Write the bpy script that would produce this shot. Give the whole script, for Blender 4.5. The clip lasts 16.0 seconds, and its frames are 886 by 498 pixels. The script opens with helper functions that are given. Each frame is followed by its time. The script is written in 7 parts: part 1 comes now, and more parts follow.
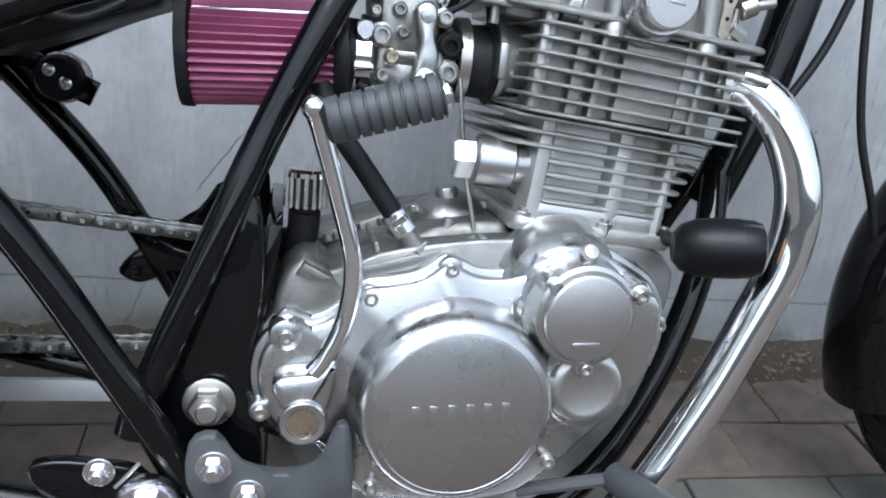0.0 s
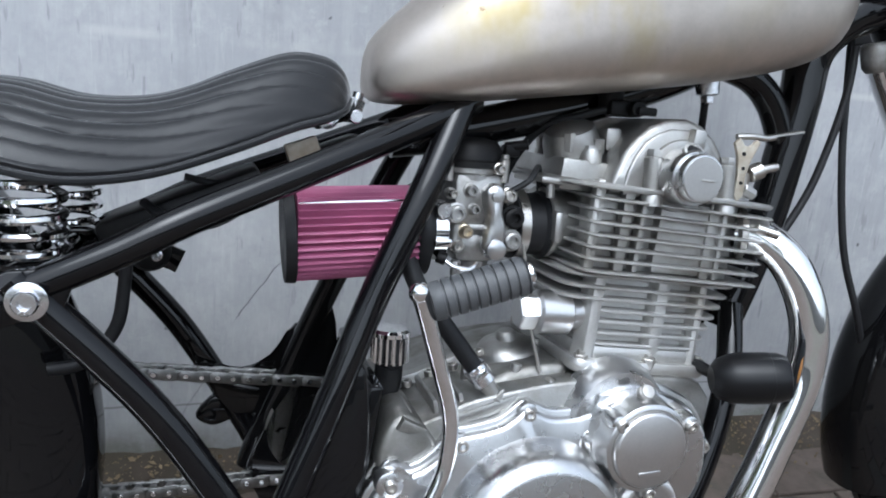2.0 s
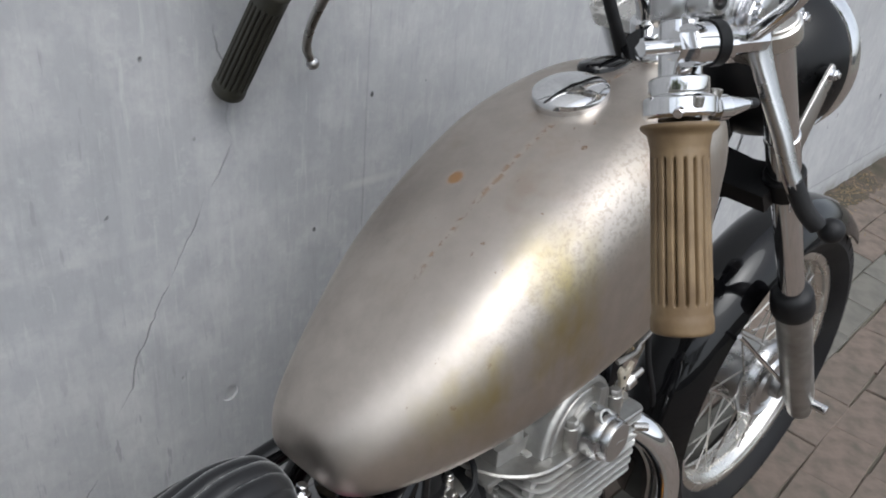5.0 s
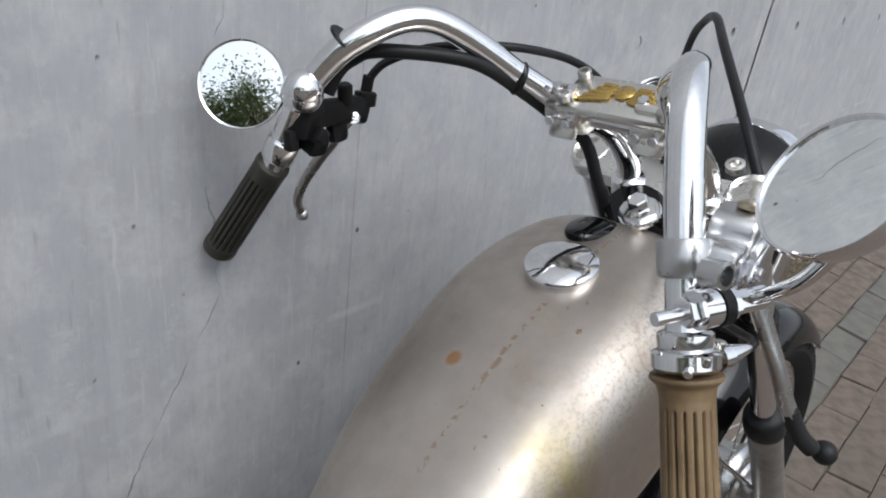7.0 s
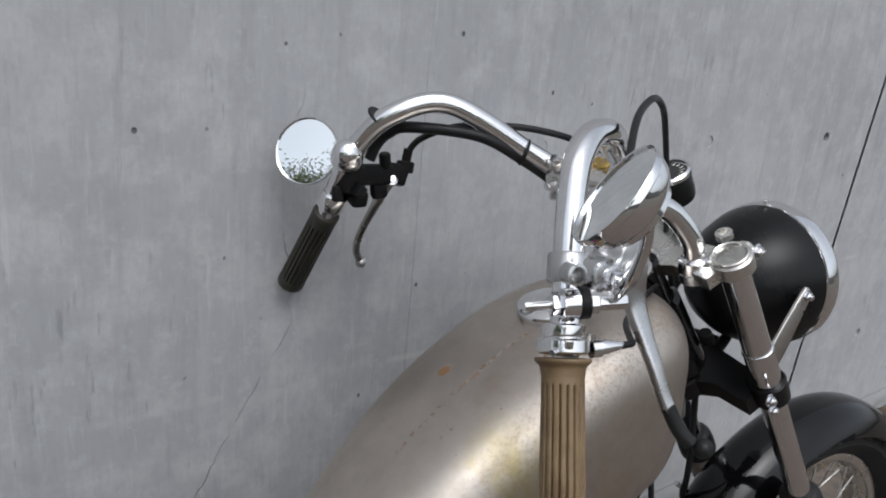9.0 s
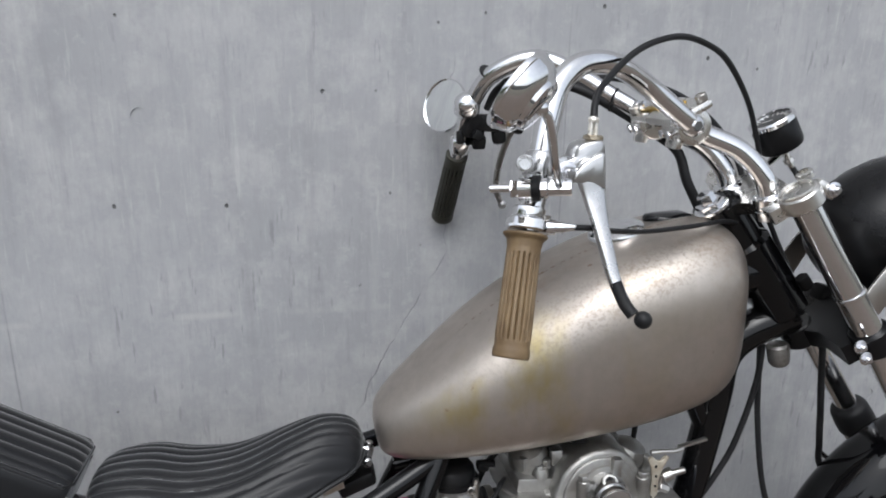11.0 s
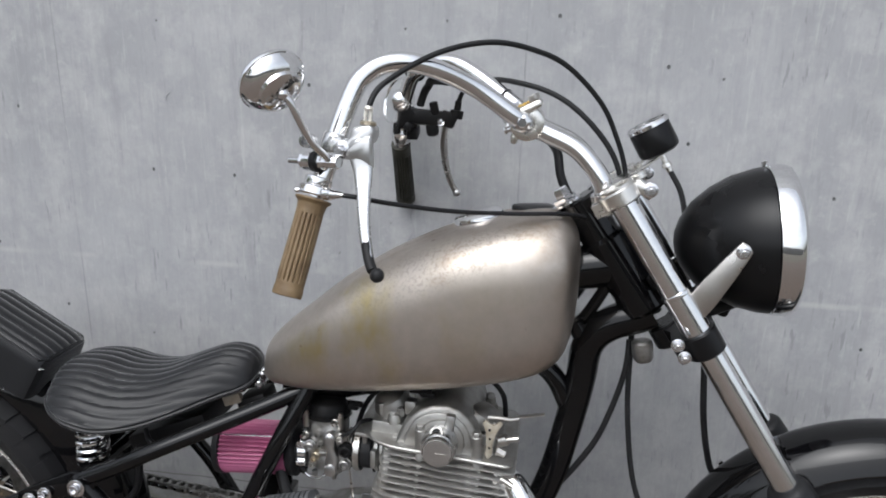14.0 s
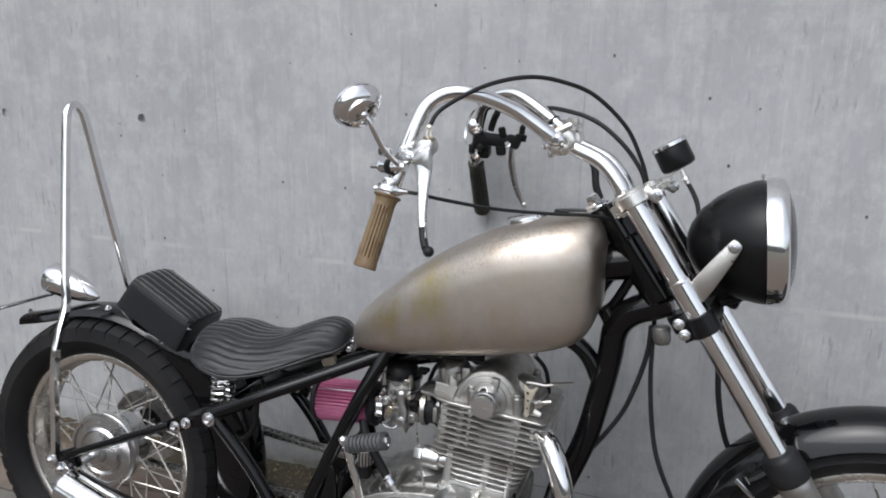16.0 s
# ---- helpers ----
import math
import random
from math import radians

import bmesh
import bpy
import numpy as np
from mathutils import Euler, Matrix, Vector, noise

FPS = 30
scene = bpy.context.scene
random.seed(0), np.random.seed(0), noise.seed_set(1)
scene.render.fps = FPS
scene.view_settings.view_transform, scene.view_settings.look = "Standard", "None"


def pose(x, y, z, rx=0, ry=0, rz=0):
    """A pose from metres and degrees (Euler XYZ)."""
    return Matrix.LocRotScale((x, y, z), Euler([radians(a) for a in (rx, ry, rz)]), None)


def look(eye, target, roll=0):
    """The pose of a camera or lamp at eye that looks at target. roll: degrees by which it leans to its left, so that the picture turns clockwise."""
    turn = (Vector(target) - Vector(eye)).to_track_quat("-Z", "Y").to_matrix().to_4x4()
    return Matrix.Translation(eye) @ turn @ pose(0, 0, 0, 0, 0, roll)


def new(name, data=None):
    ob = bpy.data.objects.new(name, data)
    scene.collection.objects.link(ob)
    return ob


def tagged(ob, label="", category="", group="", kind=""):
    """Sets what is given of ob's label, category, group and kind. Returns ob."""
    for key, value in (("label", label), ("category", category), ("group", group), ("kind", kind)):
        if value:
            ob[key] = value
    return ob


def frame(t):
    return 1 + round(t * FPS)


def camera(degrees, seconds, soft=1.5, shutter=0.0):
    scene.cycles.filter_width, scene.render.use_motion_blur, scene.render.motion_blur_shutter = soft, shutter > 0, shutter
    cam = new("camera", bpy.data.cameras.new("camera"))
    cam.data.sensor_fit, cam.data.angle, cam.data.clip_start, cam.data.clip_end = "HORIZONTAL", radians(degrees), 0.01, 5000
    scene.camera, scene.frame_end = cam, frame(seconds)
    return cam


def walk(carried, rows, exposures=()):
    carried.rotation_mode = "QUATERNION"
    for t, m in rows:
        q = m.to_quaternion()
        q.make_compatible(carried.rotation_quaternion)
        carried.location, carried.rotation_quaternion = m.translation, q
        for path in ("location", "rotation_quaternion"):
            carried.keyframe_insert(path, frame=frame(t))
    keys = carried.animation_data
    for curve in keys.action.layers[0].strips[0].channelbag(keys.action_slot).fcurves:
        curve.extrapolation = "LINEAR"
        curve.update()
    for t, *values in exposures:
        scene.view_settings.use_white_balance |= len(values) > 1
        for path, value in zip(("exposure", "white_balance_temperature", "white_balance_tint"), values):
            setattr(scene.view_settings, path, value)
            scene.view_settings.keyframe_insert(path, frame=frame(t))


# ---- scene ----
cam = camera(61.4, 16.0, 1.9)
PATH = [
    (0, (0.005, -0.01, 0.56), (0.432, 1.841, -0.066), 6.9),
    (0.5, (0.0, -0.035, 0.58), (0.446, 1.839, 0.041), 6.8),
    (1, (-0.015, -0.059, 0.61), (0.45, 1.822, 0.115), 5.8),
    (1.5, (-0.05, -0.072, 0.635), (0.494, 1.792, 0.154), 4.9),
    (2, (-0.129, -0.038, 0.661), (0.438, 1.818, 0.179), 5.0),
    (2.5, (-0.202, 0.022, 0.694), (0.403, 1.849, 0.147), 5.0),
    (3, (-0.257, 0.085, 0.767), (0.435, 1.836, 0.093), 3.0),
    (3.5, (-0.263, 0.139, 0.889), (0.559, 1.777, 0.088), 1.9),
    (4, (-0.267, 0.194, 0.97), (0.752, 1.691, 0.121), 1.9),
    (4.2, (-0.277, 0.214, 0.996), (0.828, 1.634, 0.124), 2.9),
    (6.3, (-0.252, 0.363, 1.149), (1.161, 1.416, 0.202), 7.5),
    (6.5, (-0.252, 0.363, 1.158), (1.16, 1.439, 0.237), 8.1),
    (7, (-0.271, 0.358, 1.191), (1.15, 1.495, 0.362), 6.9),
    (7.5, (-0.282, 0.32, 1.206), (1.151, 1.541, 0.531), 6.3),
    (8, (-0.283, 0.249, 1.212), (1.106, 1.579, 0.662), 5.6),
    (8.5, (-0.284, 0.169, 1.204), (0.978, 1.634, 0.695), 5.5),
    (9, (-0.27, 0.119, 1.194), (0.886, 1.638, 0.6), 5.4),
    (9.2, (-0.255, 0.099, 1.192), (0.844, 1.657, 0.589), 4.4),
    (11.3, (-0.035, -0.216, 1.153), (0.264, 1.666, 0.548), 1.8),
    (11.5, (0.0, -0.219, 1.156), (0.283, 1.662, 0.537), 2.7),
    (12, (0.077, -0.241, 1.156), (0.299, 1.643, 0.522), 3.7),
    (12.5, (0.13, -0.263, 1.161), (0.329, 1.617, 0.51), 3.2),
    (13, (0.204, -0.285, 1.17), (0.301, 1.605, 0.525), 2.7),
    (13.5, (0.321, -0.332, 1.171), (0.238, 1.572, 0.566), 2.8),
    (14, (0.406, -0.373, 1.163), (0.149, 1.521, 0.572), 1.4),
    (14.5, (0.429, -0.43, 1.157), (0.008, 1.445, 0.606), 1.2),
    (15, (0.48, -0.516, 1.159), (-0.083, 1.334, 0.65), 1.6),
    (15.5, (0.538, -0.587, 1.155), (-0.068, 1.26, 0.683), 1.5),
    (16, (0.583, -0.608, 1.164), (-0.024, 1.232, 0.667), 0.7),
]
walk(cam, [(t, look(eye, target, roll)) for t, eye, target, roll in PATH], exposures=[(0, 1.15, 5560, 6), (1.5, 1.18, 5650, 6), (2.5, 1.3, 5650, 7), (3.5, 1.6, 5950, 7), (4.2, 1.2, 6150, 8), (6.3, 0.64, 6130, 8), (7.0, 0.67, 6130, 8), (8.0, 0.64, 6150, 9), (9.2, 0.38, 6170, 9), (11.3, 0.7, 6160, 9), (16, 0.76, 6200, 9)])

# ---- daylight: an overcast sky with a broad soft sun from the camera's side ----
SUN_ELEVATION, SUN_TURN = radians(58), radians(200)
world = bpy.data.worlds.new("sky")
scene.world = world
world.use_nodes = True
wn, wl = world.node_tree.nodes, world.node_tree.links
sky = wn.new("ShaderNodeTexSky")
sky.sky_type, sky.sun_disc = "NISHITA", False
sky.sun_elevation, sky.sun_rotation = SUN_ELEVATION, SUN_TURN
sky.dust_density, sky.air_density = 4.0, 1.0
pale = wn.new("ShaderNodeHueSaturation")
pale.inputs["Saturation"].default_value = 0.28
wl.new(sky.outputs["Color"], pale.inputs["Color"])
wl.new(pale.outputs["Color"], wn["Background"].inputs["Color"])
wn["Background"].inputs["Strength"].default_value = 0.15
sun = new("sun", bpy.data.lights.new("sun", "SUN"))
sun.data.energy, sun.data.angle, sun.data.color = 0.6, radians(45), (1.0, 0.985, 0.965)
sun.matrix_world = look((-1.0, -3.0, 5.0), (0, 0, 0))


# ---- materials ----
def nodes_of(name):
    m = bpy.data.materials.new(name)
    m.use_nodes = True
    t = m.node_tree
    return m, t.nodes, t.links, t.nodes["Principled BSDF"]


def noise_tex(n, l, src, scale, detail=4.0, rough=0.55, distort=0.0):
    x = n.new("ShaderNodeTexNoise")
    x.inputs["Scale"].default_value, x.inputs["Detail"].default_value = scale, detail
    x.inputs["Roughness"].default_value, x.inputs["Distortion"].default_value = rough, distort
    l.new(src, x.inputs["Vector"])
    return x.outputs["Fac"]


def remap(n, l, src, a, b, c=0.0, d=1.0):
    x = n.new("ShaderNodeMapRange")
    x.inputs[1].default_value, x.inputs[2].default_value, x.inputs[3].default_value, x.inputs[4].default_value = a, b, c, d
    l.new(src, x.inputs[0])
    return x.outputs[0]


def mix(n, l, fac, a, b, kind="MIX"):
    x = n.new("ShaderNodeMix")
    x.data_type, x.blend_type = "RGBA", kind
    for socket, value in ((x.inputs[0], fac), (x.inputs[6], a), (x.inputs[7], b)):
        if isinstance(value, (int, float)):
            socket.default_value = value
        elif isinstance(value, tuple):
            socket.default_value = (*value[:3], 1)
        else:
            l.new(value, socket)
    return x.outputs[2]


def math_node(n, l, op, a, b=None):
    x = n.new("ShaderNodeMath")
    x.operation = op
    for i, value in enumerate((a, b)):
        if value is None:
            continue
        if isinstance(value, (int, float)):
            x.inputs[i].default_value = value
        else:
            l.new(value, x.inputs[i])
    return x.outputs[0]


def bump_of(n, l, b, height, strength, distance=0.001, prior=None):
    x = n.new("ShaderNodeBump")
    x.inputs["Strength"].default_value, x.inputs["Distance"].default_value = strength, distance
    l.new(height, x.inputs["Height"])
    if prior:
        l.new(prior, x.inputs["Normal"])
    l.new(x.outputs["Normal"], b.inputs["Normal"])
    return x.outputs["Normal"]


def coords(n, l, stretch=(1, 1, 1)):
    c, m = n.new("ShaderNodeTexCoord"), n.new("ShaderNodeMapping")
    m.inputs["Scale"].default_value = stretch
    l.new(c.outputs["Object"], m.inputs["Vector"])
    return m.outputs["Vector"]


def surface(name, base, rough=0.5, metal=0.0, other=None, var=0.5, scale=12.0, grain=150.0, bump=0.15, rough_var=0.12, stretch=(1, 1, 1), coat=0.0, random_tint=0.0, gloss=0.5):
    """A surface with stains at one scale and grain at another; other: the colour of its stains."""
    m, n, l, b = nodes_of(name)
    v = coords(n, l, stretch)
    big, fine = noise_tex(n, l, v, scale), noise_tex(n, l, v, grain, 3)
    other = other or tuple(x * 0.7 for x in base)
    col = mix(n, l, remap(n, l, big, 0.42, 0.68, 0, var), base, other)
    col = mix(n, l, remap(n, l, fine, 0.3, 0.7, 0, 0.25), col, tuple(x * 0.75 for x in base))
    if random_tint:
        info = n.new("ShaderNodeObjectInfo")
        col = mix(n, l, remap(n, l, info.outputs["Random"], 0, 1, 0, random_tint), col, other)
    l.new(col, b.inputs["Base Color"])
    l.new(remap(n, l, big, 0.3, 0.7, max(rough - rough_var, 0.02), rough + rough_var), b.inputs["Roughness"])
    b.inputs["Metallic"].default_value, b.inputs["Coat Weight"].default_value = metal, coat
    b.inputs["Coat Roughness"].default_value = 0.08
    b.inputs["Specular IOR Level"].default_value = gloss
    if bump:
        bump_of(n, l, b, fine, bump)
    return m


CHROME = surface("chrome", (0.82, 0.82, 0.83), 0.07, 1.0, other=(0.7, 0.69, 0.67), var=0.4, scale=30, grain=300, bump=0.015, rough_var=0.04)
STEEL = surface("dull_steel", (0.52, 0.5, 0.47), 0.33, 1.0, var=0.4, scale=25, grain=250, bump=0.06)
NICKEL = surface("satin_nickel", (0.78, 0.76, 0.72), 0.27, 1.0, var=0.3, scale=15, grain=300, bump=0.02, rough_var=0.06)
POLISHED = surface("polished_aluminium", (0.57, 0.57, 0.57), 0.28, 1.0, other=(0.5, 0.49, 0.48), var=0.3, scale=18, grain=260, bump=0.05, rough_var=0.03)
CAST = surface("cast_aluminium", (0.42, 0.415, 0.4), 0.46, 1.0, other=(0.25, 0.235, 0.21), var=0.7, scale=22, grain=420, bump=0.35, rough_var=0.1)
FINNED = surface("sooted_aluminium", (0.52, 0.515, 0.5), 0.5, 0.88, other=(0.27, 0.25, 0.22), var=0.8, scale=16, grain=350, bump=0.3, rough_var=0.1)
BRUSHED = surface("brushed_aluminium", (0.55, 0.54, 0.53), 0.38, 1.0, other=(0.48, 0.47, 0.455), var=0.4, scale=30, grain=340, bump=0.08, rough_var=0.04)
CRANK = surface("dull_crankcase_alloy", (0.33, 0.325, 0.31), 0.5, 1.0, other=(0.15, 0.14, 0.12), var=0.8, scale=26, grain=380, bump=0.35, rough_var=0.1)
TARNISH = surface("tarnished_plate", (0.42, 0.385, 0.32), 0.5, 0.4, other=(0.25, 0.2, 0.14), var=0.7, scale=60, grain=300, bump=0.1)
CARB_ALLOY = surface("aged_carburettor_alloy", (0.4, 0.395, 0.385), 0.48, 1.0, other=(0.15, 0.14, 0.12), var=0.9, scale=40, grain=380, bump=0.3, rough_var=0.12)
ZINC = surface("zinc_plate", (0.75, 0.75, 0.77), 0.2, 1.0, var=0.4, scale=60, grain=300, bump=0.05)
BRASS = surface("old_brass", (0.58, 0.5, 0.38), 0.32, 1.0, var=0.6, scale=60, grain=300, bump=0.1)
GOLD = surface("gold_plate", (0.62, 0.43, 0.14), 0.28, 1.0, var=0.6, scale=90, grain=300, bump=0.1)
BLACK = surface("black_enamel", (0.0032, 0.0032, 0.0038), 0.045, 0.0, other=(0.007, 0.0066, 0.006), var=0.5, scale=14, grain=120, bump=0.008, rough_var=0.02, gloss=0.32)
SATIN = surface("satin_black", (0.006, 0.006, 0.0065), 0.31, 0.0, var=0.4, scale=10, grain=400, bump=0.05, rough_var=0.06, gloss=0.22)
DULL = surface("dull_black", (0.007, 0.007, 0.0075), 0.45, 0.0, other=(0.02, 0.018, 0.016), var=0.5, scale=18, grain=200, bump=0.15, gloss=0.14)
RUBBER = surface("rubber", (0.01, 0.01, 0.011), 0.5, 0.0, other=(0.022, 0.022, 0.022), var=0.6, scale=25, grain=350, bump=0.25, gloss=0.22)
TYRE = surface("tyre_rubber", (0.008, 0.008, 0.009), 0.6, 0.0, other=(0.02, 0.019, 0.018), var=0.6, scale=9, grain=220, bump=0.3, gloss=0.2)
GREYRUB = surface("grey_rubber", (0.05, 0.052, 0.055), 0.55, 0.0, other=(0.09, 0.09, 0.09), var=0.5, scale=20, grain=350, bump=0.2)
TAN = surface("tan_rubber", (0.18, 0.122, 0.062), 0.55, 0.0, other=(0.085, 0.05, 0.021), var=0.9, scale=30, grain=260, bump=0.2)
OLIVE = surface("dark_olive_rubber", (0.026, 0.025, 0.018), 0.5, 0.0, var=0.5, scale=28, grain=260, bump=0.15)
LEATHER = surface("black_leather", (0.006, 0.0063, 0.0075), 0.4, 0.0, other=(0.013, 0.013, 0.014), var=0.6, scale=8, grain=900, bump=0.22, rough_var=0.06, gloss=0.3)
_leather = LEATHER.node_tree.nodes["Principled BSDF"]
_leather.inputs["Sheen Weight"].default_value, _leather.inputs["Sheen Roughness"].default_value = 0.45, 0.35
PINK = surface("pleated_gauze", (0.32, 0.085, 0.165), 0.5, 0.0, other=(0.22, 0.045, 0.11), var=0.6, scale=20, grain=600, bump=0.25)
LENS_RED = surface("red_lens", (0.2, 0.012, 0.01), 0.15, 0.0, var=0.2)
AMBER = surface("amber_sealant", (0.5, 0.2, 0.02), 0.35, 0.0, var=0.3)
CREAM = surface("dial_cream", (0.02, 0.02, 0.02), 0.3, 0.0, var=0.1)
ALLOY = surface("bright_alloy", (0.72, 0.73, 0.75), 0.45, 0.5, var=0.3, scale=20, grain=300, bump=0.03)
CHAINS = surface("oily_chain", (0.3, 0.295, 0.285), 0.38, 1.0, other=(0.12, 0.115, 0.105), var=0.8, scale=60, grain=300, bump=0.1)
CREAMED = surface("pale_zinc", (0.78, 0.75, 0.68), 0.3, 0.6, var=0.3, scale=60)
WHITE = surface("white_marking", (0.7, 0.7, 0.68), 0.5, 0.0, var=0.2)
SOIL = surface("mossy_soil", (0.05, 0.037, 0.025), 0.9, 0.0, other=(0.032, 0.031, 0.017), var=0.9, scale=9, grain=90, bump=0.9)
LEAFLITTER = surface("dry_leaves", (0.21, 0.155, 0.085), 0.8, 0.0, other=(0.08, 0.06, 0.035), var=0.8, scale=30, grain=200, bump=0.2, random_tint=0.6)
FOLIAGE = surface("foliage", (0.19, 0.23, 0.105), 0.45, 0.0, other=(0.1, 0.14, 0.045), var=0.8, scale=2, grain=30, bump=0.1)
BARK = surface("bark", (0.12, 0.09, 0.07), 0.85, 0.0, var=0.8, scale=6, grain=60, bump=0.8)
BRICK = surface("paving_brick", (0.125, 0.093, 0.075), 0.85, 0.0, other=(0.07, 0.062, 0.05), var=0.95, scale=22, grain=110, bump=1.0, random_tint=0.3)
BRICK_GREEN = surface("green_grey_paver", (0.112, 0.103, 0.088), 0.85, 0.0, other=(0.075, 0.074, 0.066), var=0.8, scale=14, grain=170, bump=0.6, random_tint=0.3)
STUCCO = surface("grey_render", (0.34, 0.33, 0.31), 0.9, 0.0, other=(0.24, 0.232, 0.215), var=0.8, scale=1.5, grain=60, bump=0.4)
JOINT = surface("joint_sand", (0.115, 0.1, 0.08), 0.95, 0.0, other=(0.05, 0.055, 0.03), var=0.8, scale=10, grain=200, bump=0.6)


def bare_metal():
    """Bare brushed tank steel with yellowish lacquer stains and rust specks."""
    m, n, l, b = nodes_of("bare_tank_steel")
    v = coords(n, l)
    tall = coords(n, l, (1, 1, 0.55))
    stain = noise_tex(n, l, tall, 11, 4, 0.6)
    cloud = noise_tex(n, l, v, 26, 5, 0.65)
    grain = noise_tex(n, l, coords(n, l, (60, 60, 400)), 3, 3)
    sep = n.new("ShaderNodeSeparateXYZ")
    l.new(v, sep.inputs[0])
    etch = noise_tex(n, l, v, 210, 4, 0.75)
    col = mix(n, l, remap(n, l, cloud, 0.35, 0.7), (0.52, 0.47, 0.42), (0.43, 0.385, 0.342))
    col = mix(n, l, math_node(n, l, "MULTIPLY", remap(n, l, stain, 0.45, 0.6, 0, 0.75), math_node(n, l, "MULTIPLY", math_node(n, l, "MULTIPLY", remap(n, l, sep.outputs["X"], 0.3, 0.19, 0.2, 1.0), remap(n, l, sep.outputs["Y"], -0.05, -0.085)), math_node(n, l, "MULTIPLY", remap(n, l, sep.outputs["Z"], 0.84, 0.78, 0.12, 1.0), remap(n, l, sep.outputs["Z"], 0.65, 0.7, 0.1, 1.0)))), col, (0.4, 0.32, 0.12))
    # etched blotches over the shoulder of the tank, towards its front
    high = math_node(n, l, "MULTIPLY", remap(n, l, sep.outputs["Y"], -0.075, -0.1), remap(n, l, sep.outputs["X"], 0.1, 0.3, 0.35, 1.0))
    high = math_node(n, l, "MULTIPLY", high, remap(n, l, math_node(n, l, "SUBTRACT", sep.outputs["Z"], math_node(n, l, "MULTIPLY", sep.outputs["X"], 0.5)), 0.66, 0.69))
    blots = math_node(n, l, "MULTIPLY", remap(n, l, etch, 0.5, 0.58), high)
    col = mix(n, l, math_node(n, l, "MULTIPLY", blots, 0.55), col, (0.27, 0.235, 0.2))
    brown = remap(n, l, noise_tex(n, l, v, 16, 4, 0.7), 0.55, 0.75, 0, 0.4)
    col = mix(n, l, math_node(n, l, "MULTIPLY", brown, remap(n, l, sep.outputs["Z"], 0.7, 0.86)), col, (0.34, 0.24, 0.15))
    # the one round rust spot and a dotted rust seam along the spine
    across = math_node(n, l, "POWER", math_node(n, l, "SUBTRACT", sep.outputs["X"], 0.187), 2.0)
    along_y = math_node(n, l, "POWER", math_node(n, l, "SUBTRACT", sep.outputs["Y"], 0.022), 2.0)
    dist = math_node(n, l, "SQRT", math_node(n, l, "ADD", across, along_y))
    spot = remap(n, l, math_node(n, l, "ADD", dist, math_node(n, l, "MULTIPLY", cloud, 0.008)), 0.013, 0.009)
    seam_d = math_node(n, l, "ABSOLUTE", math_node(n, l, "ADD", sep.outputs["Y"], math_node(n, l, "ADD", 0.022, math_node(n, l, "MULTIPLY", cloud, -0.012))))
    dots = math_node(n, l, "MULTIPLY", remap(n, l, seam_d, 0.004, 0.001), remap(n, l, noise_tex(n, l, v, 120, 2), 0.5, 0.56))
    dots = math_node(n, l, "MULTIPLY", dots, remap(n, l, sep.outputs["Z"], 0.76, 0.79))
    speck = noise_tex(n, l, v, 75, 3, 0.7)
    zone = noise_tex(n, l, v, 7, 2)
    rust = math_node(n, l, "MULTIPLY", remap(n, l, speck, 0.68, 0.74), remap(n, l, zone, 0.5, 0.6))
    rust = math_node(n, l, "MAXIMUM", math_node(n, l, "MAXIMUM", rust, spot), math_node(n, l, "MULTIPLY", dots, 0.8))
    col = mix(n, l, rust, col, (0.17, 0.09, 0.038))
    l.new(col, b.inputs["Base Color"])
    l.new(math_node(n, l, "SUBTRACT", 1.0, math_node(n, l, "MULTIPLY", rust, 0.9)), b.inputs["Metallic"])
    l.new(math_node(n, l, "ADD", remap(n, l, cloud, 0.3, 0.7, 0.36, 0.48), math_node(n, l, "MULTIPLY", blots, 0.12)), b.inputs["Roughness"])
    bump_of(n, l, b, grain, 0.06, 0.0005, bump_of(n, l, b, cloud, 0.12, 0.001))
    return m


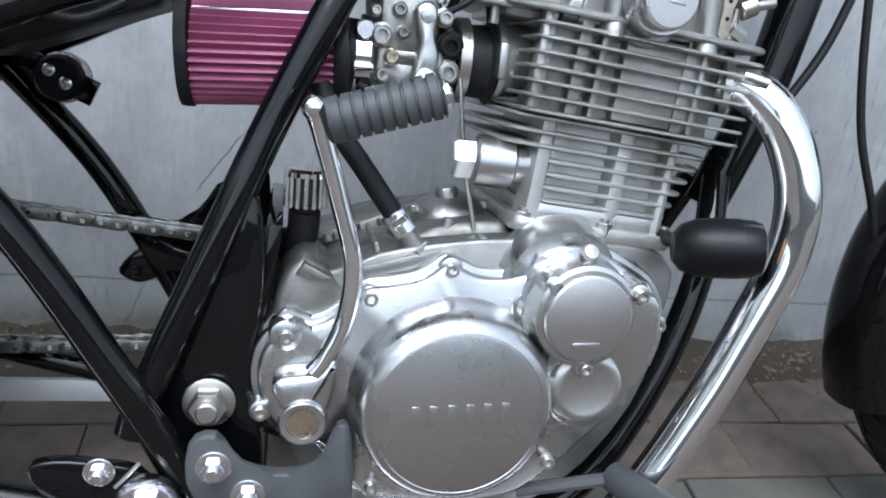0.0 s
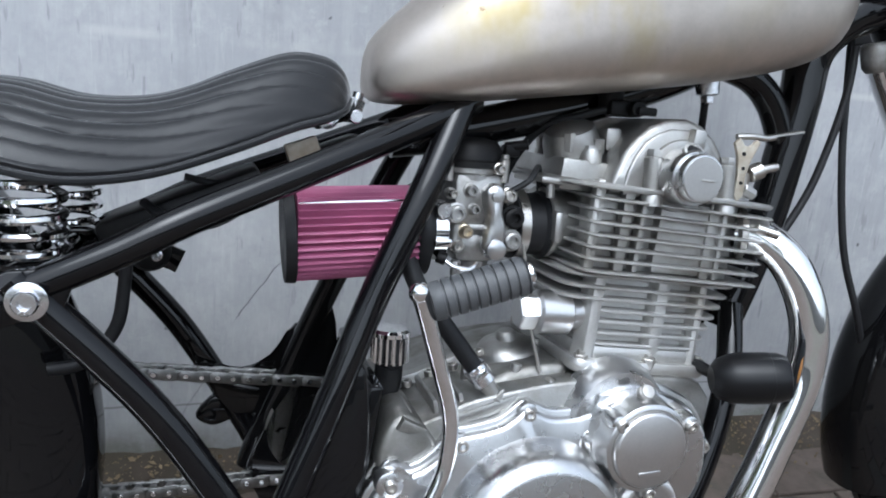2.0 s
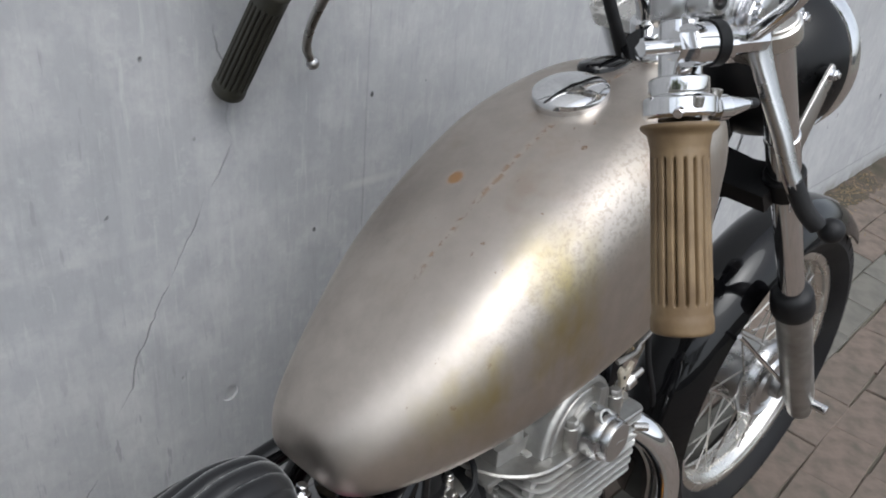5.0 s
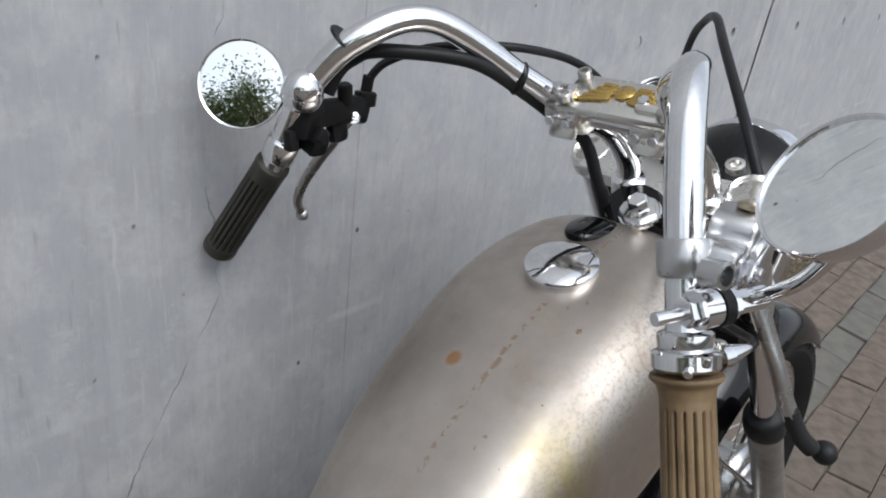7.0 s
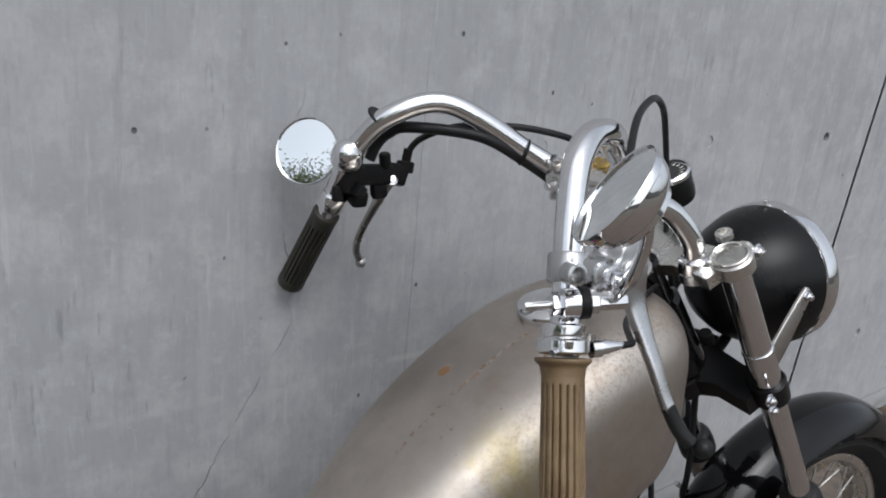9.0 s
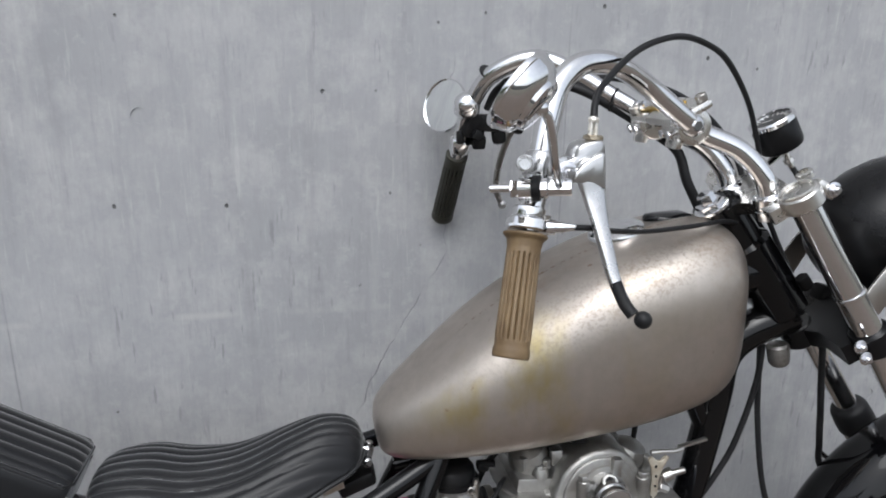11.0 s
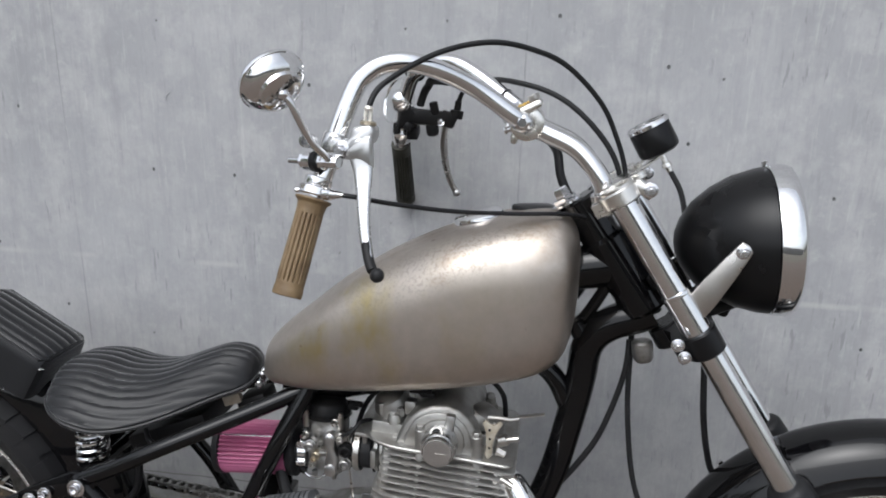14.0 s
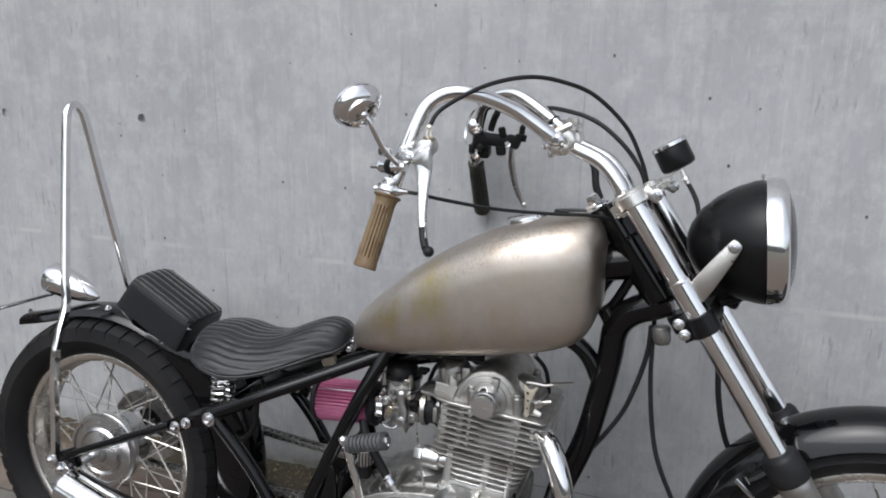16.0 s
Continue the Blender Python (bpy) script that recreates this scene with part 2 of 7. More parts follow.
def concrete():
    """Fair-faced concrete: board streaks, clouds, pinholes, pale wash and two wandering cracks."""
    m, n, l, b = nodes_of("fair_faced_concrete")
    v = coords(n, l)
    cloud = noise_tex(n, l, v, 2.2, 6, 0.6)
    mott = noise_tex(n, l, v, 14, 5, 0.65)
    streak = noise_tex(n, l, coords(n, l, (1, 1, 0.07)), 34, 4, 0.6)
    fine = noise_tex(n, l, coords(n, l, (1, 1, 0.3)), 160, 3)
    scratch = noise_tex(n, l, coords(n, l, (1, 1, 0.1)), 95, 4, 0.65)
    blot = noise_tex(n, l, v, 38, 4, 0.7)
    col = mix(n, l, remap(n, l, cloud, 0.3, 0.7), (0.5, 0.505, 0.51), (0.37, 0.375, 0.385))
    col = mix(n, l, remap(n, l, mott, 0.45, 0.66, 0, 0.6), col, (0.58, 0.58, 0.575))
    col = mix(n, l, remap(n, l, streak, 0.55, 0.72, 0, 0.34), col, (0.29, 0.295, 0.305))
    col = mix(n, l, remap(n, l, streak, 0.42, 0.3, 0, 0.3), col, (0.56, 0.56, 0.555))
    col = mix(n, l, remap(n, l, fine, 0.35, 0.7, 0, 0.22), col, (0.33, 0.33, 0.335))
    col = mix(n, l, remap(n, l, scratch, 0.58, 0.72, 0, 0.28), col, (0.27, 0.275, 0.285))
    col = mix(n, l, remap(n, l, scratch, 0.4, 0.3, 0, 0.35), col, (0.62, 0.62, 0.61))
    col = mix(n, l, remap(n, l, blot, 0.55, 0.72, 0, 0.3), col, (0.33, 0.335, 0.345))
    col = mix(n, l, remap(n, l, blot, 0.42, 0.3, 0, 0.3), col, (0.6, 0.6, 0.59))
    sep = n.new("ShaderNodeSeparateXYZ")
    l.new(v, sep.inputs[0])
    # clusters of short upright nicks left by the form boards
    nick = noise_tex(n, l, coords(n, l, (1, 1, 0.15)), 95, 3, 0.55)
    nick = math_node(n, l, "MULTIPLY", remap(n, l, nick, 0.635, 0.69), remap(n, l, noise_tex(n, l, v, 3.4, 3, 0.6), 0.46, 0.6))
    col = mix(n, l, math_node(n, l, "MULTIPLY", nick, 0.42), col, (0.17, 0.175, 0.185))
    # pinholes
    pit = n.new("ShaderNodeTexVoronoi")
    pit.inputs["Scale"].default_value = 17
    l.new(coords(n, l, (1, 1, 0.8)), pit.inputs["Vector"])
    gate = noise_tex(n, l, v, 31, 1)
    hole = math_node(n, l, "MULTIPLY", remap(n, l, math_node(n, l, "ADD", pit.outputs["Distance"], math_node(n, l, "MULTIPLY", mott, 0.05)), 0.085, 0.06), remap(n, l, gate, 0.45, 0.5))
    col = mix(n, l, math_node(n, l, "MULTIPLY", hole, 0.85), col, (0.06, 0.06, 0.06))
    # one wandering crack that turns aside low down, and the faint straight edges of the form boards
    wob = n.new("ShaderNodeTexNoise")
    wob.noise_dimensions = "1D"
    wob.inputs["Scale"].default_value, wob.inputs["Detail"].default_value = 4.0, 8
    l.new(sep.outputs["Z"], wob.inputs["W"])
    shift = math_node(n, l, "MULTIPLY", math_node(n, l, "SUBTRACT", wob.outputs["Fac"], 0.5), 0.1)
    aside = math_node(n, l, "MULTIPLY", math_node(n, l, "MAXIMUM", math_node(n, l, "SUBTRACT", 0.76, sep.outputs["Z"]), 0.0), 0.55)
    middle = math_node(n, l, "SUBTRACT", math_node(n, l, "ADD", shift, 0.158), aside)
    d = math_node(n, l, "ABSOLUTE", math_node(n, l, "SUBTRACT", sep.outputs["X"], middle))
    crack = math_node(n, l, "MULTIPLY", remap(n, l, d, 0.0016, 0.0003), remap(n, l, noise_tex(n, l, v, 9, 4), 0.46, 0.6, 0, 0.9))
    board = math_node(n, l, "ABSOLUTE", math_node(n, l, "SUBTRACT", math_node(n, l, "FRACT", math_node(n, l, "DIVIDE", math_node(n, l, "SUBTRACT", sep.outputs["X"], -0.1), 0.9186)), 0.5))
    seam = math_node(n, l, "MULTIPLY", remap(n, l, board, 0.0022, 0.0006), remap(n, l, noise_tex(n, l, v, 4, 3), 0.4, 0.6, 0.1, 0.5))
    crack = math_node(n, l, "MAXIMUM", crack, seam)
    col = mix(n, l, math_node(n, l, "MULTIPLY", crack, 0.6), col, (0.16, 0.16, 0.165))
    # pour line at one level
    pour = remap(n, l, math_node(n, l, "ABSOLUTE", math_node(n, l, "SUBTRACT", sep.outputs["Z"], 0.665)), 0.008, 0.002)
    pour = math_node(n, l, "MULTIPLY", pour, remap(n, l, noise_tex(n, l, coords(n, l, (1, 1, 0.2)), 6, 3), 0.5, 0.62))
    col = mix(n, l, math_node(n, l, "MULTIPLY", pour, 0.5), col, (0.62, 0.61, 0.59))
    # algae near the ground
    lift = remap(n, l, math_node(n, l, "ABSOLUTE", math_node(n, l, "SUBTRACT", sep.outputs["Z"], math_node(n, l, "ADD", 0.142, math_node(n, l, "MULTIPLY", mott, 0.008)))), 0.0022, 0.0008)
    col = mix(n, l, math_node(n, l, "MULTIPLY", lift, 0.6), col, (0.13, 0.125, 0.11))
    low = math_node(n, l, "MULTIPLY", remap(n, l, sep.outputs["Z"], 0.125, 0.085), remap(n, l, mott, 0.35, 0.6))
    col = mix(n, l, math_node(n, l, "MULTIPLY", low, 0.65), col, (0.12, 0.115, 0.075))
    col = mix(n, l, 1.0, col, (0.76, 0.76, 0.765), "MULTIPLY")
    l.new(col, b.inputs["Base Color"])
    l.new(remap(n, l, mott, 0.3, 0.7, 0.62, 0.8), b.inputs["Roughness"])
    first = bump_of(n, l, b, streak, 0.25, 0.0012)
    second = bump_of(n, l, b, fine, 0.3, 0.0008, first)
    deep = math_node(n, l, "MAXIMUM", hole, crack)
    bump_of(n, l, b, math_node(n, l, "SUBTRACT", 1.0, deep), 0.8, 0.002, second)
    return m


def glass_of(name, colour=(0.95, 0.97, 0.97), rough=0.02):
    m, n, l, b = nodes_of(name)
    b.inputs["Base Color"].default_value = (*colour, 1)
    b.inputs["Roughness"].default_value, b.inputs["Transmission Weight"].default_value, b.inputs["IOR"].default_value = rough, 1.0, 1.45
    return m


TANK, CONCRETE = bare_metal(), concrete()
GLASS = glass_of("lamp_glass")
MIRROR, _mn, _ml, _mb = nodes_of("mirror_silver")
_mb.inputs["Base Color"].default_value, _mb.inputs["Metallic"].default_value, _mb.inputs["Roughness"].default_value = (0.88, 0.9, 0.9, 1), 1.0, 0.015


# ---- shapes: each gives (corners, faces) ----
def V(*a):
    return Vector(a)


def curve_through(points, k=8):
    """A smooth line through the points."""
    p = [Vector(q) for q in points]
    if len(p) < 3:
        return p
    out = []
    for i in range(len(p) - 1):
        a, b, c, d = p[max(i - 1, 0)], p[i], p[i + 1], p[min(i + 2, len(p) - 1)]
        for j in range(k):
            t = j / k
            out.append(0.5 * ((2 * b) + (c - a) * t + (2 * a - 5 * b + 4 * c - d) * t * t + (3 * b - a - 3 * c + d) * t ** 3))
    return out + [p[-1]]


def rings_to_mesh(rings, closed=False, caps=True):
    n = len(rings[0])
    v = [q for r in rings for q in r]
    f = []
    for i in range(len(rings) - (0 if closed else 1)):
        a, b = i * n, ((i + 1) % len(rings)) * n
        f += [(a + j, a + (j + 1) % n, b + (j + 1) % n, b + j) for j in range(n)]
    if caps and not closed:
        f += [tuple(range(n - 1, -1, -1)), tuple(range(len(v) - n, len(v)))]
    return v, f


def tube(points, r, n=12, closed=False, flat=None):
    """A round bar along a line; r: one radius, or several spread evenly along it; flat: (half width, half height) for a flat bar, whose width lies along y."""
    p = [Vector(q) for q in points]
    rings, side = [], None
    for i, q in enumerate(p):
        if closed:
            t = (p[(i + 1) % len(p)] - p[i - 1]).normalized()
        else:
            t = (p[min(i + 1, len(p) - 1)] - p[max(i - 1, 0)]).normalized()
        if side is None:
            side = t.orthogonal().normalized() if flat is None else (V(0, 1, 0) - t * t.y).normalized()
        side = (side - t * side.dot(t)).normalized()
        up = t.cross(side)
        rr = float(np.interp(i / max(len(p) - 1, 1), np.linspace(0, 1, len(r)), r)) if isinstance(r, (list, tuple)) else r
        if flat:
            w, hh = flat
            rings.append([q + side * (w * x) + up * (hh * z) for x, z in ((-1, -0.7), (-0.85, -1), (0.85, -1), (1, -0.7), (1, 0.7), (0.85, 1), (-0.85, 1), (-1, 0.7))])
        else:
            rings.append([q + (side * math.cos(a) + up * math.sin(a)) * rr for a in (2 * math.pi * k / n for k in range(n))])
    return rings_to_mesh(rings, closed)


def moved(shape, m):
    return [m @ Vector(q) for q in shape[0]], shape[1]


def along(at, axis):
    """The pose that takes z to the axis."""
    return Matrix.Translation(at) @ Vector(axis).to_track_quat("Z", "Y").to_matrix().to_4x4()


def lathe(profile, at=(0, 0, 0), axis=(0, 0, 1), n=24):
    """Turned on an axis: profile of (radius, height)."""
    rings = [[V(r * math.cos(a), r * math.sin(a), z) for a in (2 * math.pi * k / n for k in range(n))] for r, z in profile]
    return moved(rings_to_mesh(rings), along(at, axis))


def rod(a, b, r, n=12, bevel=0.0):
    a, b = Vector(a), Vector(b)
    h = (b - a).length
    e = bevel or min(r * 0.12, h * 0.2)
    return lathe([(r - e, 0), (r, e), (r, h - e), (r - e, h)], a, b - a, n)


def slab(size, at=(0, 0, 0), bevel=0.002, turn=(0, 0, 0)):
    bm = bmesh.new()
    bmesh.ops.create_cube(bm, size=1)
    for q in bm.verts:
        q.co = Vector([q.co[i] * size[i] for i in range(3)])
    if bevel:
        bmesh.ops.bevel(bm, geom=list(bm.edges), offset=min(bevel, min(size) * 0.45), segments=2, profile=0.5, affect="EDGES")
    bm.verts.index_update()
    v, f = [q.co.copy() for q in bm.verts], [tuple(q.index for q in face.verts) for face in bm.faces]
    bm.free()
    return moved((v, f), pose(*at, *turn))


def plate(outline, y0, y1, bevel=0.003):
    """An outline in the x-z plane with depth from y0 (outer) to y1 and an eased outer edge."""
    c = sum((V(x, 0, z) for x, z in outline), V(0, 0, 0)) / len(outline)
    pts = [V(x, 0, z) for x, z in outline]
    n = len(pts)

    def inset(d):
        out = []
        for i in range(n):
            t = (pts[(i + 1) % n] - pts[i - 1]).normalized()
            nn = V(-t.z, 0, t.x)
            if nn.dot(pts[i] - c) < 0:
                nn = -nn
            out.append(pts[i] - nn * d)
        return out
    s = 1 if y1 > y0 else -1
    rings = [[q + V(0, y0, 0) for q in inset(bevel)], [q + V(0, y0 + s * bevel * 0.4, 0) for q in inset(bevel * 0.3)], [q + V(0, y0 + s * bevel, 0) for q in pts], [q + V(0, y1, 0) for q in pts]]
    return rings_to_mesh(rings)


def smooth_outline(outline, k=4):
    p = [V(x, 0, z) for x, z in outline]
    n, out = len(p), []
    for i in range(n):
        a, b, c, d = p[i - 1], p[i], p[(i + 1) % n], p[(i + 2) % n]
        for j in range(k):
            t = j / k
            q = 0.5 * ((2 * b) + (c - a) * t + (2 * a - 5 * b + 4 * c - d) * t * t + (3 * b - a - 3 * c + d) * t ** 3)
            out.append((q.x, q.z))
    return out


def ball(at, r, scale=(1, 1, 1), n=16):
    v = lathe([(max(r * math.sin(math.pi * i / n), 1e-4), -r * math.cos(math.pi * i / n)) for i in range(n + 1)], n=n)
    return [Vector(at) + V(q[0] * scale[0], q[1] * scale[1], q[2] * scale[2]) for q in v[0]], v[1]


def coil(a, b, r, wire, turns, n=8):
    a, b = Vector(a), Vector(b)
    m = along(a, b - a)
    h, k = (b - a).length, int(turns * 18)
    return tube([m @ V(r * math.cos(2 * math.pi * turns * i / k), r * math.sin(2 * math.pi * turns * i / k), h * i / k) for i in range(k + 1)], wire, n)


def mesh_of(name, shapes, material, sharp=38):
    if isinstance(shapes, tuple):
        shapes = [shapes]
    v, f = [], []
    for sv, sf in shapes:
        o = len(v)
        v += [tuple(q) for q in sv]
        f += [tuple(i + o for i in face) for face in sf]
    me = bpy.data.meshes.new(name)
    me.from_pydata(v, [], f)
    bm = bmesh.new()
    bm.from_mesh(me)
    bmesh.ops.recalc_face_normals(bm, faces=list(bm.faces))
    bm.to_mesh(me)
    bm.free()
    me.materials.append(material)
    me.shade_smooth()
    me.set_sharp_from_angle(angle=radians(sharp))
    return me


def part(name, shapes, material, parent, label="", sharp=38):
    ob = new(name, mesh_of(name, shapes, material, sharp))
    ob.parent = parent
    return tagged(ob, label)


def again(name, me, m, parent, label=""):
    """A further piece on the same mesh."""
    ob = new(name, me)
    ob.parent = parent
    ob.matrix_basis = m
    return tagged(ob, label)


# fasteners, modelled pointing to -y with their seat at the origin
HEX = mesh_of("hex_bolt", [lathe([(0.0125, 0), (0.0125, 0.0015), (0.0115, 0.002)], axis=(0, -1, 0), n=20), lathe([(0.0085, 0.002), (0.0088, 0.0025), (0.0088, 0.008), (0.0078, 0.009)], axis=(0, -1, 0), n=6),
                           lathe([(0.005, 0.008), (0.005, 0.0125), (0.0042, 0.0132)], axis=(0, -1, 0), n=12)], ZINC)
ALLEN = mesh_of("cap_screw", [lathe([(0.0052, 0), (0.0056, 0.0006), (0.0056, 0.006), (0.005, 0.0067), (0.0031, 0.0067), (0.003, 0.0035), (0.0001, 0.0034)], axis=(0, -1, 0), n=14)], STEEL)


def bolt(at, parent, size=1.0, me=None, axis=(0, -1, 0), name="bolt"):
    turn = Vector((0, -1, 0)).rotation_difference(Vector(axis)).to_matrix().to_4x4()
    return again(name, me or HEX, Matrix.Translation(at) @ turn @ Matrix.Scale(size, 4), parent)


# ---- the wall ----
WALL_Y, STEP_X, STEP_Z, HOLE_X, HOLE_Z = 1.019, 0.4635, 0.592, -0.789, 1.0


def build_wall():
    """One sheet of concrete with a round tie hole in every bay and a slanting joint cut between two lifts."""
    v, f = [], []
    x_joint = 1.742
    deep = random.Random(4)
    columns = range(-8, 12)
    for i in columns:
        for j in range(-2, 6):
            cx, cz = HOLE_X + i * STEP_X, HOLE_Z + j * STEP_Z
            x0, x1, z0, z1 = cx - STEP_X / 2, cx + STEP_X / 2, cz - STEP_Z / 2, cz + STEP_Z / 2
            if i == 5:
                x1 = x_joint - 0.0055
            if i == 6:
                x0 = x_joint + 0.0055
            r, d = 0.0125, deep.choice((0.002, 0.004, 0.012))
            d = {(0, 0): 0.014, (-1, 0): 0.006, (1, 0): 0.0015, (2, 0): 0.0015, (3, 0): 0.0012, (4, 0): 0.0025, (5, 0): 0.014, (6, 0): 0.014, (3, -1): 0.004}.get((i, j), d)
            o, n = len(v), 16
            square = []
            for k in range(n):
                a = 2 * math.pi * (k + 0.5) / n
                c, s = math.cos(a), math.sin(a)
                q = 1 / max(abs(c), abs(s))
                square.append((cx + (c * q) * (x1 - cx if c > 0 else cx - x0), cz + (s * q) * (z1 - cz if s > 0 else cz - z0)))
            corner = {1: (x1, z1), 5: (x0, z1), 9: (x0, z0), 13: (x1, z0)}
            for ring, y in (("s", 0), ("c", 0), ("c", d), ("p", d)):
                for k in range(n):
                    a = 2 * math.pi * (k + 0.5) / n
                    if ring == "s":
                        x, z = square[k]
                    else:
                        rr = r if ring == "c" else r * 0.5
                        x, z = cx + rr * math.cos(a), cz + rr * math.sin(a)
                    v.append((x, WALL_Y + y, z))
            for ring in range(3):
                for k in range(n):
                    a, b = o + ring * n + k, o + ring * n + (k + 1) % n
                    f.append((a, b, b + n, a + n))
            f.append(tuple(o + 3 * n + k for k in range(n)))
            for k, (x, z) in corner.items():
                v.append((x, WALL_Y, z))
                f.append((o + k, len(v) - 1, o + k + 1))
    zs = (HOLE_Z - 2.5 * STEP_Z, HOLE_Z + 5.5 * STEP_Z)
    o = len(v)
    v += [(x_joint - 0.0055, WALL_Y, zs[0]), (x_joint - 0.0045, WALL_Y + 0.02, zs[0]), (x_joint + 0.0045, WALL_Y + 0.02, zs[0]), (x_joint + 0.0055, WALL_Y, zs[0])]
    v += [(x, y, zs[1]) for x, y, _ in v[o:o + 4]]
    f += [(o + k, o + k + 1, o + k + 5, o + k + 4) for k in range(3)]
    # top, back and ends close it
    xa, xb = HOLE_X - 8.5 * STEP_X, HOLE_X + 11.5 * STEP_X
    o = len(v)
    v += [(xa, WALL_Y, zs[0]), (xb, WALL_Y, zs[0]), (xb, WALL_Y, zs[1]), (xa, WALL_Y, zs[1]), (xa, WALL_Y + 0.25, zs[0]), (xb, WALL_Y + 0.25, zs[0]), (xb, WALL_Y + 0.25, zs[1]), (xa, WALL_Y + 0.25, zs[1])]
    f += [(o + 4, o + 5, o + 6, o + 7), (o + 3, o + 2, o + 6, o + 7), (o, o + 3, o + 7, o + 4), (o + 1, o + 5, o + 6, o + 2)]
    me = bpy.data.meshes.new("wall_north")
    me.from_pydata(v, [], f)
    me.materials.append(CONCRETE)
    me.validate()
    bm = bmesh.new()
    bm.from_mesh(me)
    bmesh.ops.remove_doubles(bm, verts=list(bm.verts), dist=0.0002)
    # the joint leans a little
    for q in bm.verts:
        if abs(q.co.x - x_joint) < 0.02:
            q.co.x += (min(q.co.z, 1.7) - 1.07) * 0.12
    bmesh.ops.recalc_face_normals(bm, faces=list(bm.faces))
    bm.to_mesh(me)
    bm.free()
    return tagged(new("wall_north", me), "tall grey fair-faced concrete wall with round tie holes", "wall", kind="structure")


build_wall()


def ground_z(y):
    return max(0.0, (y - 0.62) * 0.16) - 0.006


def build_ground():
    ys = [-60, -20, -6, -3, 0, 0.62, 0.8, 1.0, 1.3, 60]
    xs = [-60, -12, -4, -1, 1, 3, 6, 14, 60]
    v = [(x, y, (ground_z(y) if y < 1.3 else ground_z(1.0)) - 0.007) for y in ys for x in xs]
    n = len(xs)
    f = [(j * n + i, j * n + i + 1, (j + 1) * n + i + 1, (j + 1) * n + i) for j in range(len(ys) - 1) for i in range(n - 1)]
    ob = new("ground", mesh_of("ground", (v, f), JOINT))
    return tagged(ob, "dark sandy ground under and between the paving bricks", "ground", kind="structure")


GROUND = build_ground()


def build_gutter():
    """The strip of soil and moss heaped along the foot of the wall."""
    rnd = random.Random(8)
    nx, ny = 420, 9
    v, f = [], []
    for i in range(nx + 1):
        x = -3.6 + 8.4 * i / nx
        for j in range(ny + 1):
            s = j / ny
            y = 0.915 + 0.104 * s + 0.012 * noise.noise(V(x * 6, 0, 3)) * (1 - s)
            z = ground_z(y) + 0.014 * s ** 1.6 + 0.008 * noise.noise(V(x * 14, y * 20, 1)) * s + 0.005 * rnd.random() * (0.3 + s)
            v.append((x, y, z))
    n = ny + 1
    f = [(i * n + j, (i + 1) * n + j, (i + 1) * n + j + 1, i * n + j + 1) for i in range(nx) for j in range(ny)]
    ob = new("soil_strip", mesh_of("soil_strip", (v, f), SOIL))
    return tagged(ob, "dark mossy soil strip along the foot of the wall", "soil", kind="structure")


build_gutter()

# unseen plain wall behind the camera, added to darken reflections near the horizon
south = tagged(new("reflection_wall", mesh_of("reflection_wall", [slab((44, 0.3, 2.4), (0, -14.0, 1.1), 0.02)], STUCCO)), "unseen plain grey-brown wall added to darken low reflections", "wall", kind="structure")
# ---- the motorcycle: x forward, y to its left, z up; it leans on its stand towards the wall ----
BIKE = tagged(new("motorcycle"), "custom single-cylinder motorcycle with bare steel tank, black frame and chrome bars", "motorcycle")
BIKE.matrix_basis = pose(0, 0.609, 0, -4.57, 0, 0)
REAR, FRONT = V(-0.612, 0, 0.297), V(0.935, 0, 0.302)
RAKE = V(0.551, -0.008, -0.8335).normalized()
# the front end is steered a little to the right
STEER = pose(0.945, -0.01, 0.302, 3.0, 0, -4.3) @ Matrix.Translation(-FRONT)


def fork_at(s, y):
    return V(0.5115 + 0.105 * y, -0.0055 + 1.026 * y, 0.948) + RAKE * s


def both(points):
    """The points and their mirror images on the other side."""
    return [points, [(p[0], -p[1], p[2]) for p in points]]


def loop_ring(profile, at, n=72):
    """A ring turned about the y axis from a closed section of (radius, y)."""
    rings = [[Vector(at) + V(r * math.cos(a), y, r * math.sin(a)) for r, y in profile] for a in (2 * math.pi * k / n for k in range(n))]
    return rings_to_mesh(rings, closed=True)


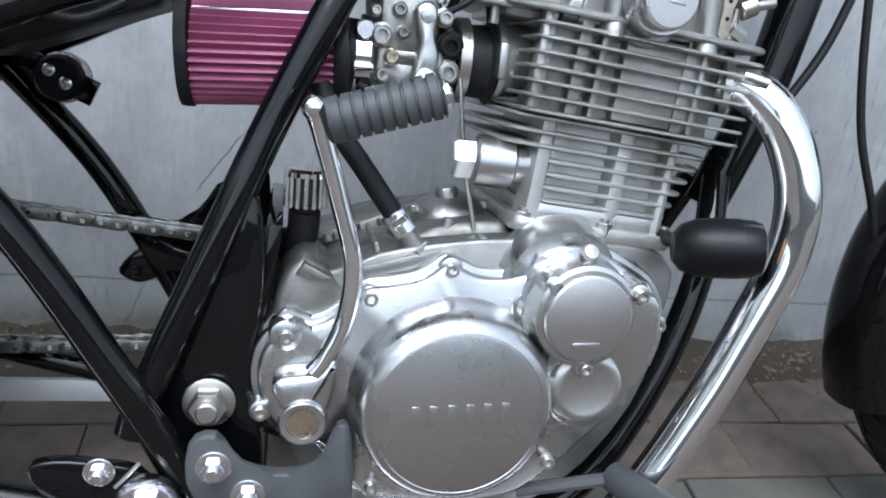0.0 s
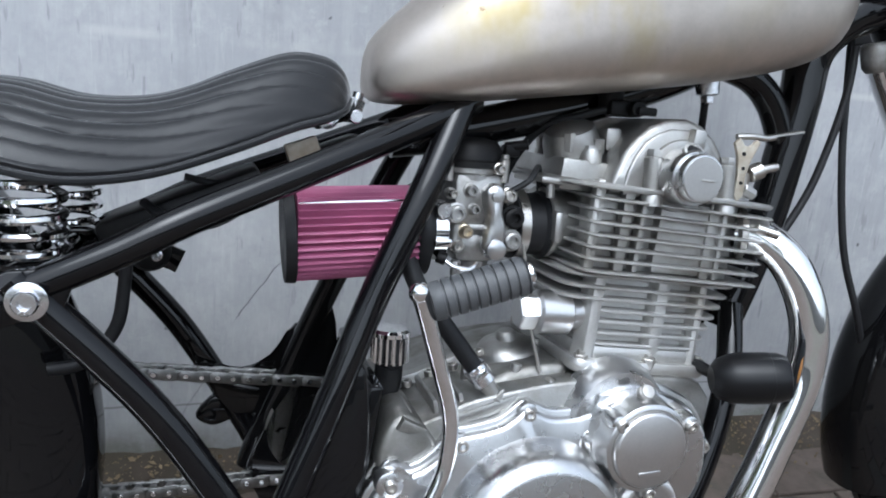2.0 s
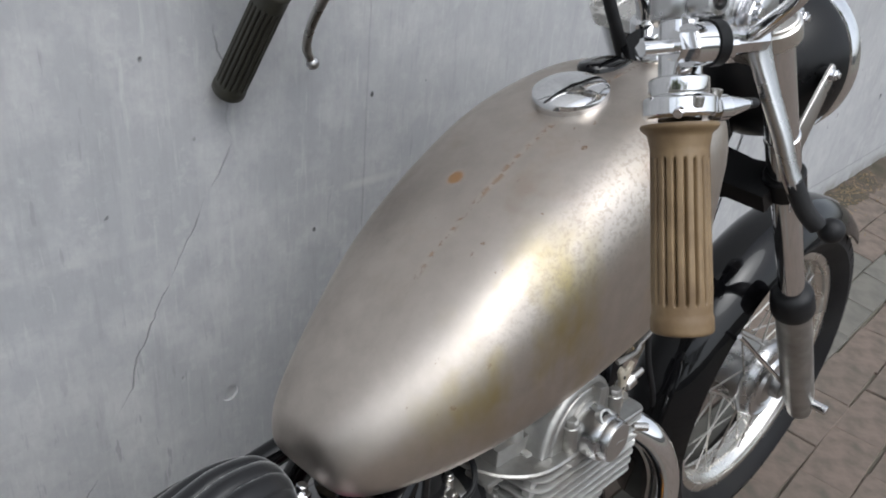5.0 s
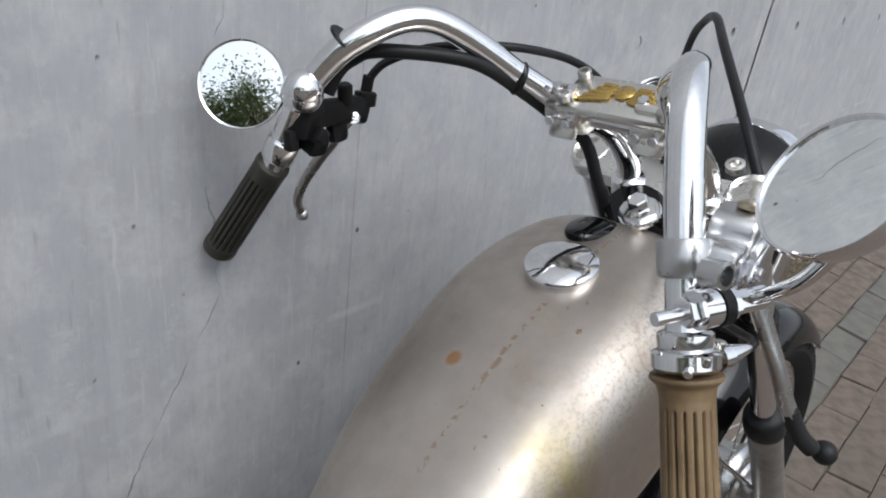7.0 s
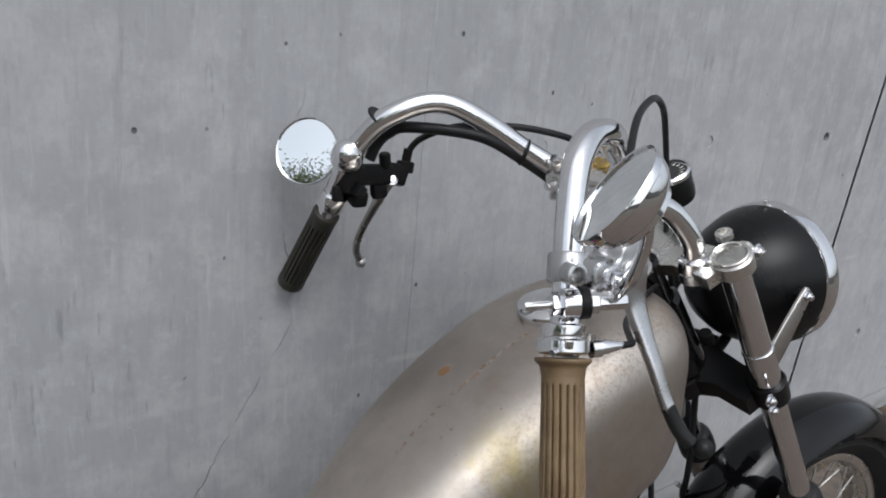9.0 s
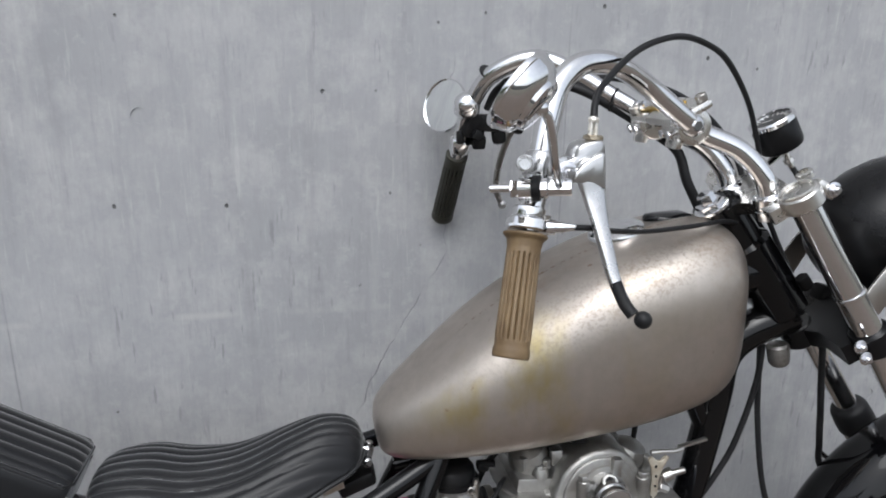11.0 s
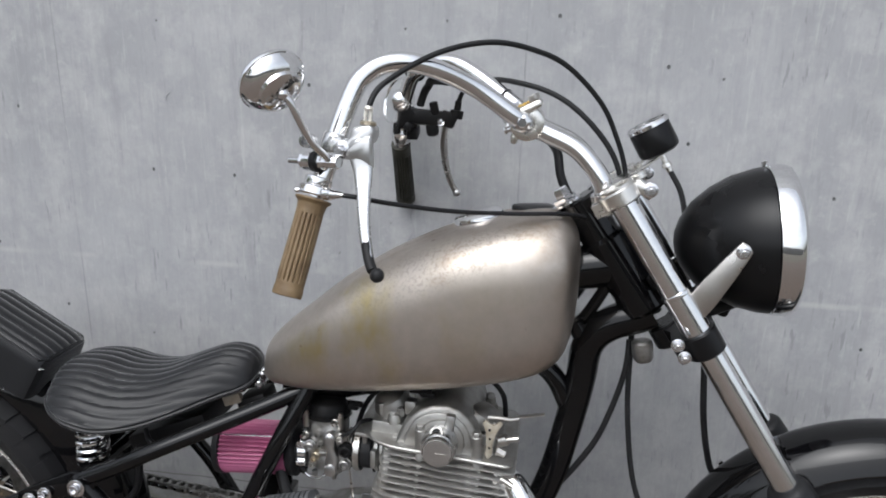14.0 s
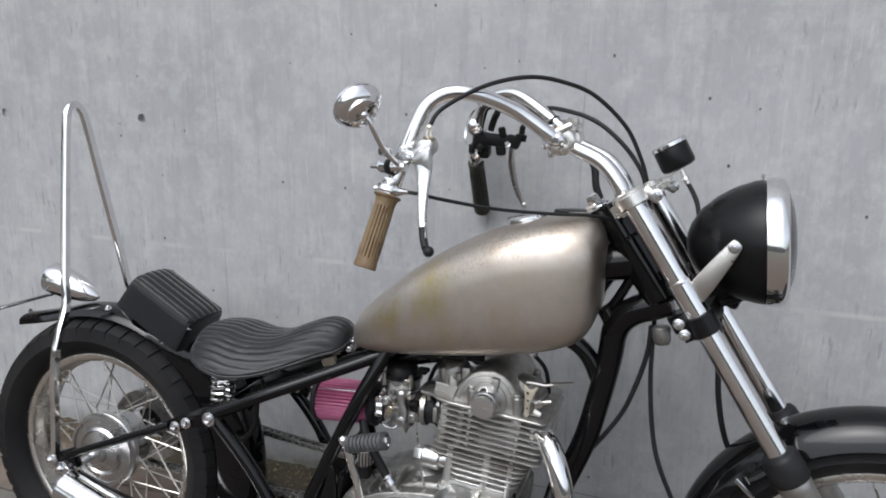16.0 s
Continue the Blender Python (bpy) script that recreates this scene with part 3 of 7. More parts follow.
def wheel(name, at, radius, rim, half, parent, label, drum):
    tyre_section = [(rim - 0.002, -half * 0.5), (rim + 0.012, -half * 0.82), (rim + (radius - rim) * 0.45, -half), (rim + (radius - rim) * 0.75, -half * 0.9), (radius - 0.008, -half * 0.6), (radius - 0.001, -half * 0.25), (radius, 0)]
    tyre_section += [(r, -y) for r, y in reversed(tyre_section[:-1])]
    h = half * 0.56
    w = part(name, loop_ring([(rim + 0.003, -h), (rim - 0.001, -h - 0.0015), (rim - 0.011, -h - 0.0005), (rim - 0.0135, -h + 0.0015), (rim - 0.014, -h * 0.75), (rim - 0.022, -h * 0.45), (rim - 0.025, 0),
                              (rim - 0.022, h * 0.45), (rim - 0.014, h * 0.75), (rim - 0.0135, h - 0.0015), (rim - 0.011, h + 0.0005), (rim - 0.001, h + 0.0015), (rim + 0.003, h), (rim - 0.004, h * 0.5), (rim - 0.012, 0), (rim - 0.004, -h * 0.5)], at, 96), NICKEL, parent, label)
    tyre = part("tyre", loop_ring(tyre_section, at, 96), TYRE, w, "black tyre with slanting tread grooves")
    # tread blocks stand proud of the carcass and reach over its shoulders
    shapes = []
    count = 46
    across = [-y for r, y in tyre_section[2:7]][::-1]
    height = [r for r, y in tyre_section[2:7]][::-1]
    steps = ((0.05, 0.0), (0.3, 0.25), (0.55, 0.42), (0.75, 0.5), (0.9, 0.52), (0.985, 0.5))
    for side in (-1, 1):
        for k in range(count):
            a0 = 2 * math.pi * (k + (0.5 if side > 0 else 0)) / count
            v, f = [], []
            for u, slant in steps:
                base = float(np.interp(half * u, across, height))
                for lift in (-0.002, 0.0038 if u < 0.95 else 0.0):
                    for e in (0.0, 0.8):
                        a = a0 + 2 * math.pi / count * (slant + e)
                        v.append(Vector(at) + V((base + lift) * math.cos(a), side * half * u * (1 + lift * 4), (base + lift) * math.sin(a)))
            for q in range(len(steps) - 1):
                o = q * 4
                f += [(o + 2, o + 3, o + 7, o + 6), (o, o + 2, o + 6, o + 4), (o + 1, o + 5, o + 7, o + 3)]
            f.append((0, 1, 3, 2))
            shapes.append((v, f))
    part("tread", shapes, TYRE, w)
    hub_r = drum
    hub = lathe([(0.012, -0.075), (0.022, -0.073), (0.024, -0.058), (hub_r * 0.55, -0.052), (hub_r * 0.6, -0.056), (hub_r * 0.66, -0.05), (hub_r * 0.86, -0.047), (hub_r * 0.88, -0.051), (hub_r * 0.95, -0.05), (hub_r * 0.96, -0.04), (hub_r, -0.036), (hub_r, -0.026), (hub_r * 0.88, -0.02), (hub_r * 0.8, 0.0), (hub_r * 0.8, 0.03), (hub_r * 0.6, 0.045), (0.03, 0.05), (0.02, 0.07), (0.012, 0.075)], at, (0, 1, 0), 40)
    part("hub", hub, POLISHED, w, "bright aluminium drum hub")
    part("axle", rod(Vector(at) + V(0, -0.15, 0), Vector(at) + V(0, 0.15, 0), 0.0085), ZINC, w)
    # laced spokes
    one = mesh_of("spoke", tube([(hub_r * 0.9, -0.028, 0), (rim - 0.016, -0.006, 0.0)], 0.0018, 6), STEEL)
    for side in (-1, 1):
        for k in range(18):
            a = 2 * math.pi * (k + (0.25 if side > 0 else 0)) / 18
            lean = 0.62 if k % 2 else -0.62
            start = V(hub_r * 0.92 * math.cos(a), side * 0.027, hub_r * 0.92 * math.sin(a))
            end = V((rim - 0.015) * math.cos(a + lean), side * 0.007, (rim - 0.015) * math.sin(a + lean))
            length = (Vector((rim - 0.016, -0.006, 0)) - Vector((hub_r * 0.9, -0.028, 0))).length
            x = (end - start).normalized()
            y = x.orthogonal().normalized()
            m = Matrix((x, y, x.cross(y))).transposed().to_4x4()
            sx = (end - start).length / length
            base = (Vector((rim - 0.016, -0.006, 0)) - Vector((hub_r * 0.9, -0.028, 0))).normalized()
            turn = base.rotation_difference(end - start).to_matrix().to_4x4()
            again("spoke", one, Matrix.Translation(Vector(at) + start) @ Matrix.Scale(1, 4) @ turn @ Matrix.Scale(sx, 4, base) @ Matrix.Translation(-Vector((hub_r * 0.9, -0.028, 0))), w)
    return w


wheel("rear_wheel", REAR, 0.305, 0.222, 0.068, BIKE, "spoked rear wheel with dull alloy rim", 0.085)
FRONT_WHEEL = wheel("front_wheel", FRONT, 0.302, 0.238, 0.05, BIKE, "spoked front wheel with chrome rim", 0.075)


def smooth_step(u):
    u = min(1.0, max(0.0, u))
    return u * u * (3 - 2 * u)


def guard(name, at, radius, half, a0, a1, parent, label, flip=0.0, depth=0.022, spread=0.0):
    """A mudguard: a thin crowned shell round part of the wheel, with rolled edges."""
    rings, n = [], 48
    for k in range(n + 1):
        a = radians(a0 + (a1 - a0) * k / n)
        extra = flip * max(0.0, (k / n - 0.86) / 0.14) ** 2
        near = smooth_step((66 - math.degrees(a)) / 26) if spread else 0.0
        extra += spread * near
        section = []
        m = 14
        for j in range(m + 1):
            u = -1 + 2 * j / m
            section.append((radius + extra - (depth + 1.15 * spread * near) * abs(u) ** (2.6 + 3 * near) - (0.006 if abs(u) > 0.99 else 0), half * u))
        section += [(r - 0.003, y * 0.975) for r, y in reversed(section)]
        rings.append([Vector(at) + V(r * math.cos(a), y, r * math.sin(a)) for r, y in section])
    return part(name, rings_to_mesh(rings), BLACK, parent, label, 50)


REAR_GUARD = guard("rear_fender", REAR, 0.33, 0.047, -30, 129, BIKE, "glossy black rear fender with flipped tail", flip=0.035, depth=0.014, spread=0.051)
for x, y, z in ((-0.583, -0.04, 0.628), (-0.44, -0.045, 0.572), (-0.562, 0.012, 0.628)):
    bolt((x, y, z), REAR_GUARD, 0.6, axis=(x - REAR.x, y * 2, z - REAR.z))
FRONT_GUARD = guard("front_fender", FRONT, 0.335, 0.06, 53, 201, BIKE, "glossy black front fender", depth=0.04)
FRONT_WHEEL.matrix_basis = FRONT_GUARD.matrix_basis = STEER
for y in (-0.07, 0.07):
    part("fender_stay", tube([FRONT + V(0, y * 1.25, 0), FRONT + V(-0.24, y, 0.2)], 0.004, 8), CHROME, FRONT_GUARD)

# ---- bare frame of tubes ----
FRAME = part("bike_frame", [tube(curve_through([(0.02, 0, 0.59), (0.1, 0, 0.604), (0.289, 0, 0.657), (0.4, 0, 0.72), (0.478, 0, 0.83)]), 0.019, 14)], BLACK, BIKE, "glossy black welded tube frame")
for side in (-1, 1):
    part("seat_rail", tube(curve_through([(-0.262, 0.13 * side, 0.474), (-0.2, 0.128 * side, 0.502), (-0.15, 0.122 * side, 0.527), (-0.056, 0.092 * side, 0.566), (0.038, 0.062 * side, 0.606), (0.088, 0.045 * side, 0.63)]), 0.0125, 14), BLACK, FRAME)
    part("seat_post", tube(curve_through([(0.074, 0.052 * side, 0.625), (0.038, 0.076 * side, 0.549), (-0.006, 0.087 * side, 0.453), (-0.037, 0.1 * side, 0.377), (-0.086, 0.112 * side, 0.254), (-0.098, 0.113 * side, 0.215)]), 0.0135, 14), BLACK, FRAME)
    part("rear_downtube", tube(curve_through([(-0.268, 0.13 * side, 0.482), (-0.177, 0.13 * side, 0.382), (-0.108, 0.127 * side, 0.272), (-0.083, 0.123 * side, 0.227), (-0.05, 0.118 * side, 0.172), (0.0, 0.11 * side, 0.11)]), 0.0132, 14), BLACK, FRAME)
    part("lower_stay", tube(curve_through([(-0.03, 0.115 * side, 0.13), (-0.16, 0.12 * side, 0.16), (-0.4, 0.125 * side, 0.22), (-0.6, 0.13 * side, 0.28)]), 0.0125, 12), BLACK, FRAME)
    part("cradle_tube", tube(curve_through([(0.408, 0.02 * side, 0.43), (0.388, 0.055 * side, 0.35), (0.352, 0.072 * side, 0.25), (0.3, 0.078 * side, 0.155), (0.23, 0.08 * side, 0.105), (0.1, 0.09 * side, 0.092), (0.0, 0.11 * side, 0.11)]), 0.0135, 14), BLACK, FRAME)
    # axle bar bolted to the frame corner
    bar = part("axle_bar", [tube([(-0.355, 0.135 * side, 0.437), (-0.46, 0.137 * side, 0.393), (-0.61, 0.138 * side, 0.328)], 0.0088, 14), slab((0.05, 0.02, 0.045), (-0.622, 0.13 * side, 0.312), 0.006, (0, -22, 0)),
                            plate([(-0.225, 0.492), (-0.235, 0.462), (-0.345, 0.424), (-0.372, 0.421), (-0.375, 0.437), (-0.345, 0.455), (-0.27, 0.489)], 0.137 * side, 0.13 * side, 0.0015)], BLACK, FRAME)
    if side < 0:
        for x, z, s in ((-0.338, 0.439, 0.82), (-0.312, 0.451, 0.82), (-0.256, 0.47, 1.02)):
            part("washer", lathe([(0.0125 * s, 0), (0.0135 * s, 0.001), (0.0135 * s, 0.003), (0.012 * s, 0.0036)], (x, -0.145 if s > 1 else -0.14, z), (0, -1, 0), 28), ZINC, bar)
            part("cap_screw", lathe([(0.0085 * s, 0.003), (0.0085 * s, 0.009), (0.0075 * s, 0.0105), (0.0048 * s, 0.0105), (0.0045 * s, 0.006), (0.0004, 0.006)], (x, -0.145 if s > 1 else -0.14, z), (0, -1, 0), 24), ZINC, bar)
    part("cross_tube", rod((-0.262, 0, 0.474), (-0.262, 0.13 * side, 0.474), 0.011), BLACK, FRAME)
part("downtube", tube(curve_through([(0.572, -0.012, 0.772), (0.548, -0.01, 0.76), (0.52, -0.008, 0.748), (0.496, -0.004, 0.728), (0.4835, 0, 0.7), (0.479, 0, 0.655), (0.468, 0, 0.59), (0.447, 0, 0.495), (0.412, 0, 0.4)]), [0.0275, 0.0265, 0.0255, 0.0245, 0.0235, 0.0225, 0.022, 0.0215, 0.0215], 24), BLACK, FRAME)
part("neck_gusset", [tube(curve_through([(0.462, 0.0, 0.735), (0.478, 0.0, 0.75), (0.497, -0.004, 0.785), (0.512, -0.006, 0.815)]), 0.009, 12), rod((0.476, -0.004, 0.722), (0.462, -0.004, 0.745), 0.014, 16, 0.003)], BLACK, FRAME)
part("backbone", [tube([(0.4, 0, 0.815), (0.45, -0.004, 0.822), (0.525, -0.01, 0.838)], 0.0325, 24)], BLACK, FRAME)
part("neck_collar", [rod((0.493, -0.008, 0.875), (0.565, -0.014, 0.772), 0.034, 28, 0.006)], BLACK, FRAME)
part("brace_tube", tube(curve_through([(0.36, 0, 0.69), (0.412, 0, 0.675), (0.442, 0, 0.65), (0.462, 0, 0.612)]), 0.0155, 14), BLACK, FRAME)
part("head_tube", [rod((0.455, -0.004, 0.925), (0.553, -0.012, 0.785), 0.029, 20), lathe([(0.03, 0), (0.031, 0.003), (0.031, 0.01), (0.027, 0.013)], (0.452, 0, 0.925), RAKE, 24), lathe([(0.03, 0), (0.031, 0.003), (0.031, 0.01), (0.027, 0.013)], (0.54, 0, 0.806), RAKE, 24)], BLACK, FRAME)
# engine plates behind the crankcase
for side in (-1, 1):
    rear_plate = part("engine_plate", plate(smooth_outline([(-0.095, 0.2), (-0.07, 0.29), (-0.035, 0.38), (-0.012, 0.4), (-0.005, 0.33), (-0.012, 0.26), (0.0, 0.17), (-0.03, 0.12)], 3), 0.104 * side, 0.096 * side), BLACK, FRAME)
part("mount_plate", slab((0.012, 0.19, 0.19), (-0.012, 0, 0.285), 0.003, (0, 8, 0)), BLACK, FRAME)
part("left_gusset", plate(smooth_outline([(-0.165, 0.36), (-0.14, 0.338), (-0.11, 0.328), (-0.075, 0.342), (-0.05, 0.378), (-0.035, 0.36), (-0.06, 0.29), (-0.11, 0.275), (-0.135, 0.3)], 3), 0.112, 0.119), BLACK, FRAME)
part("lug", [plate(smooth_outline([(-0.155, 0.275), (-0.145, 0.263), (-0.128, 0.262), (-0.09, 0.282), (-0.09, 0.3), (-0.13, 0.3)], 3), 0.12, 0.127), lathe([(0.0045, 0), (0.007, 0.0005), (0.007, 0.002), (0.0045, 0.0025)], (-0.14, 0.12, 0.272), (0, -1, 0), 14)], BLACK, FRAME)
pivot = part("pivot_stud", [lathe([(0.02, 0), (0.02, 0.003), (0.0185, 0.004)], (-0.043, -0.106, 0.238), (0, -1, 0), 24), lathe([(0.0145, 0.003), (0.015, 0.004), (0.015, 0.014), (0.0135, 0.016)], (-0.043, -0.106, 0.238), (0, -1, 0), 6), lathe([(0.0085, 0.014), (0.0085, 0.022), (0.007, 0.0235)], (-0.043, -0.106, 0.238), (0, -1, 0), 16)], STEEL, FRAME)
# footpeg plate of grey painted steel and its bolts
PEG = part("footpeg_plate", plate(smooth_outline([(-0.055, 0.215), (-0.035, 0.225), (-0.015, 0.2), (0.02, 0.193), (0.045, 0.205), (0.055, 0.232), (0.066, 0.225), (0.07, 0.17), (0.06, 0.14), (0.0, 0.14), (-0.05, 0.17)], 3), -0.138, -0.128), GREYRUB, FRAME, "dark grey steel footpeg plate")
bolt((-0.036, -0.138, 0.2), PEG, 1.05)
bolt((-0.01, -0.138, 0.176), PEG, 1.05)

# ---- chain on the left side ----
CHAIN = part("drive_chain", [loop_ring([(0.092, 0.098), (0.092, 0.104), (0.05, 0.104), (0.05, 0.098)], REAR, 48)], CHAINS, BIKE, "oily steel roller chain with rear sprocket")
def chain_plate(y0, y1):
    """A waisted side plate, round at both pins."""
    ring = [(0.0079 * (1 if c > 0 else -1) + 0.0076 * c, 0.0076 * q * (1.0 if abs(c) > 0.35 else 0.8)) for c, q in ((math.cos(2 * math.pi * k / 20 + 0.01), math.sin(2 * math.pi * k / 20 + 0.01)) for k in range(20))]
    return plate(ring, y0, y1, 0.0005)


PIN = mesh_of("chain_pin", [rod((x, -0.0126, 0), (x, 0.0126, 0), 0.0027, 10) for x in (-0.0079, 0.0079)], ZINC)
LINKS = []
for gap in (0.0085, 0.006):
    LINKS.append(mesh_of("chain_link", [chain_plate(-gap - 0.0018, -gap), chain_plate(gap, gap + 0.0018)] + [rod((x, -0.0118, 0), (x, 0.0118, 0), 0.0024, 10) for x in (-0.0079, 0.0079)] + ([rod((x, -0.0055, 0), (x, 0.0055, 0), 0.005, 12) for x in (-0.0079, 0.0079)] if gap < 0.007 else []), CHAINS))
for a, b in (((-0.612, 0.1, 0.39), (-0.02, 0.1, 0.318)), ((-0.612, 0.1, 0.205), (-0.02, 0.1, 0.208))):
    a, b = Vector(a), Vector(b)
    count = int((b - a).length / 0.0158)
    slope = math.degrees(math.atan2(b.z - a.z, b.x - a.x))
    for k in range(count):
        p = a.lerp(b, (k + 0.5) / count) - V(0, 0, 0.008 * math.sin(math.pi * k / count))
        again("chain_link", LINKS[k % 2], pose(p.x, p.y, p.z, 0, -slope, 0), CHAIN)
        if k % 2 == 0:
            again("chain_pin", PIN, pose(p.x, p.y, p.z, 0, -slope, 0), CHAIN)
part("front_sprocket", lathe([(0.06, -0.004), (0.064, 0), (0.06, 0.004), (0.02, 0.005)], (-0.02, 0.1, 0.263), (0, 1, 0), 34), STEEL, CHAIN)
part("torque_arm", slab((0.34, 0.008, 0.024), (-0.33, 0.118, 0.142), 0.001, (0, 0, 0)), ALLOY, FRAME, "flat bright aluminium arm")


# ---- engine ----
ENGINE = part("engine", [plate(smooth_outline([(0.02, 0.21), (0.02, 0.3), (0.03, 0.335), (0.06, 0.35), (0.1, 0.365), (0.2, 0.378), (0.325, 0.37), (0.335, 0.31), (0.32, 0.23), (0.26, 0.15), (0.18, 0.12), (0.06, 0.14), (0.03, 0.17)], 3), -0.095, 0.11)], CRANK, BIKE, "air-cooled single-cylinder engine of polished and sooted aluminium")
outline = [(-0.013, 0.259), (-0.01, 0.283), (0.003, 0.303), (0.012, 0.316), (0.032, 0.31), (0.052, 0.322), (0.068, 0.34), (0.09, 0.344), (0.114, 0.35), (0.132, 0.364), (0.146, 0.361), (0.165, 0.354), (0.198, 0.357), (0.21, 0.376), (0.236, 0.384), (0.275, 0.374), (0.312, 0.354), (0.33, 0.323), (0.331, 0.285), (0.314, 0.254), (0.299, 0.229), (0.268, 0.195), (0.24, 0.168), (0.208, 0.148), (0.15, 0.142), (0.084, 0.152), (0.06, 0.171), (0.041, 0.198), (0.015, 0.204), (-0.006, 0.23)]


def inset(points, d):
    """A closed outline moved inwards by d along its normals."""
    n = len(points)
    area = sum(points[k][0] * points[(k + 1) % n][1] - points[(k + 1) % n][0] * points[k][1] for k in range(n))
    s = 1 if area > 0 else -1
    made = []
    for k in range(n):
        (ax, az), (bx, bz) = points[k - 1], points[(k + 1) % n]
        tx, tz = bx - ax, bz - az
        ln = math.hypot(tx, tz) or 1
        made.append((points[k][0] - s * tz / ln * d, points[k][1] + s * tx / ln * d))
    return made


rim_line = smooth_outline(outline, 3)
part("crankcase_cover", [plate(rim_line, -0.104, -0.09, 0.002), plate(inset(rim_line, 0.0055), -0.1135, -0.1, 0.0045)], POLISHED, ENGINE, "polished aluminium crankcase cover")
part("gasket_lip", [plate(inset(rim_line, -0.003), -0.092, -0.084, 0.001)], CAST, ENGINE)
part("clutch_dome", [lathe([(0.09, -0.002), (0.0845, 0.003), (0.0815, 0.01), (0.08, 0.022), (0.0785, 0.031), (0.0752, 0.037), (0.071, 0.0405), (0.0672, 0.042), (0.0665, 0.0416), (0.0655, 0.042), (0.0005, 0.0428)], (0.147, -0.11, 0.249), (0, -1, 0), 84)], POLISHED, ENGINE, "round polished clutch dome with raised lettering bars")
# raised maker's lettering as plain bars
for k in range(6):
    x0 = 0.1065 + k * 0.0142
    part("raised_bar", slab((0.0062, 0.0008, 0.0175), (x0 + 0.004, -0.1531, 0.2475 + k * 0.0008), 0.0004, (0, 4, 0)), POLISHED, ENGINE)
# stepped housing on the front of the cover
part("cover_front_step", plate(smooth_outline([(0.2, 0.31), (0.2, 0.352), (0.222, 0.368), (0.26, 0.364), (0.3, 0.348), (0.316, 0.33), (0.317, 0.29), (0.304, 0.262), (0.28, 0.232), (0.25, 0.225), (0.225, 0.245), (0.222, 0.29)], 4), -0.128, -0.1, 0.005), POLISHED, ENGINE)
part("points_shoulder", [lathe([(0.056, 0), (0.053, 0.012), (0.0505, 0.02), (0.047, 0.026)], (0.232, -0.084, 0.342), (0, -1, 0), 48)], POLISHED, ENGINE)
part("points_housing", [lathe([(0.047, 0), (0.045, 0.016), (0.0425, 0.04), (0.0415, 0.0455), (0.0395, 0.047), (0.03, 0.047)], (0.2415, -0.1, 0.33), (0, -1, 0), 56)], POLISHED, ENGINE)
part("points_cover", lathe([(0.0362, 0), (0.0362, 0.002), (0.0345, 0.0045), (0.033, 0.0052), (0.0005, 0.0055)], (0.2415, -0.147, 0.33), (0, -1, 0), 56), BRUSHED, ENGINE, "round brushed points cover")
part("cover_gap", loop_ring([(0.0378, -0.1474), (0.0378, -0.1465), (0.0358, -0.1465), (0.0358, -0.1474)], (0.2415, 0, 0.33), 56), CAST, ENGINE)
part("raised_bar", slab((0.022, 0.001, 0.0045), (0.241, -0.1527, 0.3085), 0.0004, (0, -3, 0)), POLISHED, ENGINE)
part("filter_cover", lathe([(0.033, 0), (0.0325, 0.006), (0.0312, 0.012), (0.028, 0.0155), (0.0235, 0.0165), (0.022, 0.0158), (0.0005, 0.016)], (0.256, -0.12, 0.264), (0, -1, 0), 48), BRUSHED, ENGINE)
part("sight_boss", [lathe([(0.0145, -0.006), (0.0135, 0.002), (0.0125, 0.003), (0.0092, 0.003), (0.009, 0.0085), (0.0075, 0.0105), (0.0005, 0.011)], (0.203, -0.112, 0.325), (0, -1, 0), 24)], POLISHED, ENGINE)
for x, z, y, r in ((0.013, 0.296, -0.112, 0.0135), (0.076, 0.328, -0.108, 0.0105), (0.138, 0.354, -0.108, 0.01), (0.2125, 0.353, -0.143, 0.0095), (0.284, 0.349, -0.143, 0.0095), (0.317, 0.316, -0.118, 0.009), (0.295, 0.247, -0.112, 0.0095), (0.2465, 0.286, -0.143, 0.0085), (0.239, 0.187, -0.112, 0.0095), (-0.004, 0.233, -0.112, 0.0095), (0.088, 0.165, -0.112, 0.0095)):
    part("screw_boss", lathe([(r + 0.0015, -0.03), (r, 0), (r - 0.001, 0.003), (r - 0.0025, 0.0038)], (x, y + 0.002, z), (0, -1, 0), 20), POLISHED, ENGINE)
    bolt((x, y - 0.001, z), ENGINE, 1.0, ALLEN, name="cap_screw")
part("timing_plug", lathe([(0.0075, 0), (0.0072, 0.006), (0.006, 0.007), (0.006, 0.009), (0.0005, 0.0095)], (0.242, -0.128, 0.375), (0, -0.8, 0.6), 14), STEEL, ENGINE)
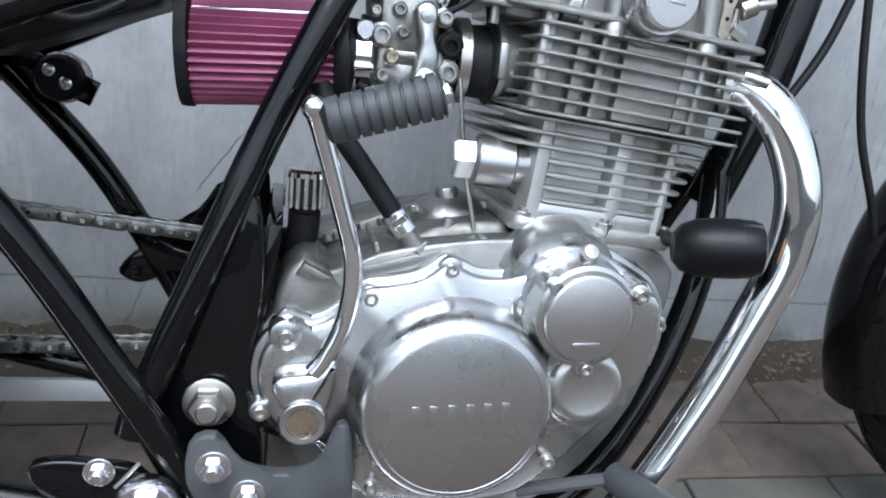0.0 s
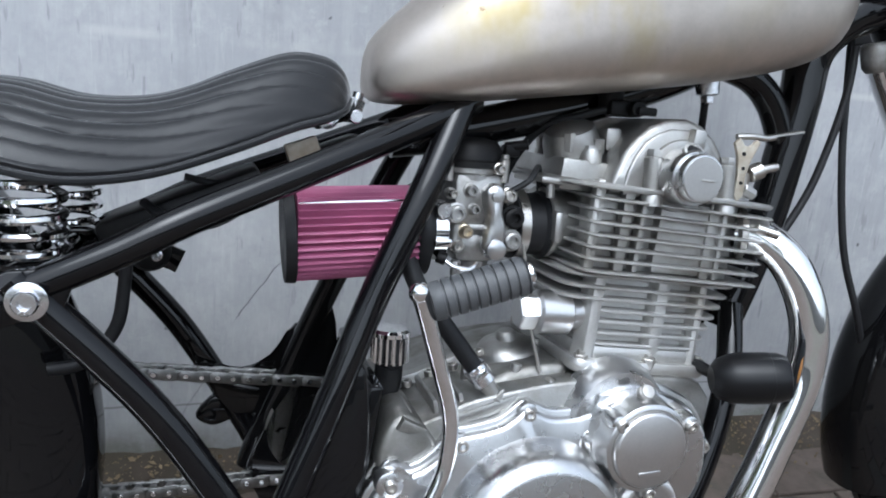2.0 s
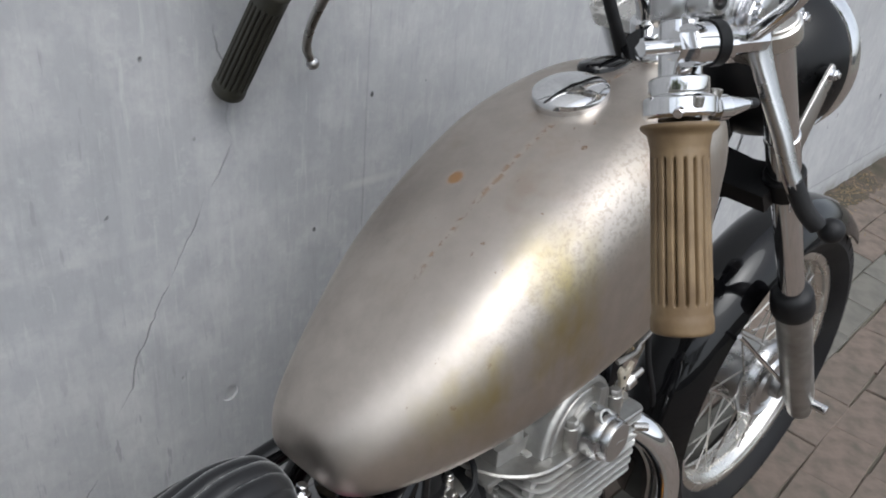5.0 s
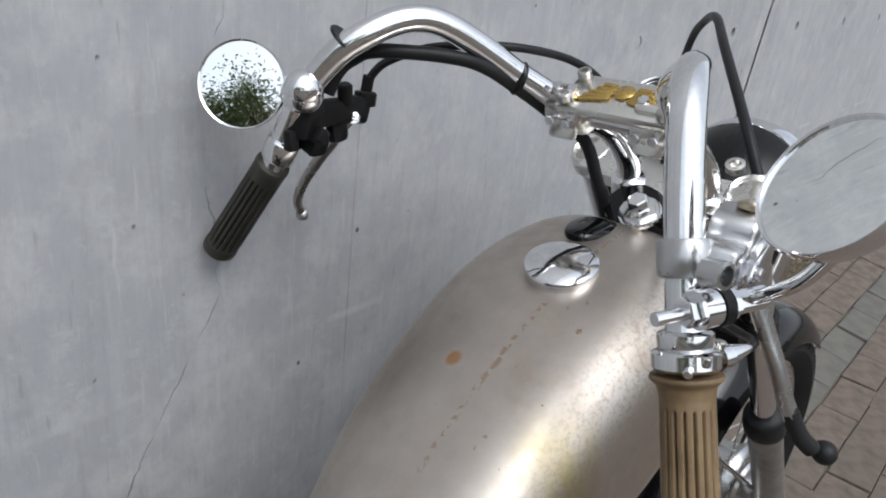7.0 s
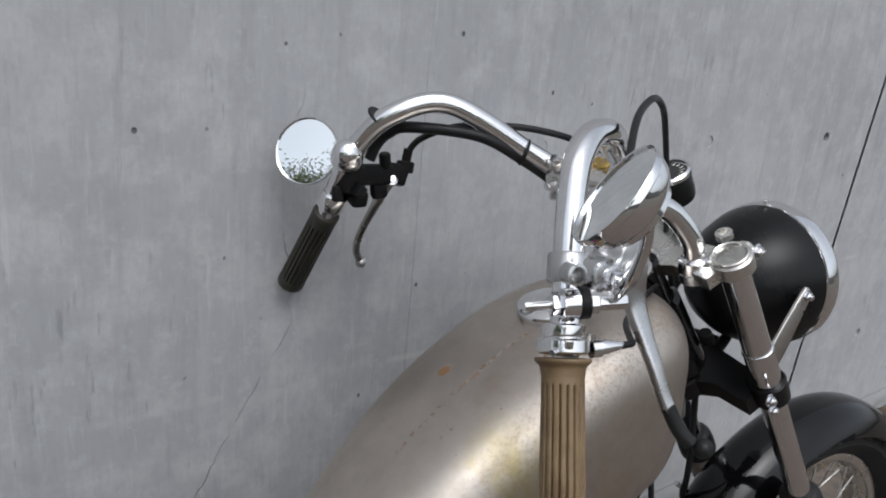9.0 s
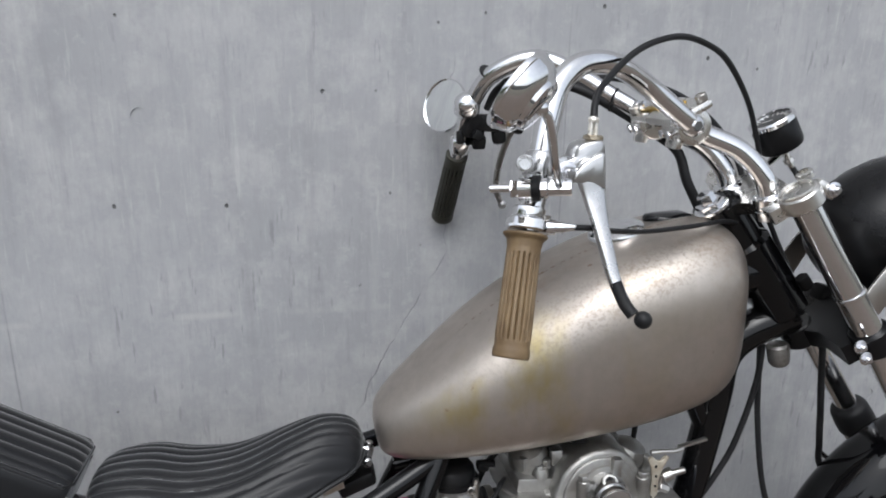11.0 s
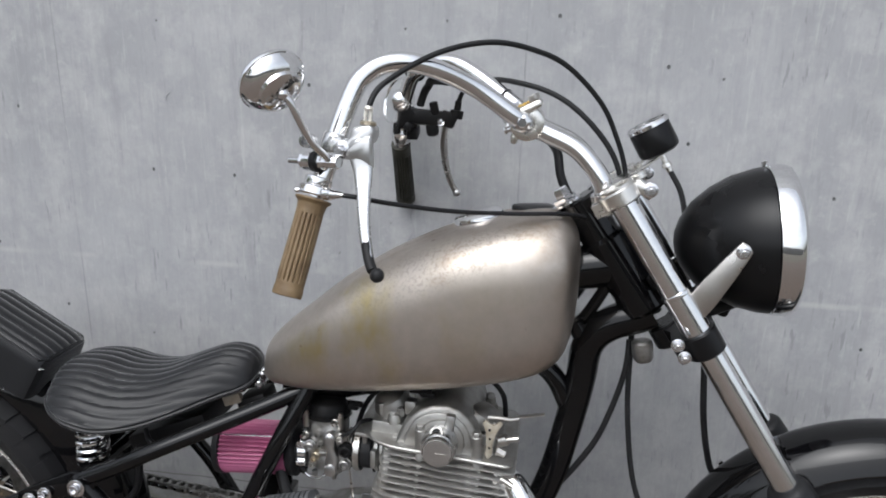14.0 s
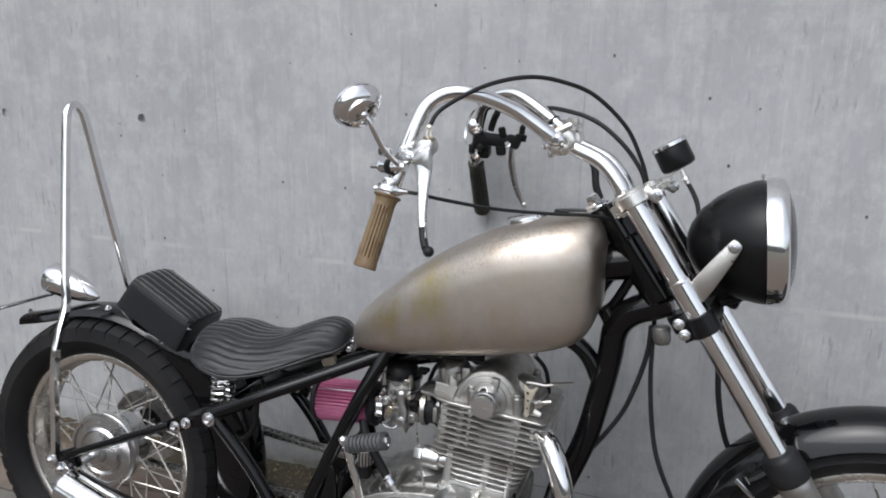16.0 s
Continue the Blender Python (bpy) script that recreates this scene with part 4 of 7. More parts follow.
# gearbox humps behind the barrel
part("gearbox_top", [plate(smooth_outline([(0.006, 0.3), (0.008, 0.335), (0.024, 0.354), (0.046, 0.342), (0.06, 0.31)], 3), -0.1, -0.02, 0.006), plate(smooth_outline([(0.07, 0.33), (0.1, 0.358), (0.13, 0.378), (0.185, 0.386), (0.2, 0.37), (0.19, 0.34)], 3), -0.07, 0.07, 0.008), slab((0.07, 0.05, 0.012), (0.098, -0.072, 0.352), 0.003, (0, -16, 0)), plate([(0.018, 0.343), (0.024, 0.353), (0.046, 0.342), (0.03, 0.339)], -0.106, -0.09, 0.001)], CRANK, ENGINE)
part("clutch_arm_dome", [lathe([(0.036, -0.02), (0.034, 0.004), (0.028, 0.013), (0.016, 0.018), (0.0005, 0.0195)], (0.152, -0.012, 0.378), (-0.15, -0.1, 1), 32), lathe([(0.011, 0.014), (0.0105, 0.024), (0.008, 0.027), (0.0005, 0.0275)], (0.152, -0.012, 0.378), (-0.15, -0.1, 1), 20)], CAST, ENGINE)
part("case_split", plate([(0.022, 0.34), (0.03, 0.352), (0.06, 0.36), (0.1, 0.376), (0.13, 0.386), (0.19, 0.392), (0.19, 0.36), (0.03, 0.3)], -0.006, 0.006, 0.001), CAST, ENGINE)
for x, z, turn in ((0.036, 0.342, -14), (0.058, 0.352, -12), (0.082, 0.358, -16), (0.108, 0.372, -14)):
    part("case_rib", slab((0.0045, 0.07, 0.02), (x, -0.052, z), 0.0018, (0, turn, 0)), CAST, ENGINE)
    bolt((x + 0.011, -0.02, z + 0.009), ENGINE, 0.9, ALLEN, axis=(-0.2, 0, 1), name="cap_screw")
part("oil_spigot_base", lathe([(0.014, 0), (0.014, 0.006), (0.011, 0.008), (0.011, 0.02)], (0.122, -0.085, 0.348), (-0.5, 0, 0.87), 20), CAST, ENGINE)
part("case_stud", rod((0.138, -0.062, 0.36), (0.143, -0.062, 0.385), 0.0055, 12), CAST, ENGINE)
part("case_stud", rod((0.1, -0.04, 0.36), (0.1, -0.04, 0.38), 0.006, 12), CAST, ENGINE)

LEAN_BARREL = pose(0.268, 0, 0.385, 0, 4.8, 0)


def fin_shape(x0, x1, half, thick, rear=0.03, front=0.014):
    """A cooling fin in the barrel's own axes: a rounded rectangle with softer corners behind."""
    ring = []
    for cx, cy, r, a0 in ((x1 - front, half - front, front, 0), (x0 + rear, half - rear, rear, 90), (x0 + rear, rear - half, rear, 180), (x1 - front, front - half, front, 270)):
        for k in range(9):
            a = radians(a0 + 90 * k / 8)
            ring.append((cx + r * math.cos(a), cy + r * math.sin(a)))
    cx = (x0 + x1) / 2
    return rings_to_mesh([[V(cx + (x - cx) * q, y * q, z) for x, y in ring] for q, z in ((0.984, -thick / 2), (1, -thick / 5), (1, thick / 5), (0.984, thick / 2))])


BARREL = part("cylinder", [moved(fin_shape(-0.063, 0.062, 0.068, 0.17, 0.02, 0.02), LEAN_BARREL @ pose(0, 0, 0.055))], FINNED, ENGINE, "sooted aluminium cylinder barrel")
part("base_flange", [moved(fin_shape(-0.078, 0.07, 0.088, 0.012, 0.012, 0.012), LEAN_BARREL @ pose(0, 0, -0.002)), moved(fin_shape(-0.07, 0.062, 0.08, 0.014, 0.02, 0.02), LEAN_BARREL @ pose(0, 0, 0.009))], FINNED, BARREL)
for x, w in ((-0.0605, 0.0075), (0.0095, 0.0085), (0.054, 0.0055)):
    part("stud_column", [moved(rings_to_mesh([[V(x + w * g * a, -0.064 - 0.0165 * b, z) for a, b in ((-1.5, 0), (-1.1, 0.55), (-0.7, 0.9), (0, 1), (0.7, 0.9), (1.1, 0.55), (1.5, 0))] for z, g in ((0, 1.1), (0.03, 1), (0.086, 1))]), LEAN_BARREL)], FINNED, BARREL)
for k in range(7):
    grow = k / 6
    m = LEAN_BARREL @ pose(0, 0, 0.0185 + k * 0.0112)
    rear = -0.064 - 0.004 * grow if k < 4 else -0.1
    part("cooling_fin", moved(fin_shape(rear, 0.0665 + 0.026 * grow, 0.08 + 0.005 * grow, 0.0036, 0.022, 0.02), m), FINNED, BARREL)
HEAD = part("cylinder_head", [moved(slab((0.16, 0.14, 0.09), (0.004, 0, 0.13), 0.004), LEAN_BARREL), moved(slab((0.072, 0.163, 0.07), (0.0245, 0, 0.128), 0.003), LEAN_BARREL)], FINNED, ENGINE, "finned aluminium cylinder head")
for k in range(7):
    m = LEAN_BARREL @ pose(0, 0, 0.0905 + k * 0.0113)
    part("cooling_fin", moved(fin_shape(-0.0915 + 0.0006 * k, 0.1065 + 0.0008 * k, 0.0955, 0.003, 0.02), m), FINNED, HEAD)
part("head_plate", [moved(fin_shape(-0.132, 0.108, 0.0965, 0.0055, 0.072), LEAN_BARREL @ pose(0, 0, 0.1695))], CAST, HEAD)
for x in (-0.083, -0.034, 0.0555):
    part("fin_web", moved(slab((0.006, 0.012, 0.076), (x + 0.003, -0.079, 0.13), 0.002), LEAN_BARREL), FINNED, HEAD)
for k in range(7):
    for x in (-0.079, -0.048, 0.046):
        part("fin_damper", moved(slab((0.01, 0.01, 0.0085), (x, -0.079, 0.0962 + 0.0113 * k), 0.001), LEAN_BARREL), FINNED, HEAD)
# rocker cover: arched end, square valve boxes before and behind it
arch = [(0.212, 0.552), (0.217, 0.573), (0.226, 0.592), (0.236, 0.605), (0.25, 0.617), (0.268, 0.624), (0.289, 0.625), (0.307, 0.619), (0.322, 0.606), (0.331, 0.592), (0.338, 0.57), (0.34, 0.545)]
arch_in = [(0.225, 0.552), (0.228, 0.573), (0.235, 0.589), (0.244, 0.602), (0.256, 0.61), (0.27, 0.615), (0.288, 0.615), (0.303, 0.61), (0.315, 0.6), (0.322, 0.588), (0.327, 0.57), (0.33, 0.545)]
ROCKER = part("rocker_cover", [plate(arch, -0.081, 0.085, 0.006), plate(arch_in, -0.0835, -0.07, 0.002), slab((0.055, 0.12, 0.03), (0.2, 0, 0.566), 0.003, (0, 5, 0)), slab((0.05, 0.11, 0.03), (0.344, 0.005, 0.556), 0.003, (0, 5, 0))], CAST, ENGINE, "cast aluminium rocker cover")
part("valve_cap", [lathe([(0.028, 0), (0.028, 0.012), (0.024, 0.024), (0.014, 0.03), (0.0005, 0.032)], (0.2, -0.022, 0.588), (-0.35, -0.25, 1), 28), rod((0.186, -0.044, 0.588), (0.184, -0.046, 0.606), 0.006, 6), rod((0.215, -0.046, 0.588), (0.214, -0.048, 0.602), 0.006, 6), slab((0.016, 0.02, 0.022), (0.229, -0.04, 0.602), 0.003)], CAST, ROCKER)
part("valve_cap", [lathe([(0.024, 0), (0.024, 0.01), (0.02, 0.02), (0.01, 0.025), (0.0005, 0.026)], (0.336, -0.025, 0.582), (0.35, -0.2, 1), 28), rod((0.356, -0.04, 0.57), (0.358, -0.042, 0.59), 0.006, 6)], CAST, ROCKER)
part("rear_lug", [slab((0.026, 0.03, 0.006), (0.162, -0.055, 0.5615), 0.002, (0, 5, 0)), rod((0.163, -0.06, 0.545), (0.163, -0.06, 0.562), 0.004, 8)], CAST, ROCKER)
part("cam_ring", [lathe([(0.034, 0), (0.033, 0.003), (0.03, 0.004), (0.026, 0.004)], (0.282, -0.0835, 0.572), (0, -1, 0), 44)], CAST, ROCKER)
part("cam_cap", [lathe([(0.0265, 0), (0.0262, 0.018), (0.0255, 0.024), (0.0245, 0.0265)], (0.281, -0.086, 0.572), (0, -1, 0), 44), lathe([(0.0222, 0.024), (0.0222, 0.034), (0.0212, 0.0362), (0.0195, 0.0365), (0.0005, 0.0365)], (0.2815, -0.086, 0.5725), (0, -1, 0), 44)], POLISHED, ENGINE, "round machined cam cap")
part("cap_face", lathe([(0.0196, 0), (0.0196, 0.0006), (0.0005, 0.0007)], (0.2815, -0.1224, 0.5725), (0, -1, 0), 40), BRUSHED, ENGINE)
part("plug_boss", [lathe([(0.009, -0.014), (0.0098, 0.0), (0.0092, 0.002), (0.0068, 0.0022), (0.0062, -0.002)], (0.278, -0.108, 0.5955), (-0.1, -0.75, 0.65), 20), slab((0.013, 0.012, 0.024), (0.2945, -0.087, 0.604), 0.002, (0, 6, 0))], CAST, ROCKER)
# black dish stands in for the shade inside the plug boss
part("plug_hole_disc", lathe([(0.0066, -0.001), (0.0066, 0.0006), (0.0005, -0.001)], (0.278, -0.1082, 0.5956), (-0.1, -0.75, 0.65), 18), DULL, ROCKER)
part("raised_bar", slab((0.013, 0.0008, 0.002), (0.286, -0.1232, 0.571), 0.0002, (0, 6, 0)), STEEL, ROCKER)
for x, y, z, h in ((0.2535, -0.086, 0.548, 0.041), (0.3355, -0.084, 0.543, 0.042), (0.206, -0.05, 0.582, 0.006), (0.345, 0.045, 0.57, 0.02), (0.2, 0.045, 0.58, 0.02)):
    part("head_bolt", [rod((x, y, z), (x - 0.002, y, z + h), 0.0083, 18, 0.0008), lathe([(0.0066, 0), (0.0068, 0.001), (0.0068, 0.006), (0.006, 0.007)], (x - 0.002, y, z + h), (0, 0, 1), 6)], CAST, ROCKER)
    part("bolt_foot", lathe([(0.0115, -0.004), (0.0105, 0.006), (0.0088, 0.01)], (x, y, z), (0, 0, 1), 18), CAST, ROCKER)
DECOMP = part("decompression_plate", [plate([(0.341, 0.606), (0.346, 0.611), (0.352, 0.604), (0.358, 0.603), (0.366, 0.61), (0.37, 0.607), (0.361, 0.59), (0.3565, 0.575), (0.3565, 0.556), (0.351, 0.55), (0.346, 0.556), (0.3475, 0.575), (0.346, 0.592)], -0.083, -0.079, 0.0006)], TARNISH, ENGINE, "tarnished decompression lever plate")
# black discs on the uncut plate stand in for the shade in its holes
for x, z, r in ((0.3515, 0.596, 0.0021), (0.3525, 0.582, 0.0018), (0.352, 0.568, 0.0018)):
    part("plate_hole_disc", lathe([(r, 0), (r, 0.0006), (0.0003, 0.0007)], (x, -0.083, z), (0, -1, 0), 12), DULL, DECOMP)
part("decompression_lever", [tube(curve_through([(0.348, -0.074, 0.612), (0.364, -0.076, 0.613), (0.38, -0.076, 0.612), (0.392, -0.074, 0.614)]), 0.003, 8), tube(curve_through([(0.388, -0.07, 0.614), (0.41, -0.07, 0.618), (0.428, -0.068, 0.621)]), 0.004, flat=(0.004, 0.0013))], STEEL, DECOMP)
part("cable_adjuster", [rod((0.366, -0.076, 0.576), (0.378, -0.078, 0.582), 0.0085, 14, 0.001), lathe([(0.0045, 0), (0.0045, 0.016), (0.0038, 0.018)], (0.377, -0.078, 0.581), (1, -0.1, 0.25), 14), rod((0.362, -0.074, 0.562), (0.375, -0.074, 0.556), 0.006, 6)], STEEL, DECOMP)
part("return_spring", rod((0.363, -0.07, 0.553), (0.366, -0.072, 0.578), 0.005, 12), STEEL, DECOMP)
for x, y, z in ((0.201, -0.077, 0.388), (0.2725, -0.082, 0.383), (0.332, -0.077, 0.378)):
    part("stud_nut", [rod((x, y, z), (x + 0.0005, y, z + 0.01), 0.0072, 6, 0.0005), rod((x, y, z + 0.008), (x + 0.001, y, z + 0.0135), 0.0042, 10)], STEEL, BARREL)
# fuel cock under the tank with its hose
COCK = part("fuel_cock", [lathe([(0.012, 0), (0.013, 0.006), (0.011, 0.03), (0.008, 0.034)], (0.232, -0.03, 0.66), (0, 0, -1), 16), slab((0.034, 0.02, 0.016), (0.242, -0.036, 0.632), 0.004)], DULL, BIKE, "black fuel cock under the tank")
part("cock_lever", [rod((0.25, -0.045, 0.632), (0.25, -0.056, 0.632), 0.008, 14), slab((0.02, 0.005, 0.008), (0.257, -0.058, 0.63), 0.002)], DULL, COCK)
part("fuel_hose", tube(curve_through([(0.225, -0.035, 0.63), (0.2, -0.03, 0.622), (0.172, -0.012, 0.61), (0.15, 0.0, 0.58), (0.135, 0.01, 0.54)]), 0.0042, 10), RUBBER, COCK)
# cam chain tensioner with hex plug
TENSION = part("chain_tensioner", [rod((0.156, -0.06, 0.436), (0.192, -0.06, 0.434), 0.0215, 28, 0.003), rod((0.185, -0.06, 0.434), (0.215, -0.055, 0.434), 0.017, 20)], POLISHED, ENGINE, "bright aluminium chain tensioner with hex plug")
part("hex_plug", lathe([(0.0155, 0), (0.0175, 0.002), (0.0175, 0.018), (0.015, 0.021)], (0.16, -0.06, 0.436), (-1, 0, 0), 6), POLISHED, TENSION)
# decompression rod and its adjuster
part("decompression_rod", [tube([(0.14, -0.062, 0.5), (0.15, -0.065, 0.43), (0.163, -0.072, 0.378)], 0.0018, 6)], STEEL, ENGINE)
part("adjuster", [rod((0.163, -0.085, 0.372), (0.178, -0.085, 0.365), 0.0085, 8), rod((0.168, -0.082, 0.37), (0.172, -0.082, 0.35), 0.011, 12)], STEEL, ENGINE)
# breather hose with steel clamp
HOSE = part("breather_hose", tube(curve_through([(0.03, -0.06, 0.485), (0.043, -0.07, 0.455), (0.066, -0.078, 0.425), (0.094, -0.084, 0.388)]), 0.0085, 14), RUBBER, ENGINE, "black rubber breather hose")
part("hose_clamp", [rod((0.091, -0.0835, 0.392), (0.103, -0.085, 0.376), 0.0112, 16, 0.001), rod((0.092, -0.094, 0.383), (0.1, -0.098, 0.392), 0.003, 8)], ZINC, HOSE)
part("hose_spigot", [rod((0.1, -0.085, 0.38), (0.122, -0.085, 0.35), 0.0078, 16), rod((0.111, -0.085, 0.365), (0.119, -0.085, 0.355), 0.012, 6)], CAST, HOSE)
# small breather filter on a rubber elbow
MINI = part("breather_filter", [lathe([(0.013, 0), (0.013, 0.004)] + [(0.0165, 0.006), (0.0165, 0.03)], (0.024, -0.035, 0.379), (0, 0, 1), 40)], RUBBER, ENGINE, "small pleated breather filter with chrome top")
part("filter_top", lathe([(0.0185, 0), (0.0185, 0.004), (0.016, 0.0065), (0.0005, 0.0068)], (0.024, -0.035, 0.4085), (0, 0, 1), 32), CHROME, MINI)
for k in range(16):
    a = 2 * math.pi * k / 16
    again_at = V(0.024 + 0.0165 * math.cos(a), -0.035 + 0.0165 * math.sin(a), 0.383)
    part("pleat", rod(again_at, again_at + V(0, 0, 0.026), 0.0022, 6), CHROME, MINI)
part("elbow", tube(curve_through([(0.024, -0.035, 0.38), (0.022, -0.03, 0.355), (0.008, -0.015, 0.345), (-0.01, 0.0, 0.34)]), 0.0135, 14), RUBBER, MINI)

# kick starter
KICK = part("kick_starter", [tube(curve_through([(0.024, -0.132, 0.47), (0.03, -0.13, 0.455), (0.045, -0.128, 0.408), (0.058, -0.128, 0.362), (0.056, -0.13, 0.32), (0.044, -0.132, 0.29), (0.034, -0.133, 0.275)]), [0.0078, 0.0072, 0.0075, 0.008], 14)], CHROME, ENGINE, "chromed folding kick lever with ribbed rubber")
part("kick_knuckle", ball((0.0238, -0.132, 0.4715), 0.0092, n=14), CHROME, KICK)
part("kick_boss", [plate(smooth_outline([(0.004, 0.262), (0.01, 0.272), (0.035, 0.276), (0.05, 0.286), (0.05, 0.262), (0.044, 0.24), (0.03, 0.218), (0.014, 0.222), (0.012, 0.245)], 4), -0.14, -0.115, 0.005), lathe([(0.019, 0), (0.018, 0.008), (0.0165, 0.0095), (0.0125, 0.009), (0.012, 0.0065), (0.0005, 0.0068)], (0.028, -0.135, 0.238), (0, -1, 0), 28)], POLISHED, KICK)
part("kick_spindle", lathe([(0.0115, 0), (0.0112, 0.002), (0.0005, 0.0022)], (0.028, -0.1405, 0.238), (0, -1, 0), 20), BRASS, KICK)
a, b = V(0.034, -0.13, 0.463), V(0.112, -0.14, 0.489)
profile = [(0.008, 0), (0.0155, 0.001)]
for k in range(9):
    z = 0.004 + k * 0.0086
    profile += [(0.0165, z), (0.0165, z + 0.006), (0.0142, z + 0.0066), (0.0142, z + 0.0082)]
profile += [(0.0165, 0.0815), (0.014, 0.083), (0.006, 0.0835)]
part("kick_rubber", lathe(profile, a, b - a, 24), GREYRUB, KICK, "ribbed dark grey rubber")
part("kick_tip", lathe([(0.0095, 0), (0.0095, 0.004), (0.007, 0.006)], b, b - a, 16), CHROME, KICK)

# carburettor
CARB = part("carburettor", [slab((0.05, 0.06, 0.05), (0.098, -0.02, 0.54), 0.009), lathe([(0.028, -0.02), (0.03, 0.0), (0.03, 0.012), (0.034, 0.014), (0.034, 0.02)], (0.094, -0.02, 0.55), (0, 0, 1), 28)], CARB_ALLOY, BIKE, "constant-vacuum carburettor of dark cast alloy with black cap")
part("float_bowl", [slab((0.046, 0.052, 0.034), (0.1, -0.02, 0.496), 0.01), lathe([(0.016, 0), (0.015, 0.012), (0.01, 0.014)], (0.104, -0.02, 0.484), (0, 0, -1), 20)], CARB_ALLOY, CARB)
part("carb_throat", [rod((0.05, -0.02, 0.512), (0.15, -0.02, 0.514), 0.026, 28), lathe([(0.031, 0), (0.031, 0.006), (0.028, 0.008)], (0.062, -0.02, 0.512), (1, 0, 0), 28), lathe([(0.031, 0), (0.031, 0.006), (0.028, 0.008)], (0.134, -0.02, 0.514), (-1, 0, 0), 28)], CARB_ALLOY, CARB)
part("bowl_flange", slab((0.056, 0.06, 0.007), (0.1, -0.02, 0.5135), 0.002), CARB_ALLOY, CARB)
part("carb_cap", [lathe([(0.033, 0), (0.036, 0.001), (0.036, 0.006), (0.032, 0.008), (0.03, 0.02), (0.026, 0.025), (0.014, 0.028), (0.0005, 0.028)], (0.094, -0.02, 0.568), (0, 0, 1), 32), slab((0.016, 0.016, 0.012), (0.136, -0.02, 0.585), 0.003), rod((0.13, -0.02, 0.588), (0.15, -0.03, 0.592), 0.005, 10)], DULL, CARB)
for x, y in ((0.067, -0.046), (0.121, -0.046), (0.067, 0.006), (0.121, 0.006)):
    part("cap_post", [rod((x, y, 0.556), (x, y, 0.578), 0.005, 12), rod((x, y, 0.578), (x, y, 0.582), 0.0038, 10)], STEEL, CARB)
for x, y in ((0.077, -0.05), (0.123, -0.05)):
    part("bowl_screw", [rod((x, y, 0.494), (x, y, 0.518), 0.0055, 12), rod((x, y, 0.49), (x, y, 0.495), 0.004, 10)], CARB_ALLOY, CARB)
part("enrichener", [plate(smooth_outline([(0.099, 0.55), (0.108, 0.556), (0.117, 0.551), (0.1165, 0.53), (0.121, 0.514), (0.1165, 0.491), (0.106, 0.487), (0.1, 0.497), (0.104, 0.522), (0.1, 0.538)], 4), -0.066, -0.05, 0.004), lathe([(0.0095, 0), (0.009, 0.004), (0.006, 0.005), (0.0005, 0.0052)], (0.1108, -0.065, 0.496), (0, -1, 0), 24), lathe([(0.006, 0), (0.0055, 0.004), (0.0005, 0.0045)], (0.109, -0.065, 0.545), (0, -1, 0), 18)], POLISHED, CARB)
for x, z, r, h, m in ((0.075, 0.527, 0.008, 0.014, CARB_ALLOY), (0.0835, 0.511, 0.0055, 0.018, BRASS), (0.078, 0.497, 0.0055, 0.012, STEEL), (0.131, 0.524, 0.0095, 0.012, DULL), (0.13, 0.503, 0.0085, 0.015, CARB_ALLOY), (0.124, 0.545, 0.006, 0.016, STEEL), (0.088, 0.548, 0.0055, 0.012, CARB_ALLOY), (0.114, 0.569, 0.0045, 0.014, STEEL), (0.069, 0.545, 0.004, 0.016, STEEL), (0.092, 0.531, 0.0045, 0.012, CARB_ALLOY)):
    part("carb_fitting", lathe([(r * 1.25, 0), (r * 1.25, h * 0.5), (r, h * 0.55), (r, h), (r * 0.8, h + 0.0015), (r * 0.55, h + 0.0015), (r * 0.5, h - 0.003), (0.0004, h - 0.003)], (x, -0.046, z), (0, -1, 0), 18), m, CARB)
part("float_drain", [rod((0.104, -0.02, 0.478), (0.104, -0.02, 0.462), 0.006, 6), rod((0.104, -0.02, 0.464), (0.104, -0.02, 0.455), 0.0035, 8), rod((0.08, -0.045, 0.482), (0.08, -0.045, 0.468), 0.005, 8)], CARB_ALLOY, CARB)
part("idle_screw", rod((0.062, -0.05, 0.53), (0.062, -0.06, 0.53), 0.0075, 14), ZINC, CARB)
part("idle_knob", rod((0.06, -0.05, 0.487), (0.068, -0.053, 0.484), 0.006, 14), DULL, CARB)
part("idle_linkage", [tube(curve_through([(0.065, -0.052, 0.485), (0.075, -0.056, 0.478), (0.09, -0.056, 0.476), (0.098, -0.053, 0.481)]), 0.0022, 8)], ZINC, CARB)
part("vent_hose", tube(curve_through([(0.124, -0.055, 0.548), (0.142, -0.058, 0.56), (0.155, -0.045, 0.572), (0.168, -0.02, 0.56), (0.176, -0.01, 0.52)]), 0.003, 8), RUBBER, CARB)
part("intake_boot", [lathe([(0.03, 0), (0.034, 0.002), (0.034, 0.012), (0.03, 0.015), (0.031, 0.03), (0.036, 0.034)], (0.138, -0.018, 0.514), (1, 0, 0.02), 28)], RUBBER, CARB)
part("boot_clamp", [loop_ring([(0.0355, -0.0045), (0.0355, 0.0045), (0.034, 0.0045), (0.034, -0.0045)], (0, 0, 0), 40)], STEEL, CARB).matrix_basis = pose(0.146, -0.018, 0.514, 0, 0, 90)
part("intake_flange", [lathe([(0.033, 0), (0.036, 0.002), (0.036, 0.007), (0.031, 0.01), (0.03, 0.04)], (0.17, -0.018, 0.517), (1, 0.1, 0.03), 28), slab((0.009, 0.085, 0.03), (0.1755, -0.018, 0.517), 0.003)], CAST, CARB)

